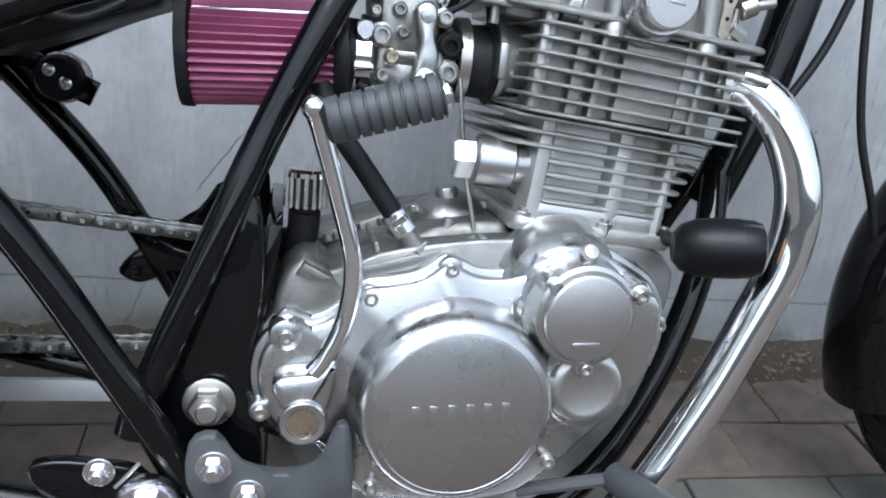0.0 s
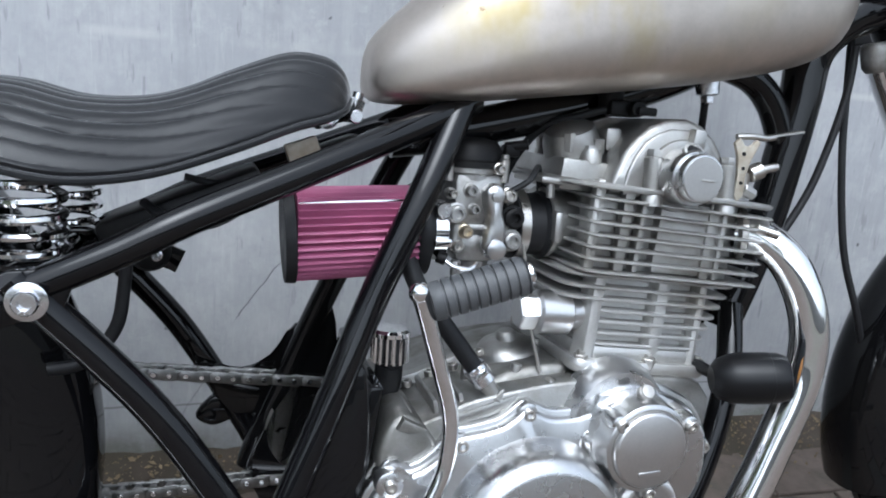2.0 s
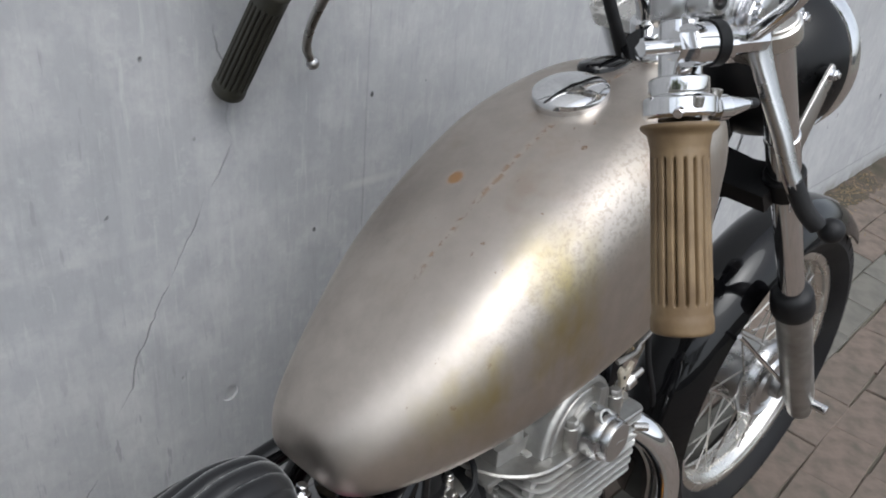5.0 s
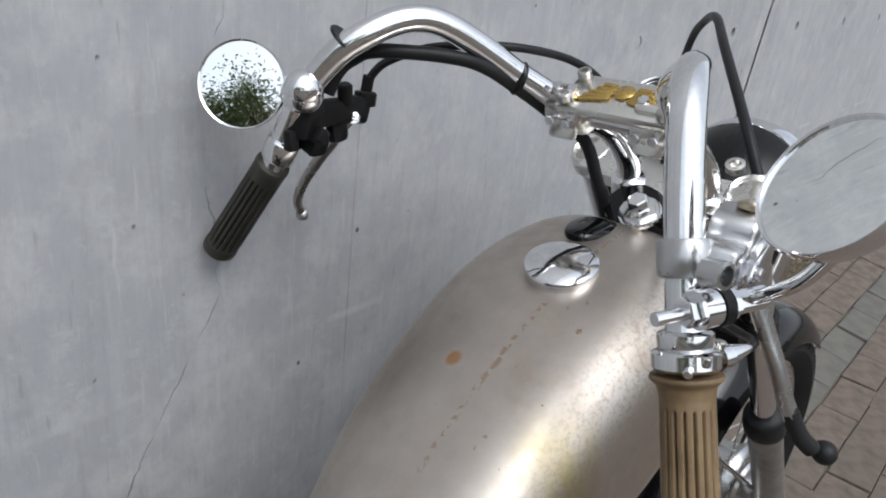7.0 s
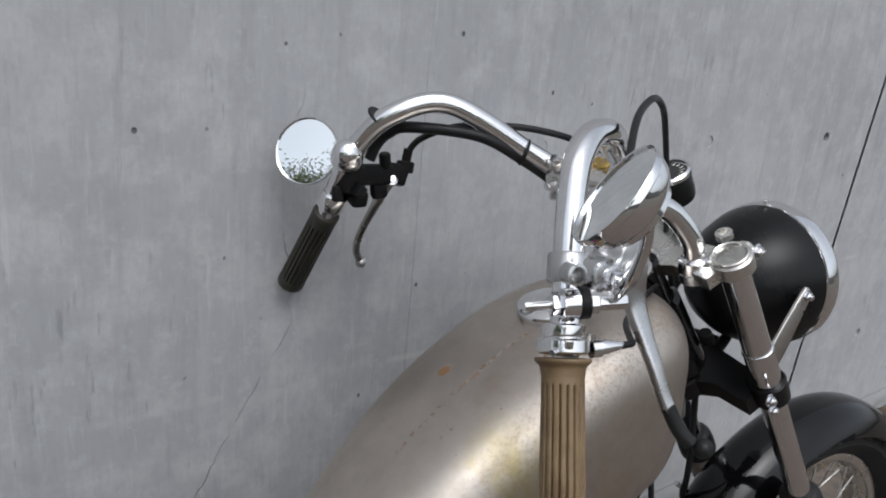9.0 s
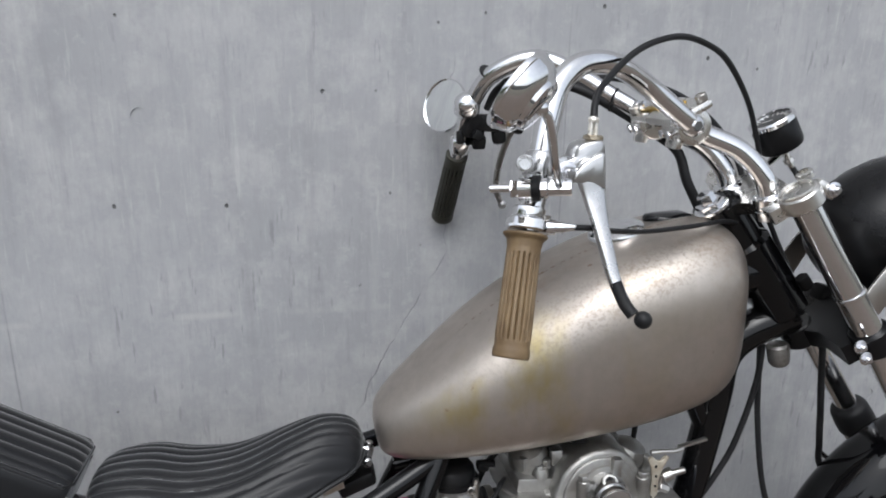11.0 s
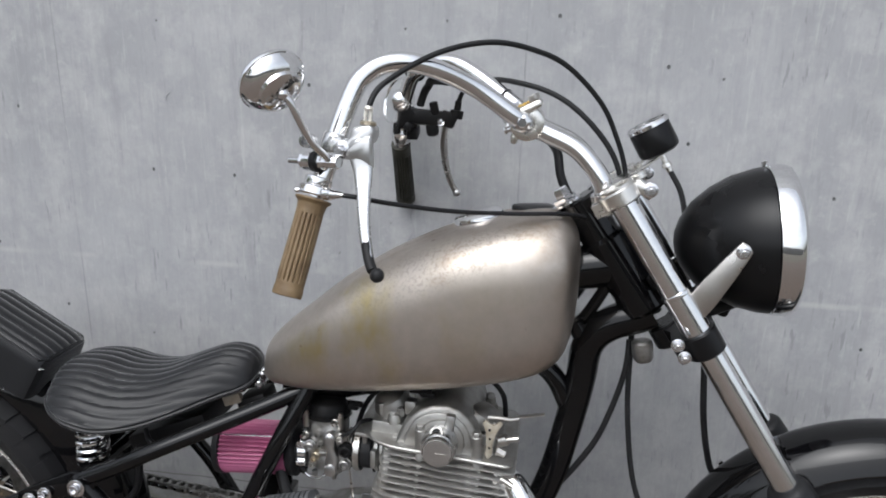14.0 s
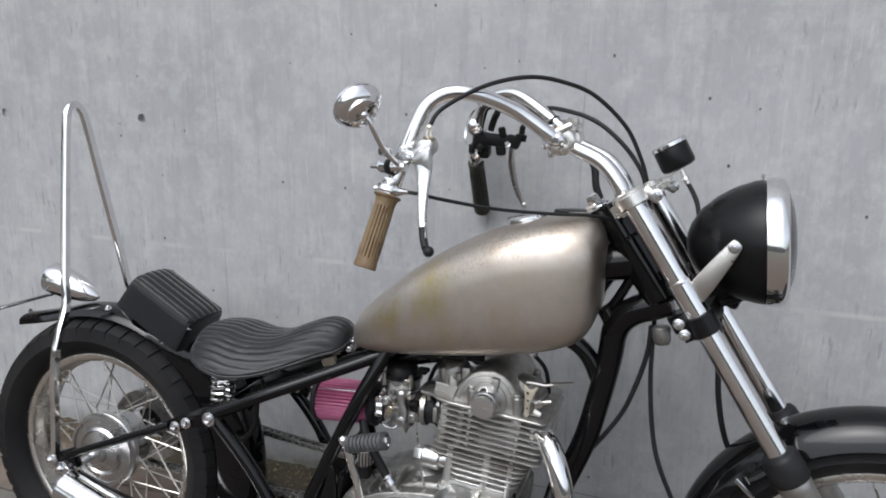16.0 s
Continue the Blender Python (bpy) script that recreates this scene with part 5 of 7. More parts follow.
# pleated air filter
FILTER = part("air_filter", [lathe([(0.043, -0.004), (0.044, 0), (0.044, 0.005), (0.041, 0.006)], (-0.076, -0.012, 0.503), (1, 0, 0.06), 40)], RUBBER, BIKE, "cone air filter with pink pleated gauze and black rubber ends")
part("filter_neck", lathe([(0.041, 0), (0.043, 0.003), (0.043, 0.011), (0.03, 0.014), (0.028, 0.026)], (0.036, -0.012, 0.51), (1, 0, 0.06), 40), RUBBER, FILTER)
pleats = 38
rings = []
for s in (0.0, 1.0):
    ring = []
    for k in range(pleats * 4):
        a = 2 * math.pi * k / (pleats * 4)
        r = (0.0415, 0.0425, 0.0385, 0.0365)[k % 4] * (1 - 0.03 * s)
        ring.append(V(-0.07 + 0.108 * s, -0.012 + r * math.cos(a), 0.5035 + 0.0065 * s + r * math.sin(a)))
    rings.append(ring)
part("gauze", rings_to_mesh(rings), PINK, FILTER, "pink pleated gauze", 20)
part("filter_clamp", [loop_ring([(0.0298, -0.006), (0.0298, 0.006), (0.0285, 0.006), (0.0285, -0.006)], (0, 0, 0), 40), slab((0.01, 0.016, 0.008), (-0.03, 0, -0.008), 0.002)], CHROME, FILTER).matrix_basis = pose(0.06, -0.012, 0.511, 0, 0, 90)
part("filter_seam", slab((0.108, 0.0025, 0.004), (-0.016, -0.038, 0.5365), 0.001, (0, -3.4, 0)), ZINC, FILTER)
FILTER.matrix_basis = pose(0.002, -0.017, -0.002)

# exhaust
EXHAUST = part("exhaust", [tube(curve_through([(0.372, -0.062, 0.515), (0.388, -0.078, 0.514), (0.409, -0.1, 0.49), (0.427, -0.113, 0.44), (0.428, -0.116, 0.385), (0.408, -0.117, 0.324), (0.378, -0.118, 0.25), (0.33, -0.119, 0.16), (0.28, -0.12, 0.105), (0.2, -0.122, 0.085), (0.0, -0.128, 0.085), (-0.16, -0.14, 0.1)]), 0.0188, 24)], CHROME, BIKE, "chromed exhaust pipe sweeping under the engine")
part("exhaust_flange", [lathe([(0.024, 0), (0.027, 0.002), (0.027, 0.008), (0.022, 0.01)], (0.368, -0.06, 0.516), (1, -0.4, 0.0), 24), rod((0.372, -0.09, 0.525), (0.39, -0.1, 0.52), 0.005)], STEEL, EXHAUST)
part("muffler", [lathe([(0.018, 0), (0.022, 0.03), (0.033, 0.12), (0.036, 0.2), (0.036, 0.5), (0.034, 0.505), (0.03, 0.505), (0.03, 0.45)], (-0.14, -0.14, 0.095), (-0.93, -0.02, 0.33), 36)], CHROME, EXHAUST)

# turn signal beside the barrel
SIGNAL = part("turn_signal", [lathe([(0.012, 0), (0.019, 0.006), (0.0235, 0.018), (0.0245, 0.032), (0.0245, 0.052), (0.0225, 0.054)], (0.318, -0.12, 0.384), (1, -0.35, 0.1), 28)], SATIN, BIKE, "black bullet turn signal with amber lens")
part("signal_bezel", [lathe([(0.0238, 0), (0.0238, 0.01), (0.0215, 0.017), (0.016, 0.0195)], (0.3655, -0.1372, 0.3889), (1, -0.35, 0.1), 28)], SATIN, SIGNAL)
part("signal_lens", [lathe([(0.0155, 0), (0.012, 0.003), (0.0005, 0.0045)], (0.3805, -0.1425, 0.3902), (1, -0.35, 0.1), 24)], AMBER, SIGNAL, "amber lens")
part("signal_stalk", [rod((0.33, -0.118, 0.384), (0.33, -0.05, 0.384), 0.006)], SATIN, SIGNAL)


# ---- fuel tank ----
def fuel_tank():
    xs = [-0.004, -0.001, 0.009, 0.03, 0.07, 0.12, 0.18, 0.25, 0.32, 0.385, 0.425, 0.447, 0.458, 0.463]
    zb = [0.642, 0.629, 0.623, 0.622, 0.6255, 0.632, 0.640, 0.650, 0.662, 0.677, 0.693, 0.716, 0.75, 0.785]
    zt = [0.665, 0.677, 0.691, 0.712, 0.746, 0.787, 0.827, 0.863, 0.889, 0.906, 0.909, 0.901, 0.884, 0.86]
    hw = [0.026, 0.045, 0.06, 0.076, 0.097, 0.115, 0.126, 0.132, 0.134, 0.131, 0.122, 0.108, 0.084, 0.052]
    rings = []
    n = 96
    steps = np.concatenate([np.linspace(0, 4, 16, endpoint=False), np.linspace(4, 9, 16, endpoint=False), np.linspace(9, 13, 20)])
    lines = [curve_through([(x, a, 0) for x, a in zip(xs, q)], 10) for q in (zb, zt, hw)]
    for s in steps:
        i = min(int(round(s * 10)), len(lines[0]) - 1)
        x, b, t, w = lines[0][i].x, lines[0][i].y, lines[1][i].y, lines[2][i].y
        mid = b + (t - b) * float(np.interp(x, (0.0, 0.1, 0.3, 0.45), (0.32, 0.5, 0.66, 0.6)))
        ring = []
        for k in range(n):
            a = 2 * math.pi * k / n
            c, q = math.cos(a), math.sin(a)
            p = float(np.interp(x, (0.0, 0.06, 0.15, 0.3, 0.45), (2.7, 3.3, 4.0, 4.0, 3.3))) if q > 0 else float(np.interp(x, (0.0, 0.1, 0.3, 0.45), (5.0, 7.0, 9.0, 9.0)))
            if c > 0 and q > 0:
                p = 2 + (p - 2) * 0.18
            y = w * math.copysign(abs(c) ** (2 / p), c)
            z = mid + ((t - mid) if q > 0 else (mid - b)) * math.copysign(abs(q) ** (2 / p), q)
            if q > 0 and c < 0:
                y *= 1 - 0.13 * ((z - mid) / (t - mid)) ** 1.5
            if q < 0:
                y *= 1 - 0.085 * ((mid - z) / (mid - b)) ** 3
            ring.append(V(x, y * (0.86 + 0.1 * min(1.0, max(0.0, (x - 0.1) / 0.25)) if y > 0 else 1.0) + 0.006, z))
        rings.append(ring)
    tank = part("fuel_tank", rings_to_mesh(rings), TANK, BIKE, "bare brushed steel teardrop tank with rust specks and yellow stains", 60)
    axis = V(-0.27, -0.06, 1)
    part("fuel_cap", lathe([(0.034, -0.012), (0.0355, -0.004), (0.0372, 0), (0.0372, 0.011), (0.036, 0.0145), (0.03, 0.0182), (0.016, 0.0205), (0.0005, 0.021)], (0.318, -0.001, 0.8815), axis, 56), CHROME, tank, "polished chrome screw cap")
    pad = [V(0.045 * math.cos(2 * math.pi * k / 32), 0.026 * math.sin(2 * math.pi * k / 32), 0) for k in range(32)]
    m = pose(0.406, 0.016, 0.903, 0, -3, 0)
    part("front_pad", rings_to_mesh([[m @ (q * g + V(0, 0, h - 10 * max(0.0, q.x * g) ** 2 - 6 * q.y ** 2 * g * g)) for q in pad] for g, h in ((1, -0.006), (1, 0.006), (0.94, 0.0085), (0.7, 0.0095), (0.3, 0.0098))]), BLACK, tank, "black oval pad on the tank top")
    return tank


FUEL_TANK = fuel_tank()
part("petcock", [rod((0.345, -0.02, 0.672), (0.347, -0.02, 0.652), 0.012, 18), rod((0.347, -0.02, 0.652), (0.347, -0.02, 0.644), 0.007, 6)], ZINC, FUEL_TANK)
part("fuel_line", tube(curve_through([(0.347, -0.018, 0.645), (0.365, 0.01, 0.61), (0.37, 0.03, 0.56)]), 0.004, 8), RUBBER, FUEL_TANK)


# ---- solo seat ----
def solo_seat():
    """A tractor-shaped pan with a quilted leather cover; the quilting runs from nose to tail."""
    stations = [(-0.353, 0.03, 0.605, 0.01), (-0.348, 0.06, 0.614, 0.025), (-0.336, 0.09, 0.622, 0.042), (-0.312, 0.114, 0.627, 0.056), (-0.28, 0.126, 0.626, 0.064), (-0.235, 0.125, 0.617, 0.062), (-0.18, 0.108, 0.622, 0.061), (-0.12, 0.084, 0.646, 0.065), (-0.075, 0.064, 0.661, 0.062), (-0.043, 0.049, 0.66, 0.051), (-0.027, 0.034, 0.651, 0.034), (-0.02, 0.015, 0.638, 0.011)]
    lines = [curve_through([(s[0], s[i], 0) for s in stations], 6) for i in (1, 2, 3)]
    rings, n = [], 181
    for i in range(len(lines[0])):
        x, w, t, h = lines[0][i].x, lines[0][i].y, lines[1][i].y, lines[2][i].y
        top = []
        for k in range(n):
            u = -1 + 2 * k / (n - 1)
            drop = h * (0.12 * abs(u) + 0.88 * abs(u) ** 3.2) if u < 0 else h * (0.09 * u + 0.91 * u ** 3.6)
            dish = -0.004 * (1 - u * u) * min(1.0, max(0.0, (-0.07 - x) / 0.08)) * min(1.0, max(0.0, (x + 0.362) / 0.05))
            across = (u * w + math.copysign(0.75 * drop, u)) / (0.0218 * (0.8 + 0.2 * min(1.0, w / 0.126)))
            groove = 0.0042 * (1 - abs(math.sin(math.pi * (across + 0.5))) ** 0.45) * min(1.0, max(0.0, (0.99 - abs(u)) / 0.03))
            top.append(V(x, w * (u if abs(u) < 0.999 else math.copysign(0.985, u)), t - drop + dish - groove * min(1.0, w / 0.06)))
        low = [V(q.x, q.y * 0.96, t - h - 0.008) for q in (top[-1], top[n * 3 // 4], top[n // 2], top[n // 4], top[0])]
        rings.append(top + low)
    seat = part("solo_seat", rings_to_mesh(rings), LEATHER, BIKE, "black quilted leather solo seat with long stitched pleats", 50)
    edge = [r[0] for r in rings] + [r[n - 1] for r in reversed(rings)]
    part("piping", tube([q + V(0, 0, -0.004) for q in edge], 0.0032, 8, closed=True), LEATHER, seat)
    return seat


SEAT = solo_seat()
for side in (-1, 1):
    spring = part("seat_spring", coil((-0.266, 0.085 * side, 0.487), (-0.264, 0.085 * side, 0.552), 0.022, 0.0036, 5), CHROME, SEAT, "chromed coil spring")
    part("spring_seat", lathe([(0.024, 0), (0.024, 0.004), (0.012, 0.006)], (-0.266, 0.085 * side, 0.482), (0, 0, 1), 24), BLACK, SEAT)
part("seat_hinge", [slab((0.04, 0.03, 0.02), (-0.035, -0.005, 0.61), 0.003, (0, -20, 0)), rod((-0.04, -0.035, 0.608), (-0.04, 0.035, 0.608), 0.006)], BLACK, SEAT)
bolt((-0.043, -0.033, 0.606), SEAT, 0.85, axis=(0.1, -1, 0.1))
part("hinge_nut", [rod((-0.02, -0.012, 0.603), (-0.014, -0.012, 0.624), 0.009, 6), rod((-0.014, -0.012, 0.622), (-0.012, -0.012, 0.63), 0.005, 10), rod((-0.016, -0.03, 0.608), (-0.018, 0.02, 0.608), 0.006, 10)], ZINC, SEAT)

# pillion pad on the fender
def pillion_pad():
    """A stuffed pad: upright sides, rounded corners and rolls that run from front to back on top."""
    rings, n = [], 73
    for k in range(37):
        u = -1 + 2 * k / 36
        end = (1 - abs(u) ** 7) ** (1 / 7.0) if abs(u) < 1 else 0.0
        end = max(end, 0.25)
        w = 0.061 * (0.72 + 0.28 * end)
        x = 0.085 * u
        ring = []
        for i in range(n):
            v = -1 + 2 * i / (n - 1)
            edge = min(1.0, max(0.0, (0.93 - abs(v)) / 0.05)) * min(1.0, max(0.0, (0.96 - abs(u)) / 0.05))
            roll = 0.0032 * (abs(math.sin(math.pi * (v * 3.2 + 0.5))) ** 0.5 - 1) * edge
            ring.append(V(x, w * v, 0.034 * end + 0.006 * (1 - v * v) - 0.012 * abs(v) ** 9 + roll))
        ring += [V(x, w * 1.03, 0.012), V(x * 1.04, w * 1.16, -0.042), V(x, 0, -0.046), V(x * 1.04, -w * 1.16, -0.042), V(x, -w * 1.03, 0.012)]
        rings.append([pose(-0.443, 0, 0.643, 0, 30, 0) @ q for q in ring])
    return part("pillion_pad", rings_to_mesh(rings), LEATHER, BIKE, "black ribbed leather pillion pad on the rear fender", 50)


PAD = pillion_pad()
part("pad_piping", tube([pose(-0.443, 0, 0.643, 0, 30, 0) @ V(x, y, 0.026) for x, y in ((-0.081, -0.046), (-0.073, -0.058), (0.073, -0.058), (0.081, -0.046), (0.081, 0.046), (0.073, 0.058), (-0.073, 0.058), (-0.081, 0.046))], 0.0026, 8, closed=True), LEATHER, PAD)

# sissy bar of flat chromed bar
leg = [(-0.648, -0.146, 0.3), (-0.642, -0.144, 0.345), (-0.634, -0.142, 0.52), (-0.632, -0.128, 0.585), (-0.642, -0.096, 0.64), (-0.65, -0.086, 0.7), (-0.672, -0.05, 0.9), (-0.684, -0.028, 1.02), (-0.688, -0.017, 1.05), (-0.69, 0.0, 1.06)]
loop = leg + [(x, -y, z) for x, y, z in reversed(leg[:-1])]
SISSY = part("sissy_bar", tube(curve_through(loop, 5), 0.006, flat=(0.0078, 0.0062)), CHROME, BIKE, "tall chromed hoop sissy bar")
bolt((-0.645, -0.15, 0.318), SISSY, 1.0)
bolt((-0.628, -0.142, 0.298), SISSY, 1.1)

# tail lamp and number plate
TAIL = part("tail_lamp", lathe([(0.003, 0), (0.013, 0.01), (0.023, 0.035), (0.031, 0.07), (0.035, 0.105), (0.035, 0.13), (0.032, 0.134)], (-0.645, 0, 0.637), (-0.95, 0, 0.25), 36), CHROME, BIKE, "chromed teardrop tail lamp on the fender")
part("tail_lens", lathe([(0.0315, 0), (0.028, 0.003), (0.0005, 0.005)], (-0.7685, 0, 0.6693), (-0.95, 0, 0.25), 36), LENS_RED, TAIL)
PLATE = part("number_plate", slab((0.13, 0.2, 0.006), (-0.885, 0, 0.595), 0.001, (0, -17, 0)), ZINC, BIKE, "small flat number plate tilted level behind the fender")
part("plate_bracket", slab((0.1, 0.05, 0.004), (-0.8, 0, 0.622), 0.001, (0, -17, 0)), DULL, PLATE)
for k in range(4):
    part("plate_bar", moved(slab((0.05, 0.022, 0.0012), (0, -0.06 + 0.04 * k, 0.0037), 0.0004), pose(-0.885, 0, 0.595, 0, -17, 0)), DULL, PLATE)


# ---- front end ----
FORK = tagged(new("front_fork"), "chromed telescopic fork with alloy yokes")
FORK.parent = BIKE
for side in (-1, 1):
    y = 0.098 * side
    fork_leg = part("fork_leg", rod(fork_at(0.2, y), fork_at(0.5, y), 0.0174, 28), CHROME, FORK, "chrome fork tube")
    part("upper_shroud", [rod(fork_at(0.01, y), fork_at(0.151, y), 0.018, 28), lathe([(0.018, 0), (0.0198, 0.001), (0.0202, 0.004), (0.0198, 0.006)], fork_at(0.146, y), RAKE, 28)], CHROME, fork_leg)
    part("lower_shroud", rod(fork_at(0.15, y), fork_at(0.222, y), 0.0192, 28), CHROME, fork_leg)
    part("dust_boot", lathe([(0.019, 0), (0.026, 0.004), (0.029, 0.01), (0.0305, 0.03), (0.0305, 0.045), (0.028, 0.05)], fork_at(0.452, y), RAKE, 28), RUBBER, fork_leg)
    part("slider", lathe([(0.025, 0), (0.0268, 0.004), (0.0268, 0.02), (0.0255, 0.024), (0.0255, 0.26), (0.022, 0.3), (0.02, 0.325)], fork_at(0.495, y), RAKE, 28), CAST, fork_leg)
    part("fork_cap", lathe([(0.0225, 0), (0.0225, 0.003), (0.0205, 0.004), (0.019, 0.003), (0.0185, -0.002), (0.0005, -0.002)], fork_at(-0.008, y), -RAKE, 32), NICKEL, fork_leg)
YOKE_TURN = V(0, 0, -1).rotation_difference(RAKE).to_matrix().to_4x4() @ pose(0, 0, 0, 0, 0, -8.0)


def yoke(name, s, stem, height, radius, material, label, neck):
    """A fork yoke: two split clamp rings and the web that joins them to the stem."""
    shapes = []
    for side in (-1, 1):
        shapes.append(lathe([(radius - 0.002, 0), (radius, 0.002), (radius, height - 0.002), (radius - 0.002, height)], fork_at(s, 0.098 * side), RAKE, 32))
    m = Matrix.Translation(fork_at(s + height / 2, 0)) @ YOKE_TURN
    outline_y = [(-0.102, 0.022), (-0.055, 0.014), (0, 0.02), (0.055, 0.014), (0.102, 0.022)]
    ring = [(x, y) for y, x in outline_y] + [(-neck - 0.012 if abs(y) < 0.01 else -0.034, y) for y in (0.098, 0.045, 0.0, -0.045, -0.098)]
    web = rings_to_mesh([[m @ V(x, y, z) for x, y in ring] for z in (-height * 0.42, height * 0.42)])
    shapes += [web, lathe([(0.022, 0), (0.024, 0.002), (0.024, height * 0.9), (0.02, height)], fork_at(s, 0) + YOKE_TURN.to_3x3() @ V(-neck, 0, 0), RAKE, 28)]
    return part(name, shapes, material, FORK, label)


TOP_YOKE = yoke("top_yoke", -0.008, 0, 0.021, 0.0252, NICKEL, "satin alloy top yoke", 0.045)
LOW_YOKE = yoke("lower_yoke", 0.207, 0, 0.034, 0.0245, SATIN, "black lower yoke", 0.045)
part("stem_nut", [lathe([(0.018, 0), (0.019, 0.002), (0.019, 0.008), (0.012, 0.009), (0.011, 0.02), (0.009, 0.022)], V(0.4405, -0.016, 0.9205) - RAKE * 0.002, -RAKE, 6), lathe([(0.023, 0), (0.023, 0.003), (0.02, 0.004)], V(0.4405, -0.016, 0.9205), -RAKE, 28)], CHROME, TOP_YOKE)
for x, z in ((0.589, 0.761), (0.599, 0.745)):
    bolt((x, -0.13, z), LOW_YOKE, 0.7)
for side in (-1, 1):
    part("yoke_eye", [lathe([(0.006, 0), (0.0105, 0.001), (0.0105, 0.009), (0.006, 0.01), (0.0055, 0.004)], fork_at(-0.012, 0.098 * side) + V(0.034, -0.03 * side, 0.008), (-0.5, 0, 0.86), 20)], NICKEL, TOP_YOKE)
    part("pinch_lug", [slab((0.03, 0.014, 0.016), fork_at(0.004, 0.098 * side) + V(0.028, 0.0, 0.012), 0.004, (0, 30, 0))], NICKEL, TOP_YOKE)
    bolt(fork_at(0.004, 0.098 * side) + V(0.036, -0.007, 0.012), TOP_YOKE, 0.75)
# ignition lock and horn hung on the lower yoke
part("key_lock", lathe([(0.0005, 0), (0.011, 0.0008), (0.0145, 0.006), (0.0155, 0.016), (0.0155, 0.03), (0.012, 0.033)], (0.567, -0.011, 0.692), (-0.2, 0, 1), 24), CARB_ALLOY, LOW_YOKE, "dull steel key lock")
part("brake_splitter", [slab((0.05, 0.03, 0.025), (0.66, 0.02, 0.78), 0.006, (0, 20, 0)), rod((0.65, -0.01, 0.775), (0.69, 0.0, 0.79), 0.008)], DULL, LOW_YOKE)
part("oil_cooler_hose", [tube(curve_through([(0.515, -0.02, 0.86), (0.545, -0.03, 0.82), (0.575, -0.03, 0.775)]), 0.008, 10), rod((0.56, -0.045, 0.83), (0.572, -0.045, 0.815), 0.009)], DULL, LOW_YOKE)

# headlamp
LAMP_AXIS = V(0.99, 0, 0.1).normalized()
LAMP = part("headlamp", lathe([(0.0005, 0), (0.016, 0.002), (0.034, 0.009), (0.056, 0.025), (0.076, 0.05), (0.09, 0.077), (0.0985, 0.106), (0.1, 0.12), (0.0965, 0.122)], (0.588, 0, 0.873), LAMP_AXIS, 56), SATIN, FORK, "satin black bullet headlamp with chrome rim")
part("lamp_rim", lathe([(0.098, 0), (0.102, 0.002), (0.103, 0.008), (0.103, 0.022), (0.1, 0.029), (0.092, 0.034), (0.087, 0.033), (0.09, 0.026)], V(0.588, 0, 0.873) + LAMP_AXIS * 0.12, LAMP_AXIS, 56), CHROME, LAMP)
part("lamp_lens", lathe([(0.089, 0), (0.085, 0.006), (0.06, 0.014), (0.03, 0.018), (0.0005, 0.019)], V(0.588, 0, 0.873) + LAMP_AXIS * 0.148, LAMP_AXIS, 48), GLASS, LAMP)
part("reflector", lathe([(0.088, 0.0), (0.06, -0.03), (0.025, -0.048), (0.0005, -0.05)], V(0.588, 0, 0.873) + LAMP_AXIS * 0.148, LAMP_AXIS, 40), CHROME, LAMP)
part("lamp_screw", rod(V(0.695, 0, 0.985), V(0.694, 0, 0.993), 0.004, 10), CHROME, LAMP)
for side in (-1, 1):
    arm = part("lamp_bracket", plate(smooth_outline([(0.655, 0.891), (0.665, 0.897), (0.674, 0.889), (0.671, 0.876), (0.637, 0.812), (0.618, 0.79), (0.604, 0.81), (0.611, 0.832)], 3), 0.1 * side, 0.096 * side, 0.001), STEEL, LAMP)
    bolt((0.664, 0.099 * side, 0.886), arm, 0.75, axis=(0, side, 0))
    part("bracket_spacer", rod((0.664, 0.097 * side, 0.886), (0.664, 0.075 * side, 0.886), 0.008), DULL, arm)
LAMP.matrix_basis = pose(0.6655, -0.021, 0.886, 0, 0, -4.3) @ pose(-0.664, 0, -0.886)

# speedometer
can_axis = V(-0.5, 0, 0.866)
SPEEDO = part("speedometer", lathe([(0.023, 0), (0.028, 0.003), (0.0298, 0.008), (0.0298, 0.04), (0.0288, 0.042)], (0.5685, 0.032, 0.992), can_axis, 36), SATIN, FORK, "small black speedometer with chrome bezel")
part("bezel", lathe([(0.0298, 0), (0.0314, 0.001), (0.0314, 0.006), (0.0288, 0.0085), (0.0268, 0.0075), (0.027, 0.003)], V(0.5685, 0.032, 0.992) + can_axis * 0.04, can_axis, 36), CHROME, SPEEDO)
face = part("dial", lathe([(0.026, 0), (0.0005, 0.0003)], V(0.5685, 0.032, 0.992) + can_axis * 0.043, can_axis, 32), CREAM, SPEEDO)
dial_pose = along(V(0.5685, 0.032, 0.992) + can_axis * 0.0438, can_axis)
for k in range(14):
    part("dial_tick", moved(slab((0.005, 0.0015, 0.0003), (0.02, 0, 0), 0), dial_pose @ pose(0, 0, 0, 0, 0, -40 + k * 20)), WHITE, SPEEDO)
part("needle", moved(slab((0.018, 0.001, 0.0004), (0.007, 0, 0.0006), 0), dial_pose @ pose(0, 0, 0, 0, 0, 220)), WHITE, SPEEDO)
part("speedo_stalk", [rod((0.57, 0.032, 0.99), (0.584, 0.031, 0.966), 0.0045), rod((0.576, 0.032, 0.979), (0.58, 0.031, 0.972), 0.007, 8), tube([(0.515, 0.03, 0.945), (0.535, 0.031, 0.962), (0.568, 0.032, 0.989)], 0.004, flat=(0.009, 0.0015))], NICKEL, SPEEDO)
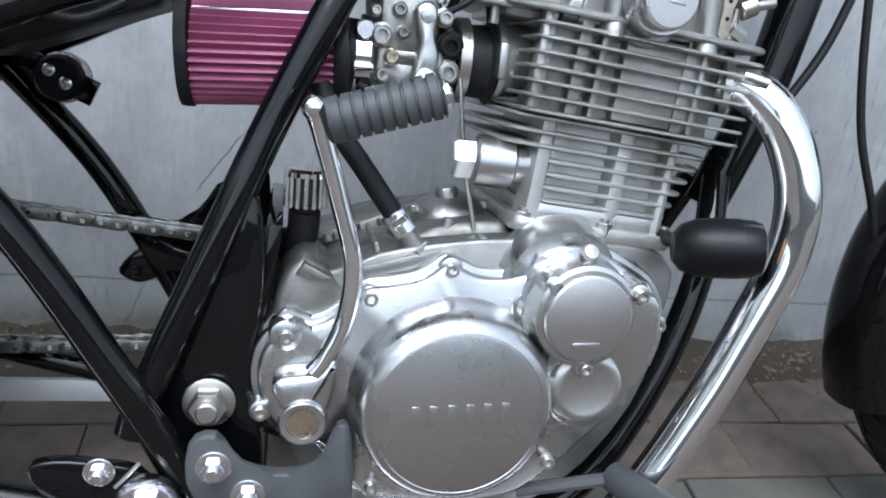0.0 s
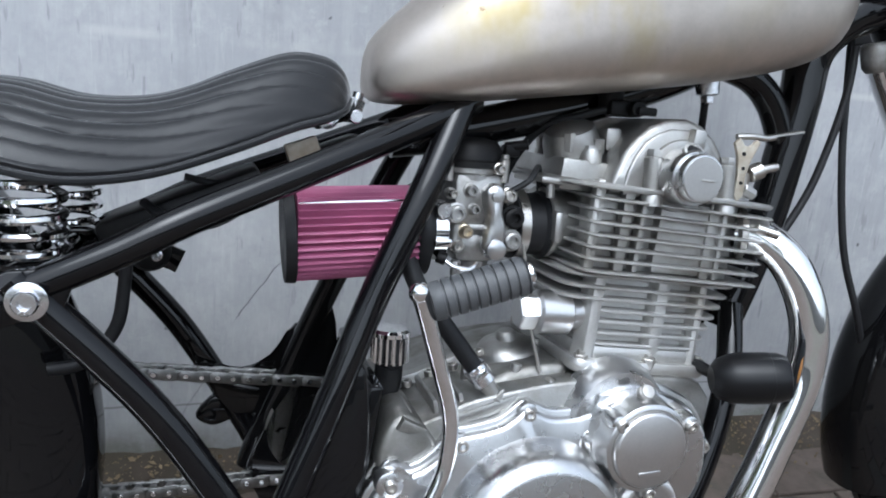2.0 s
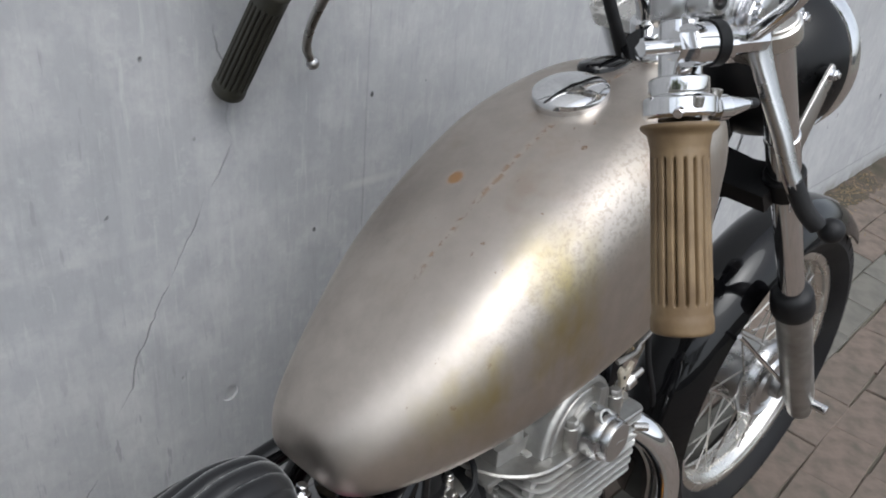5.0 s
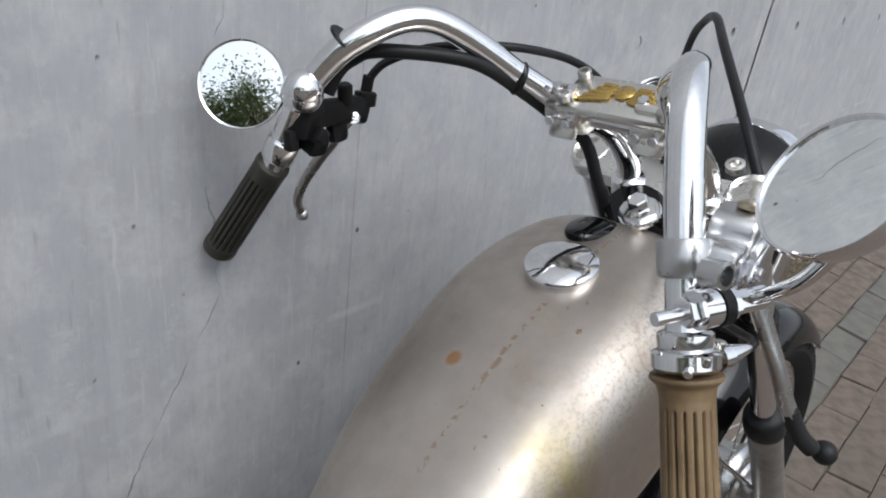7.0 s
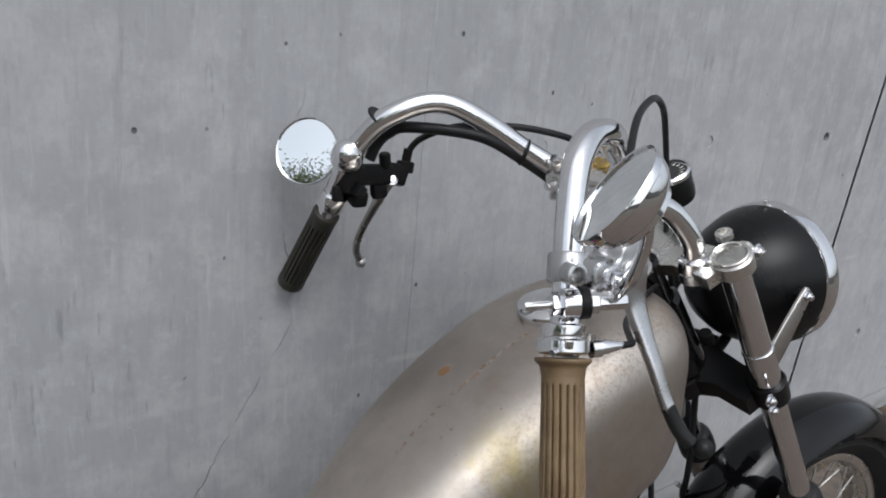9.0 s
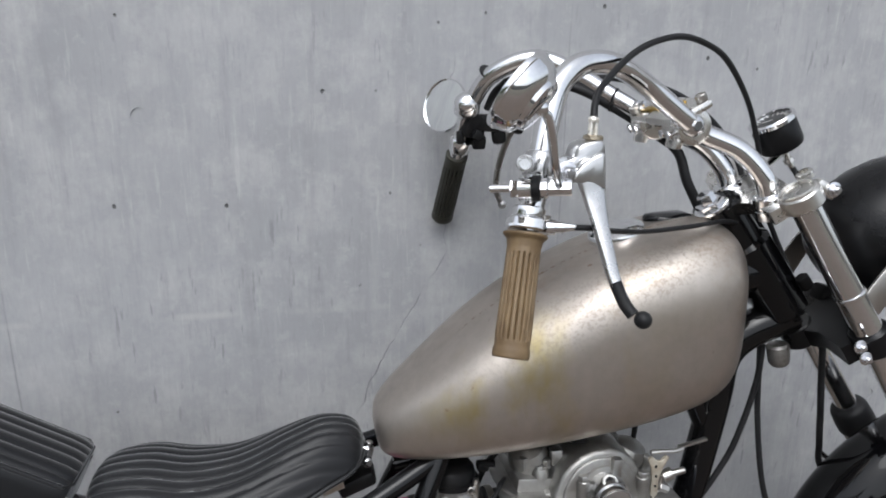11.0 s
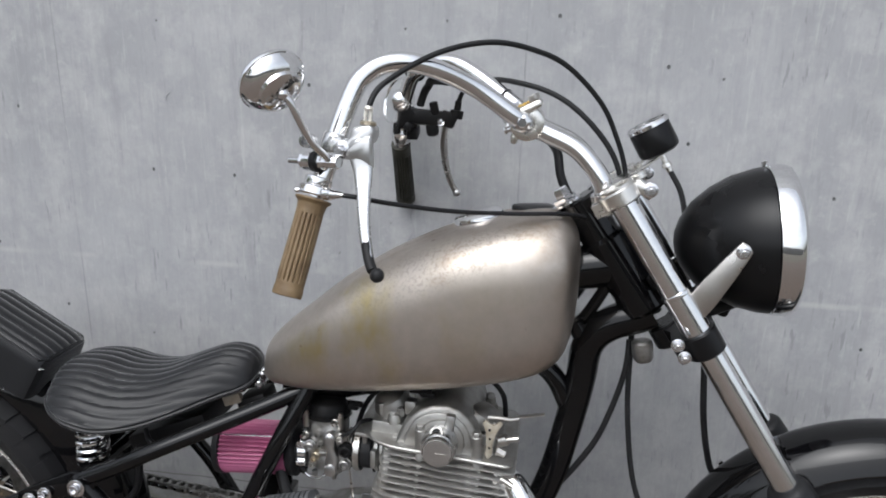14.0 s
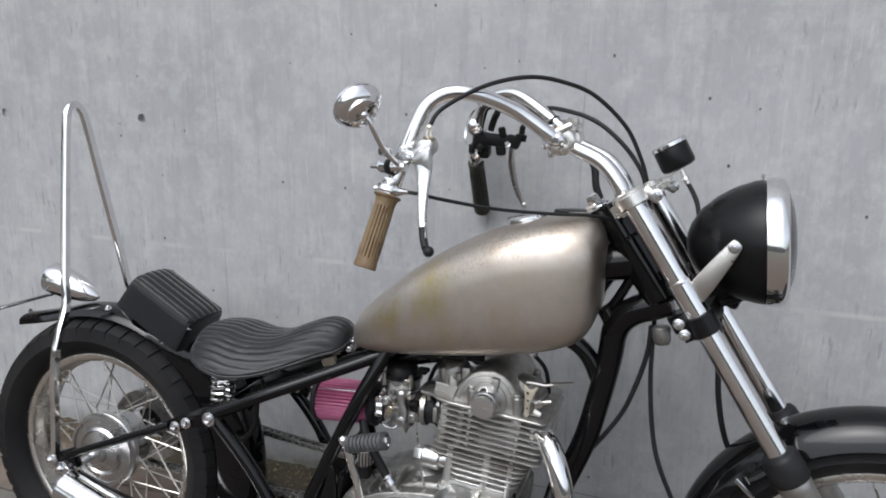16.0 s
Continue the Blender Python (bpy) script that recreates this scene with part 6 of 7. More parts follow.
part("speedo_cable", tube(curve_through([(0.583, 0.031, 0.968), (0.6, 0.022, 0.938), (0.608, 0.01, 0.9), (0.615, 0.0, 0.85)]), 0.004, 8), RUBBER, SPEEDO)

# handlebar on two bent risers
BAR = part("handlebar", tube(curve_through([(0.131, -0.2045, 0.939), (0.143, -0.192, 0.975), (0.153, -0.1795, 1.015), (0.163, -0.169, 1.05), (0.1765, -0.1585, 1.081), (0.2062, -0.1443, 1.1008), (0.25, -0.127, 1.0995), (0.309, -0.088, 1.0745), (0.371, -0.07, 1.033), (0.381, -0.035, 1.027), (0.383, 0, 1.027), (0.382, 0.03, 1.028), (0.379, 0.056, 1.034), (0.342, 0.085, 1.06), (0.253, 0.125, 1.111), (0.19, 0.155, 1.094), (0.165, 0.192, 1.05), (0.157, 0.212, 1.01), (0.151, 0.231, 0.97)]), 0.0125, 20), CHROME, FORK, "chromed pulled-back handlebar")
for foot, head in ((-0.066, -0.05), (0.026, 0.042)):
    part("riser", [tube(curve_through([(0.488, foot, 0.935), (0.478, foot, 0.965), (0.447, foot * 0.5 + head * 0.5, 0.999), (0.405, head, 1.018), (0.385, head, 1.026)]), 0.0132, 20), lathe([(0.0195, 0), (0.0195, 0.011), (0.0185, 0.012), (0.0185, 0.0135), (0.0195, 0.0145), (0.0195, 0.027), (0.017, 0.03), (0.013, 0.031)], (0.494, foot, 0.917), (-0.3, 0, 1), 28)], CHROME, BAR)
    clamp = part("bar_clamp", [lathe([(0.0126, -0.0195), (0.0205, -0.0195), (0.0225, -0.018), (0.0235, -0.012), (0.0235, 0.012), (0.0225, 0.018), (0.0205, 0.0195), (0.0126, 0.0195), (0.0125, 0.016)], (0.377, head, 1.03), (0.1, -1 if head < 0 else 1, 0), 36), slab((0.02, 0.03, 0.01), (0.359, head, 1.043), 0.004, (0, 40, 0)), slab((0.02, 0.03, 0.01), (0.363, head, 1.012), 0.004, (0, 100, 0))], NICKEL, BAR)
    for dx, dz in ((-0.018, 0.021), (-0.024, -0.009)):
        for dy in (-0.009, 0.009):
            part("clamp_bolt", [rod((0.377 + dx, head + dy, 1.03 + dz), (0.377 + dx * 0.4, head + dy, 1.03 + dz * 0.4), 0.0042, 10), lathe([(0.005, 0), (0.0056, 0.001), (0.0056, 0.004), (0.005, 0.005)], (0.377 + dx, head + dy, 1.03 + dz), (dx, 0, dz), 6)], ZINC, clamp)
part("bar_end", [ball((0.3725, -0.0735, 1.032), 0.0142, (1, 0.75, 1)), rod((0.3725, -0.08, 1.032), (0.373, -0.0865, 1.032), 0.0068, 6)], CHROME, BAR)
top = pose(0.372, -0.014, 1.046, 0, -28, 0)
CLAMP = part("clamp_plate", [moved(slab((0.056, 0.122, 0.012), (0, 0, 0), 0.005), top)], NICKEL, BAR, "satin cover plate over both bar clamps")
for x, y in ((-0.02, -0.052), (-0.02, 0.052), (0.02, -0.052), (0.02, 0.052)):
    bolt(top @ V(x, y, 0.006), CLAMP, 1.25, ALLEN, axis=top.to_3x3() @ V(0, 0, 1), name="cap_screw")
part("badge", moved(lathe([(0.0105, 0), (0.0105, 0.002), (0.009, 0.003), (0.0005, 0.0034)], n=18), top @ pose(0.004, 0, 0.0062)), GOLD, CLAMP, "gilt round badge")
for side in (-1, 1):
    for k in range(5):
        part("badge_feather", moved(slab((0.0055, 0.034 - 0.0045 * k, 0.003), (-0.012 + 0.0058 * k, (0.026 - 0.002 * k) * side, 0.0075), 0.0014, (0, 0, (14 - 4 * k) * side)), top), GOLD, CLAMP)


def grip(name, a, b, material, parent, label, flange):
    a, b = Vector(a), Vector(b)
    m, h, n = along(a, b - a), (b - a).length, 180
    stations = [(0, 0.0218 if flange else 0.0165), (0.0018, 0.0226 if flange else 0.0172), (0.0036, 0.0212 if flange else 0.0175), (0.006, 0.0182 if flange else 0.017), (0.014, 0.0168), (h * 0.45, 0.0172), (h * 0.8, 0.0178), (h - 0.012, 0.0174), (h - 0.008, 0.0183), (h - 0.001, 0.0183), (h, 0.0172)]
    rings = []
    for i in range(91):
        z = h * i / 90
        r0 = float(np.interp(z, [s[0] for s in stations], [s[1] for s in stations]))
        depth = 0.003 if 0.02 < z < h - 0.018 else 0.0
        rings.append([m @ V((r0 - depth * (0.5 - 0.5 * math.cos(18 * t)) ** 6) * math.cos(t), (r0 - depth * (0.5 - 0.5 * math.cos(18 * t)) ** 6) * math.sin(t), z) for t in (2 * math.pi * k / n for k in range(n))])
    return part(name, rings_to_mesh(rings), material, parent, label, 60)


grip("right_grip", (0.1305, -0.205, 0.937), (0.1075, -0.24, 0.8225), TAN, BAR, "ribbed tan rubber grip", True)
grip("left_grip", (0.1515, 0.23, 0.972), (0.1455, 0.324, 0.858), OLIVE, BAR, "ribbed dark olive rubber grip", False)
gdir = (V(0.1305, -0.205, 0.937) - V(0.1075, -0.24, 0.8225)).normalized()
THROTTLE = part("throttle_housing", [lathe([(0.0195, 0.001), (0.0212, 0.003), (0.0212, 0.0115), (0.0195, 0.013), (0.0185, 0.0135), (0.0165, 0.014)], V(0.131, -0.2045, 0.939), gdir, 20), lathe([(0.0165, 0.014), (0.0172, 0.016), (0.0172, 0.023), (0.015, 0.0245)], V(0.131, -0.2045, 0.939), gdir, 28), lathe([(0.0078, 0), (0.0078, 0.008), (0.006, 0.009), (0.006, 0.013), (0.0028, 0.028)], (0.148, -0.216, 0.9455), (1, -0.35, 0.02), 16), rod((0.122, -0.21, 0.949), (0.11, -0.213, 0.948), 0.003, 8)], CHROME, BAR, "chromed throttle housing")
for dx, dy in ((0.014, -0.012), (-0.012, -0.014), (0.005, 0.017)):
    part("housing_screw", rod((0.134 + dx, -0.2035 + dy, 0.951), (0.1345 + dx, -0.2035 + dy, 0.957), 0.0036, 10), STEEL, THROTTLE)
# right lever perch, lever with rubber tip
def blade(points, widths, thick, normal):
    """A lever of flat rounded section along a curve; widths in the plane across the normal."""
    line = curve_through(points, 6)
    normal = Vector(normal).normalized()
    rings = []
    for i, q in enumerate(line):
        tangent = (line[min(i + 1, len(line) - 1)] - line[max(i - 1, 0)]).normalized()
        side = tangent.cross(normal).normalized()
        up = side.cross(tangent)
        w = float(np.interp(i / (len(line) - 1), np.linspace(0, 1, len(widths)), widths))
        rings.append([q + side * w * math.copysign(abs(math.cos(a)) ** 0.6, math.cos(a)) + up * thick * math.copysign(abs(math.sin(a)) ** 0.7, math.sin(a)) for a in (2 * math.pi * k / 20 for k in range(20))])
    return rings_to_mesh(rings)


PERCH = part("lever_perch", [lathe([(0.0155, 0), (0.017, 0.002), (0.017, 0.022), (0.0155, 0.024)], (0.1475, -0.187, 0.99), (0.01, 0.012, 0.04), 28), plate(smooth_outline([(0.148, 0.992), (0.15, 1.01), (0.158, 1.0135), (0.168, 1.0105), (0.175, 1.013), (0.178, 1.021), (0.186, 1.026), (0.203, 1.0275), (0.205, 1.012), (0.19, 0.997), (0.178, 0.988), (0.165, 0.987)], 4), -0.214, -0.185, 0.003), lathe([(0.0085, 0), (0.0085, 0.014), (0.006, 0.0145), (0.0055, 0.004), (0.0004, 0.004)], (0.128, -0.205, 1.006), (-0.25, -1, 0.15), 20)], POLISHED, BAR, "polished brake lever perch")
bolt((0.167, -0.214, 0.998), PERCH, 0.85)
part("adjuster_ring", lathe([(0.0085, 0), (0.0098, 0.001), (0.0098, 0.004), (0.008, 0.005)], (0.1965, -0.2035, 1.0275), (0.08, 0.05, 1), 24), BRASS, PERCH)
part("cable_adjuster", [rod((0.1925, -0.204, 1.031), (0.1945, -0.203, 1.047), 0.0024, 10), rod((0.199, -0.203, 1.031), (0.1995, -0.202, 1.047), 0.0024, 10), lathe([(0.0055, 0), (0.0058, 0.002), (0.004, 0.005)], (0.1965, -0.2025, 1.045), (0.1, 0.06, 1), 14)], CREAMED, PERCH)
LEVER = part("brake_lever", blade([(0.1775, -0.2125, 1.0), (0.19, -0.2135, 0.998), (0.1945, -0.217, 0.975), (0.198, -0.227, 0.95), (0.2015, -0.2385, 0.925), (0.206, -0.248, 0.9), (0.213, -0.258, 0.88)], [0.006, 0.017, 0.0115, 0.0085, 0.0072, 0.0064, 0.0052], 0.0048, (0.1, -1, -0.2)), POLISHED, BAR, "long polished brake lever")
part("lever_head", plate(smooth_outline([(0.172, 0.992), (0.178, 1.003), (0.19, 1.012), (0.2035, 1.016), (0.205, 0.996), (0.2045, 0.975), (0.19, 0.972), (0.184, 0.984)], 4), -0.2195, -0.21, 0.003), POLISHED, LEVER)
part("lever_tip", [tube(curve_through([(0.207, -0.25, 0.896), (0.213, -0.259, 0.878), (0.219, -0.267, 0.868)]), 0.0062, 12), ball((0.226, -0.274, 0.865), 0.0085)], RUBBER, LEVER)
# left clutch lever, switch block and mirror
LBLOCK = part("switch_block", [slab((0.035, 0.034, 0.036), (0.168, 0.205, 1.018), 0.006, (10, 10, 20)), slab((0.02, 0.03, 0.02), (0.178, 0.205, 0.995), 0.004, (20, 0, 0)), slab((0.014, 0.016, 0.014), (0.172, 0.187, 1.004), 0.003, (0, 30, 10))], DULL, BAR, "black switch block clamped to the bar")
part("switch_button", slab((0.012, 0.012, 0.02), (0.15, 0.2, 1.0), 0.003), DULL, LBLOCK)
ARM = part("clutch_perch", [slab((0.08, 0.018, 0.026), (0.208, 0.203, 1.02), 0.006, (0, 3, 8)), slab((0.03, 0.02, 0.026), (0.236, 0.208, 1.018), 0.006, (0, 20, 8)), slab((0.022, 0.016, 0.032), (0.21, 0.206, 1.004), 0.007, (0, -8, 0))], DULL, BAR, "black clutch lever perch")
part("cable_adjuster", [rod((0.25, 0.209, 1.02), (0.252, 0.209, 1.034), 0.0115, 18), rod((0.252, 0.209, 1.034), (0.254, 0.207, 1.05), 0.006, 14)], DULL, ARM)
part("mirror_boss", rod((0.216, 0.2, 1.026), (0.212, 0.196, 1.047), 0.0075, 14, 0.002), DULL, ARM)
part("round_housing", [ball((0.157, 0.19, 1.048), 0.0185, (1, 1, 1)), lathe([(0.0185, 0), (0.0195, 0.004), (0.0195, 0.01), (0.017, 0.014)], (0.157, 0.19, 1.048), (0.2, 0.5, -0.85), 28)], CHROME, LBLOCK)
part("bar_joint", [lathe([(0.0155, 0), (0.0165, 0.002), (0.0165, 0.02), (0.015, 0.022)], (0.153, 0.226, 0.978), (0.05, -0.19, 0.38), 24), slab((0.012, 0.012, 0.014), (0.145, 0.22, 0.992), 0.003, (20, 0, 0))], CHROME, BAR)
CLUTCH = part("clutch_lever", blade([(0.236, 0.214, 1.012), (0.231, 0.222, 1.002), (0.2275, 0.234, 0.982), (0.226, 0.254, 0.957), (0.2275, 0.279, 0.928), (0.233, 0.299, 0.901), (0.242, 0.305, 0.884)], [0.011, 0.0105, 0.0085, 0.0068, 0.0058, 0.005, 0.0046], 0.005, (-0.55, -0.3, 0.78)), STEEL, BAR, "dull alloy clutch lever with ball end")
part("lever_ball", ball((0.245, 0.306, 0.879), 0.0078), POLISHED, CLUTCH)
bolt((0.226, 0.2, 1.013), CLUTCH, 0.6, axis=(-0.3, -0.8, 0.5))



def mirror(at, normal, radius, stem, parent, label):
    """A round mirror in a dished chromed shell; the stem meets the middle of its back."""
    at, normal = Vector(at), Vector(normal).normalized()
    r = radius
    ob = part("round_mirror", [lathe([(0.0005, -0.024), (r * 0.3, -0.0238), (r * 0.58, -0.022), (r * 0.64, -0.0205), (r * 0.67, -0.0165), (r * 0.8, -0.0135), (r * 0.9, -0.0085), (r * 0.955, -0.002), (r * 0.97, 0.0), (r, 0.0008), (r, 0.0042), (r * 0.985, 0.0058), (r * 0.955, 0.005), (r * 0.95, 0.003)], at, normal, 64)], CHROME, parent, label)
    part("mirror_glass", lathe([(r * 0.965, 0), (r * 0.5, 0.0006), (0.0004, 0.0008)], at + normal * 0.0035, normal, 48), MIRROR, ob, "silvered mirror glass")
    first = at - normal * 0.022
    part("mirror_stem", [tube(curve_through([first] + stem), 0.0044, 12), ball(tuple(first), 0.0075)], CHROME, ob)
    return ob


RM = mirror((0.104, -0.267, 1.0745), (-0.68, 0.45, 0.58), 0.039, [(0.126, -0.275, 1.054), (0.133, -0.268, 1.036), (0.142, -0.252, 1.01), (0.1545, -0.2285, 0.989)], BAR, "round chromed mirror turned towards the rider")
clamp_from, clamp_to = V(0.097, -0.193, 0.981), V(0.17, -0.2285, 0.985)
part("mirror_clamp", [lathe([(0.0042, 0), (0.0042, 0.022)], clamp_from, clamp_to - clamp_from, 12), lathe([(0.0082, 0.02), (0.0092, 0.021), (0.0092, 0.028), (0.0085, 0.029)], clamp_from, clamp_to - clamp_from, 6), lathe([(0.0118, 0.029), (0.0118, 0.041)], clamp_from, clamp_to - clamp_from, 24), lathe([(0.0085, 0.049), (0.0098, 0.05), (0.0098, 0.056), (0.0078, 0.0575), (0.0078, 0.078), (0.007, 0.0795)], clamp_from, clamp_to - clamp_from, 8)], CHROME, RM)
part("rubber_ring", lathe([(0.0105, 0.041), (0.0128, 0.042), (0.0128, 0.049), (0.0105, 0.05)], clamp_from, clamp_to - clamp_from, 24), RUBBER, RM)
LM = mirror((0.139, 0.256, 1.044), (-0.76, -0.6, 0.24), 0.0415, [(0.168, 0.265, 1.036), (0.175, 0.245, 1.033), (0.172, 0.22, 1.028), (0.165, 0.205, 1.02)], BAR, "round chromed mirror reflecting trees and pale sky")

# cables
def cable(name, pts, r, parent, label=""):
    return part(name, tube(curve_through(pts), r, 10), RUBBER, parent, label)


cable("brake_cable", [(0.1965, -0.2025, 1.048), (0.21, -0.184, 1.076), (0.2672, -0.1403, 1.1146), (0.33, -0.105, 1.131), (0.386, -0.0725, 1.1235), (0.43, -0.045, 1.104), (0.477, -0.0168, 1.0584), (0.503, -0.004, 1.01), (0.517, 0.002, 0.97), (0.53, 0.0, 0.91), (0.57, -0.005, 0.83)], 0.0036, FORK, "black front brake cable")
cable("clutch_cable", [(0.2535, 0.207, 1.046), (0.262, 0.192, 1.064), (0.283, 0.155, 1.081), (0.31, 0.118, 1.086), (0.346, 0.086, 1.085), (0.4, 0.065, 1.073), (0.443, 0.052, 1.05), (0.485, 0.045, 1.01), (0.512, 0.042, 0.965), (0.525, 0.035, 0.9), (0.548, 0.02, 0.8), (0.549, 0.01, 0.7), (0.553, 0.005, 0.6), (0.571, 0, 0.49), (0.61, 0.0, 0.4), (0.66, 0.02, 0.3)], 0.0042, FORK, "black control cable")
cable("throttle_cable", [(0.172, -0.225, 0.946), (0.19, -0.222, 0.944), (0.22, -0.195, 0.935), (0.29, -0.134, 0.919), (0.37, -0.085, 0.912), (0.443, -0.047, 0.909), (0.48, -0.02, 0.895), (0.5, 0.01, 0.86), (0.47, 0.02, 0.8)], 0.003, FORK, "thin black throttle cable")
cable("wiring_loom", [(0.19, 0.195, 1.04), (0.197, 0.189, 1.06), (0.206, 0.178, 1.073), (0.22, 0.155, 1.082), (0.285, 0.105, 1.075), (0.34, 0.085, 1.047), (0.385, 0.07, 1.018), (0.42, 0.05, 0.99), (0.43, 0.035, 0.95), (0.45, 0.03, 0.91), (0.49, 0.03, 0.84)], 0.0068, FORK, "black sleeved wiring loom tied under the bar")
for p in ((0.185, 0.165, 1.092), (0.34, 0.085, 1.057)):
    part("cable_tie", lathe([(0.0165, -0.0015), (0.0172, 0), (0.0165, 0.0015)], p, (0.6, -0.4, -0.25) if p[0] > 0.3 else (0.3, -0.5, 0.6), 20), RUBBER, FORK)
cable("hanging_cable", [(0.545, 0.0, 0.72), (0.542, 0, 0.668), (0.525, 0, 0.6), (0.502, 0, 0.543), (0.452, 0, 0.468), (0.42, 0.0, 0.44)], 0.0045, FORK, "black hanging cable")
cable("brake_hose", [(0.655, 0.02, 0.78), (0.655, 0.02, 0.74), (0.662, 0.02, 0.65), (0.667, 0.02, 0.6), (0.68, 0.03, 0.54), (0.7, 0.045, 0.49), (0.76, 0.05, 0.4)], 0.005, FORK, "black brake cable by the fork")
cable("battery_lead", [(-0.11, -0.07, 0.53), (-0.14, -0.075, 0.515), (-0.17, -0.08, 0.52), (-0.19, -0.06, 0.53)], 0.004, FRAME)
cable("rail_lead", [(-0.262, -0.06, 0.392), (-0.235, -0.06, 0.398), (-0.212, -0.06, 0.425), (-0.205, -0.06, 0.46), (-0.202, -0.06, 0.5)], 0.0055, FRAME, "black bent lead below the seat rail")
part("connector", [slab((0.03, 0.012, 0.016), (-0.062, -0.02, 0.577), 0.002, (0, -20, 0))], TARNISH, FRAME, "small beige plug under the seat nose")
cable("wiring", [(-0.1, -0.03, 0.55), (-0.13, -0.04, 0.545), (-0.16, -0.04, 0.55)], 0.003, FRAME)
part("under_seat_tray", [slab((0.14, 0.1, 0.03), (-0.16, 0, 0.52), 0.005, (0, -22, 0)), slab((0.05, 0.05, 0.02), (-0.03, 0, 0.575), 0.005, (0, -22, 0))], DULL, FRAME)
LUG = part("lug_mount", [lathe([(0.008, -0.03), (0.019, -0.03), (0.021, -0.026), (0.021, 0.012), (0.018, 0.016), (0.009, 0.016)], (-0.199, 0.1, 0.463), (0, -1, 0), 24)], DULL, FRAME)
for x, z in ((-0.206, 0.47), (-0.192, 0.459)):
    bolt((x, 0.085, z), LUG, 0.5)
part("grommet", lathe([(0.0215, 0), (0.0235, 0.003), (0.0235, 0.009), (0.0215, 0.012)], (-0.199, 0.1, 0.463), (0, 1, 0), 24), CREAMED, LUG)
part("lug_strap", tube([(-0.235, 0.1, 0.48), (-0.199, 0.1, 0.463), (-0.17, 0.1, 0.45)], 0.01, flat=(0.003, 0.012)), BLACK, FRAME)
STAND_BRACKET = part("peg_bracket", [plate(smooth_outline([(-0.168, 0.192), (-0.15, 0.2), (-0.118, 0.197), (-0.09, 0.19), (-0.07, 0.16), (-0.09, 0.145), (-0.15, 0.165)], 3), -0.128, -0.118, 0.002)], BLACK, FRAME)
bolt((-0.118, -0.129, 0.192), STAND_BRACKET, 0.9)
part("peg_boss", [lathe([(0.023, 0), (0.024, 0.003), (0.024, 0.012), (0.021, 0.016)], (-0.083, -0.13, 0.168), (0, -1, 0), 28), lathe([(0.013, 0.014), (0.0145, 0.016), (0.0145, 0.026), (0.012, 0.028)], (-0.083, -0.13, 0.168), (0, -1, 0), 6), lathe([(0.007, 0.028), (0.007, 0.034), (0.006, 0.035)], (-0.083, -0.13, 0.168), (0, -1, 0), 14)], ZINC, STAND_BRACKET, "large zinc-plated nut and washer")
part("split_pin", rod((-0.105, -0.14, 0.185), (-0.088, -0.14, 0.205), 0.0015, 6), STEEL, STAND_BRACKET)
part("side_stand", [tube([(0.0, 0.12, 0.12), (0.02, 0.2, 0.05), (0.05, 0.29, 0.0)], 0.009, 10), slab((0.05, 0.04, 0.006), (0.055, 0.3, -0.018), 0.002)], BLACK, FRAME)
part("front_footpeg", [rod((0.3, -0.12, 0.175), (0.34, -0.24, 0.18), 0.014, 16), tube([(0.22, -0.1, 0.15), (0.31, -0.13, 0.18)], 0.006, 8)], GREYRUB, FRAME, "rubber-sleeved forward footpeg")
# ---- trees behind the camera, which the mirrors show ----
def tree(x, y, height, seed):
    rnd = random.Random(seed)
    root = tagged(new("tree"), "leafy green tree seen only in the mirrors", "tree", group="trees across the way")
    root.matrix_basis = pose(x, y, 0)
    trunk = [(0, 0, -0.1), (0.05, 0.03, height * 0.25), (-0.04, 0.08, height * 0.5), (0.06, 0.0, height * 0.8)]
    shapes = [tube(curve_through(trunk, 4), [0.16 - 0.011 * i for i in range(13)], 10)]
    tips = []
    for k in range(16):
        a, z = k * 2.4, height * (0.3 + 0.5 * rnd.random())
        reach = height * 0.26 * (0.7 + 0.6 * rnd.random())
        end = V(reach * math.cos(a), reach * math.sin(a), z + reach * 0.5)
        shapes.append(tube(curve_through([(0, 0, z - 0.2), (end.x * 0.5, end.y * 0.5, z + 0.1), end], 3), [0.06, 0.055, 0.05, 0.04, 0.035, 0.03, 0.02], 7))
        tips += [end, end * 0.75 + V(0, 0, z * 0.25)]
    part("trunk", shapes, BARK, root)
    v, f = [], []
    for tip in tips:
        for _ in range(290):
            c = tip + V(rnd.gauss(0, 0.33), rnd.gauss(0, 0.33), rnd.gauss(0, 0.28))
            d = V(rnd.gauss(0, 1), rnd.gauss(0, 1), rnd.gauss(0, 0.6)).normalized()
            s = d.orthogonal().normalized()
            size = 0.028 + 0.03 * rnd.random()
            o = len(v)
            v += [c - d * size, c + s * size * 0.45, c + d * size, c - s * size * 0.45]
            f.append((o, o + 1, o + 2, o + 3))
    part("crown", (v, f), FOLIAGE, root)
    return root


tree(-7.5, -2.6, 4.2, 1)
tree(-9.5, -5.0, 5.0, 2)
tree(-6.0, -6.5, 4.6, 3)
tree(-8.2, -0.4, 3.4, 5)
tree(-9.0, -1.8, 3.8, 6)


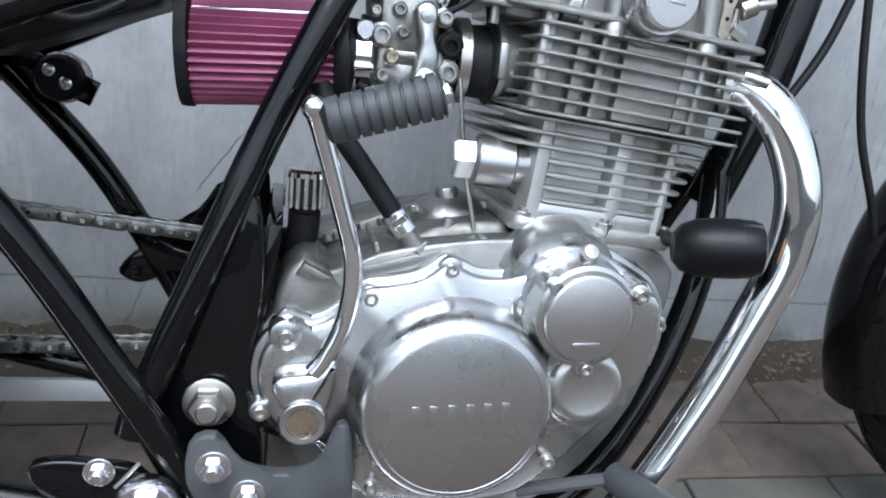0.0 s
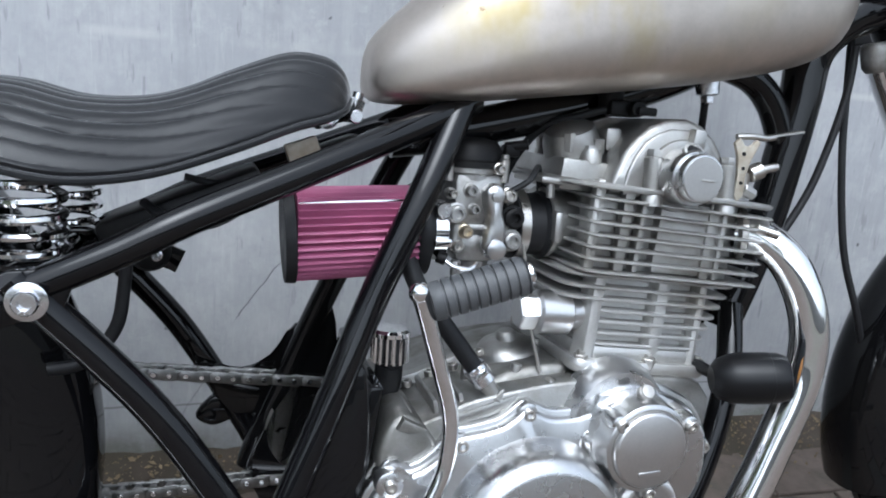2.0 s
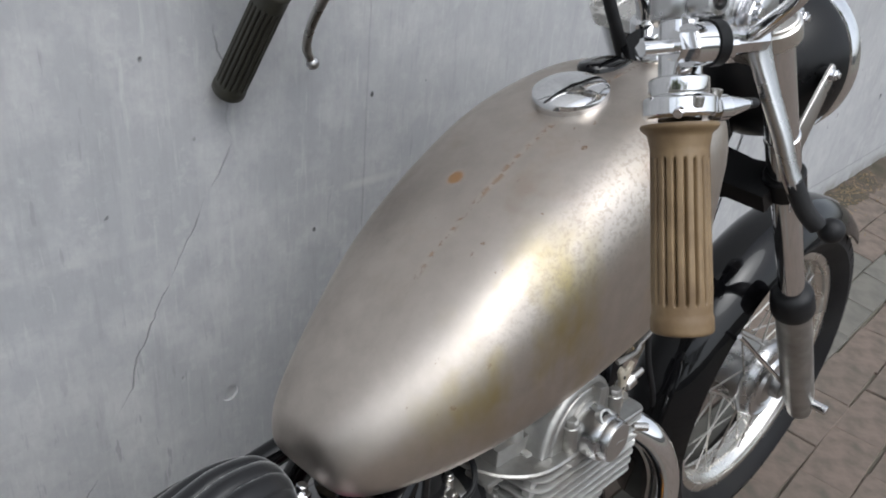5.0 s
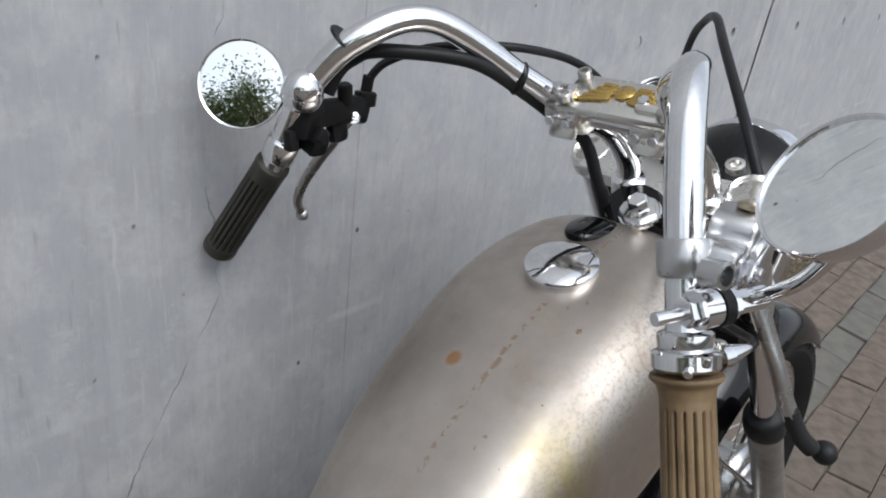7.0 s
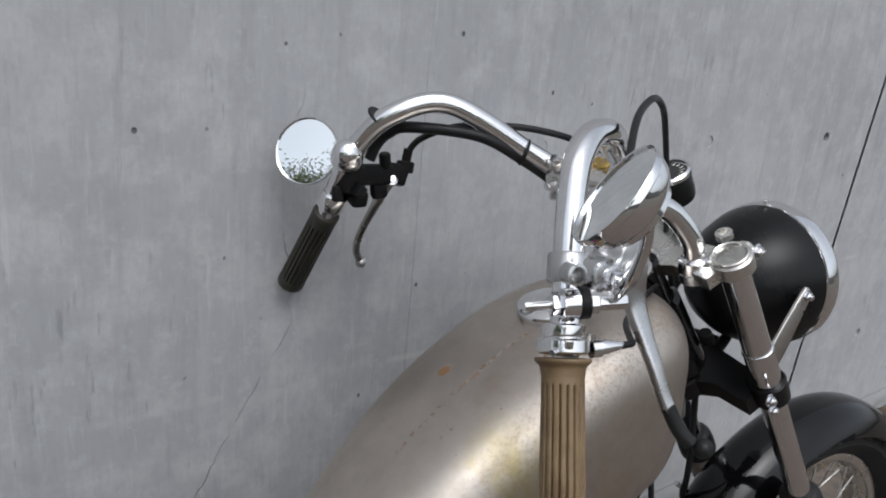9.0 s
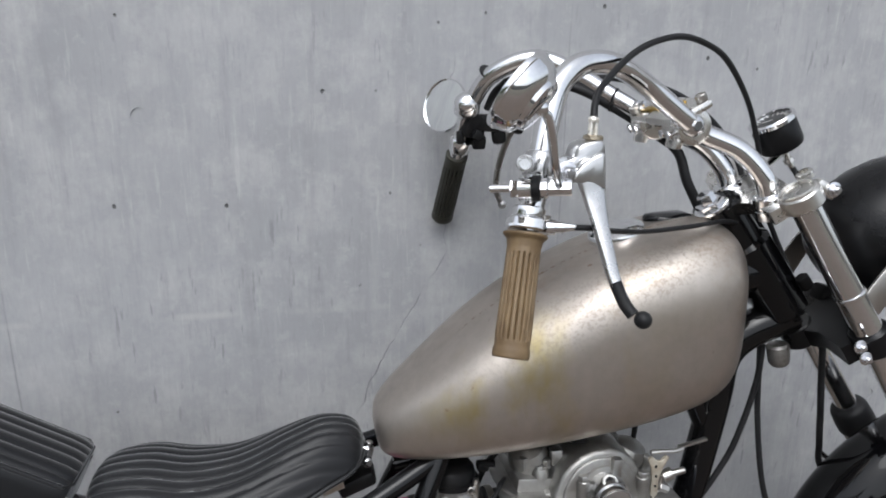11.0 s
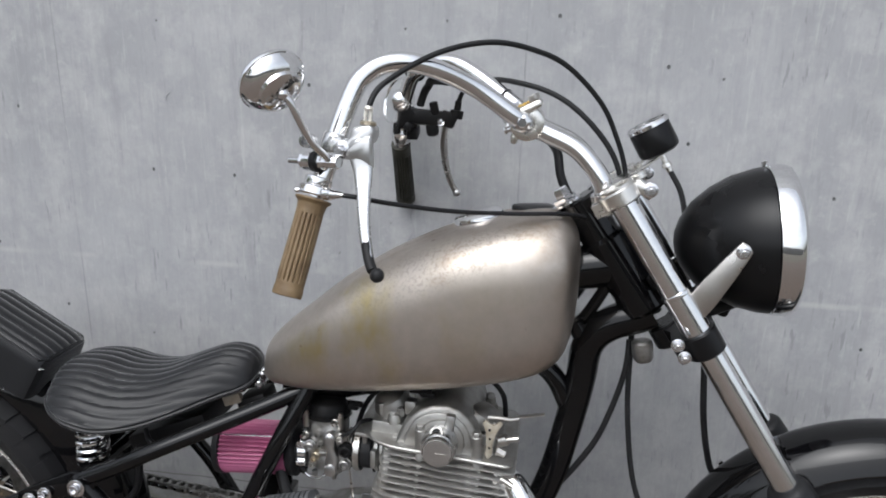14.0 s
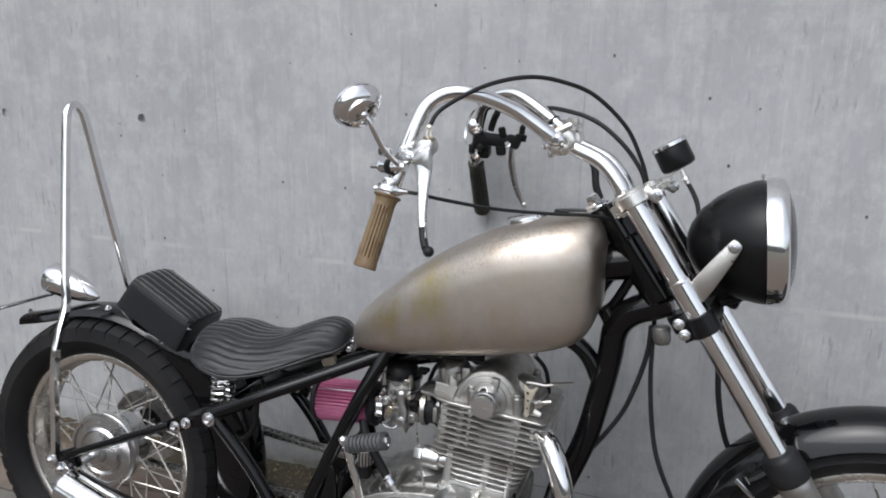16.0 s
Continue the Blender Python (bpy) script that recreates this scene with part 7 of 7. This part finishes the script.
# ---- brick paving, laid in rows along the wall ----
def brick_mesh(name, length, width, material):
    v, f = slab((length, width, 0.03), (0, 0, -0.015), 0)
    v = [q for q in v]
    top = [V(x * (length / 2 - 0.002), y * (width / 2 - 0.002), 0) for x, y in ((-1, -1), (1, -1), (1, 1), (-1, 1))]
    mid = [V(x * length / 2, y * width / 2, -0.002) for x, y in ((-1, -1), (1, -1), (1, 1), (-1, 1))]
    low = [V(x * length / 2, y * width / 2, -0.03) for x, y in ((-1, -1), (1, -1), (1, 1), (-1, 1))]
    me = bpy.data.meshes.new(name)
    me.from_pydata([tuple(q) for q in top + mid + low], [], [(0, 1, 2, 3)] + [(a + 4, (a + 1) % 4 + 4, (a + 1) % 4, a) for a in range(4)] + [(a + 8, (a + 1) % 4 + 8, (a + 1) % 4 + 4, a + 4) for a in range(4)])
    me.materials.append(material)
    return me


def pave():
    rnd = random.Random(12)
    pitch_x, pitch_y = 0.212, 0.1065
    meshes = {"brown": brick_mesh("brick", pitch_x - 0.0028, pitch_y - 0.0028, BRICK), "green": brick_mesh("brick_green", pitch_x - 0.0028, pitch_y - 0.0028, BRICK_GREEN)}
    rest_v, rest_f = {"brown": [], "green": []}, {"brown": [], "green": []}
    pieces = []
    for row in range(-26, 10):
        y = 0.036 + row * pitch_y
        if y > 0.985:
            continue
        for col in range(-18, 32):
            x = col * pitch_x + (pitch_x / 2 if row % 2 else 0)
            kind = "green" if row == 6 or rnd.random() < 0.03 else "brown"
            z = ground_z(y) + 0.004 * rnd.random()
            tilt = math.degrees(math.atan(0.16)) if y > 0.62 else 0
            m = pose(x + 0.002 * rnd.gauss(0, 1), y + 0.0015 * rnd.gauss(0, 1), z, tilt + rnd.gauss(0, 0.7), rnd.gauss(0, 0.7), rnd.gauss(0, 0.5))
            near = -0.7 < x < 2.4 and 0.25 < y
            (pieces if near else rest_v[kind]).append((m, kind)) if near else None
            if not near:
                o = len(rest_v[kind])
                me = meshes[kind]
                rest_v[kind] += [tuple(m @ q.co) for q in me.vertices]
                rest_f[kind] += [tuple(i + o for i in p.vertices) for p in me.polygons]
    for m, kind in pieces[:300]:
        again("brick", meshes[kind], m, GROUND)
    for m, kind in pieces[300:]:
        o = len(rest_v[kind])
        rest_v[kind] += [tuple(m @ q.co) for q in meshes[kind].vertices]
        rest_f[kind] += [tuple(i + o for i in p.vertices) for p in meshes[kind].polygons]
    for kind in ("brown", "green"):
        me = bpy.data.meshes.new("far_bricks")
        me.from_pydata(rest_v[kind], [], rest_f[kind])
        me.materials.append(BRICK if kind == "brown" else BRICK_GREEN)
        ob = new("far_bricks", me)
        ob.parent = GROUND
        tagged(ob, kind="stuff")


pave()


# fallen leaves and grit at the foot of the wall
def litter():
    rnd = random.Random(31)
    v, f = [], []
    for _ in range(7000):
        x, y = -1.5 + 4.6 * rnd.random(), 1.01 - abs(rnd.gauss(0, 0.055))
        size = 0.0012 + 0.006 * rnd.random() ** 4
        z = ground_z(y) + 0.004 + 0.014 * max(0.0, (y - 0.915) / 0.104) ** 1.6 + 0.004 * rnd.random()
        d = V(rnd.gauss(0, 1), rnd.gauss(0, 1), rnd.gauss(0, 0.3)).normalized()
        s = d.orthogonal().normalized()
        o = len(v)
        v += [V(x, y, z) - d * size, V(x, y, z) + s * size * 0.5, V(x, y, z) + d * size, V(x, y, z) - s * size * 0.5 + V(0, 0, size * 0.3)]
        f.append((o, o + 1, o + 2, o + 3))
    ob = new("leaf_litter", mesh_of("leaf_litter", (v, f), LEAFLITTER))
    tagged(ob, "dry leaf crumbs and grit along the wall", "leaves", kind="stuff")


litter()
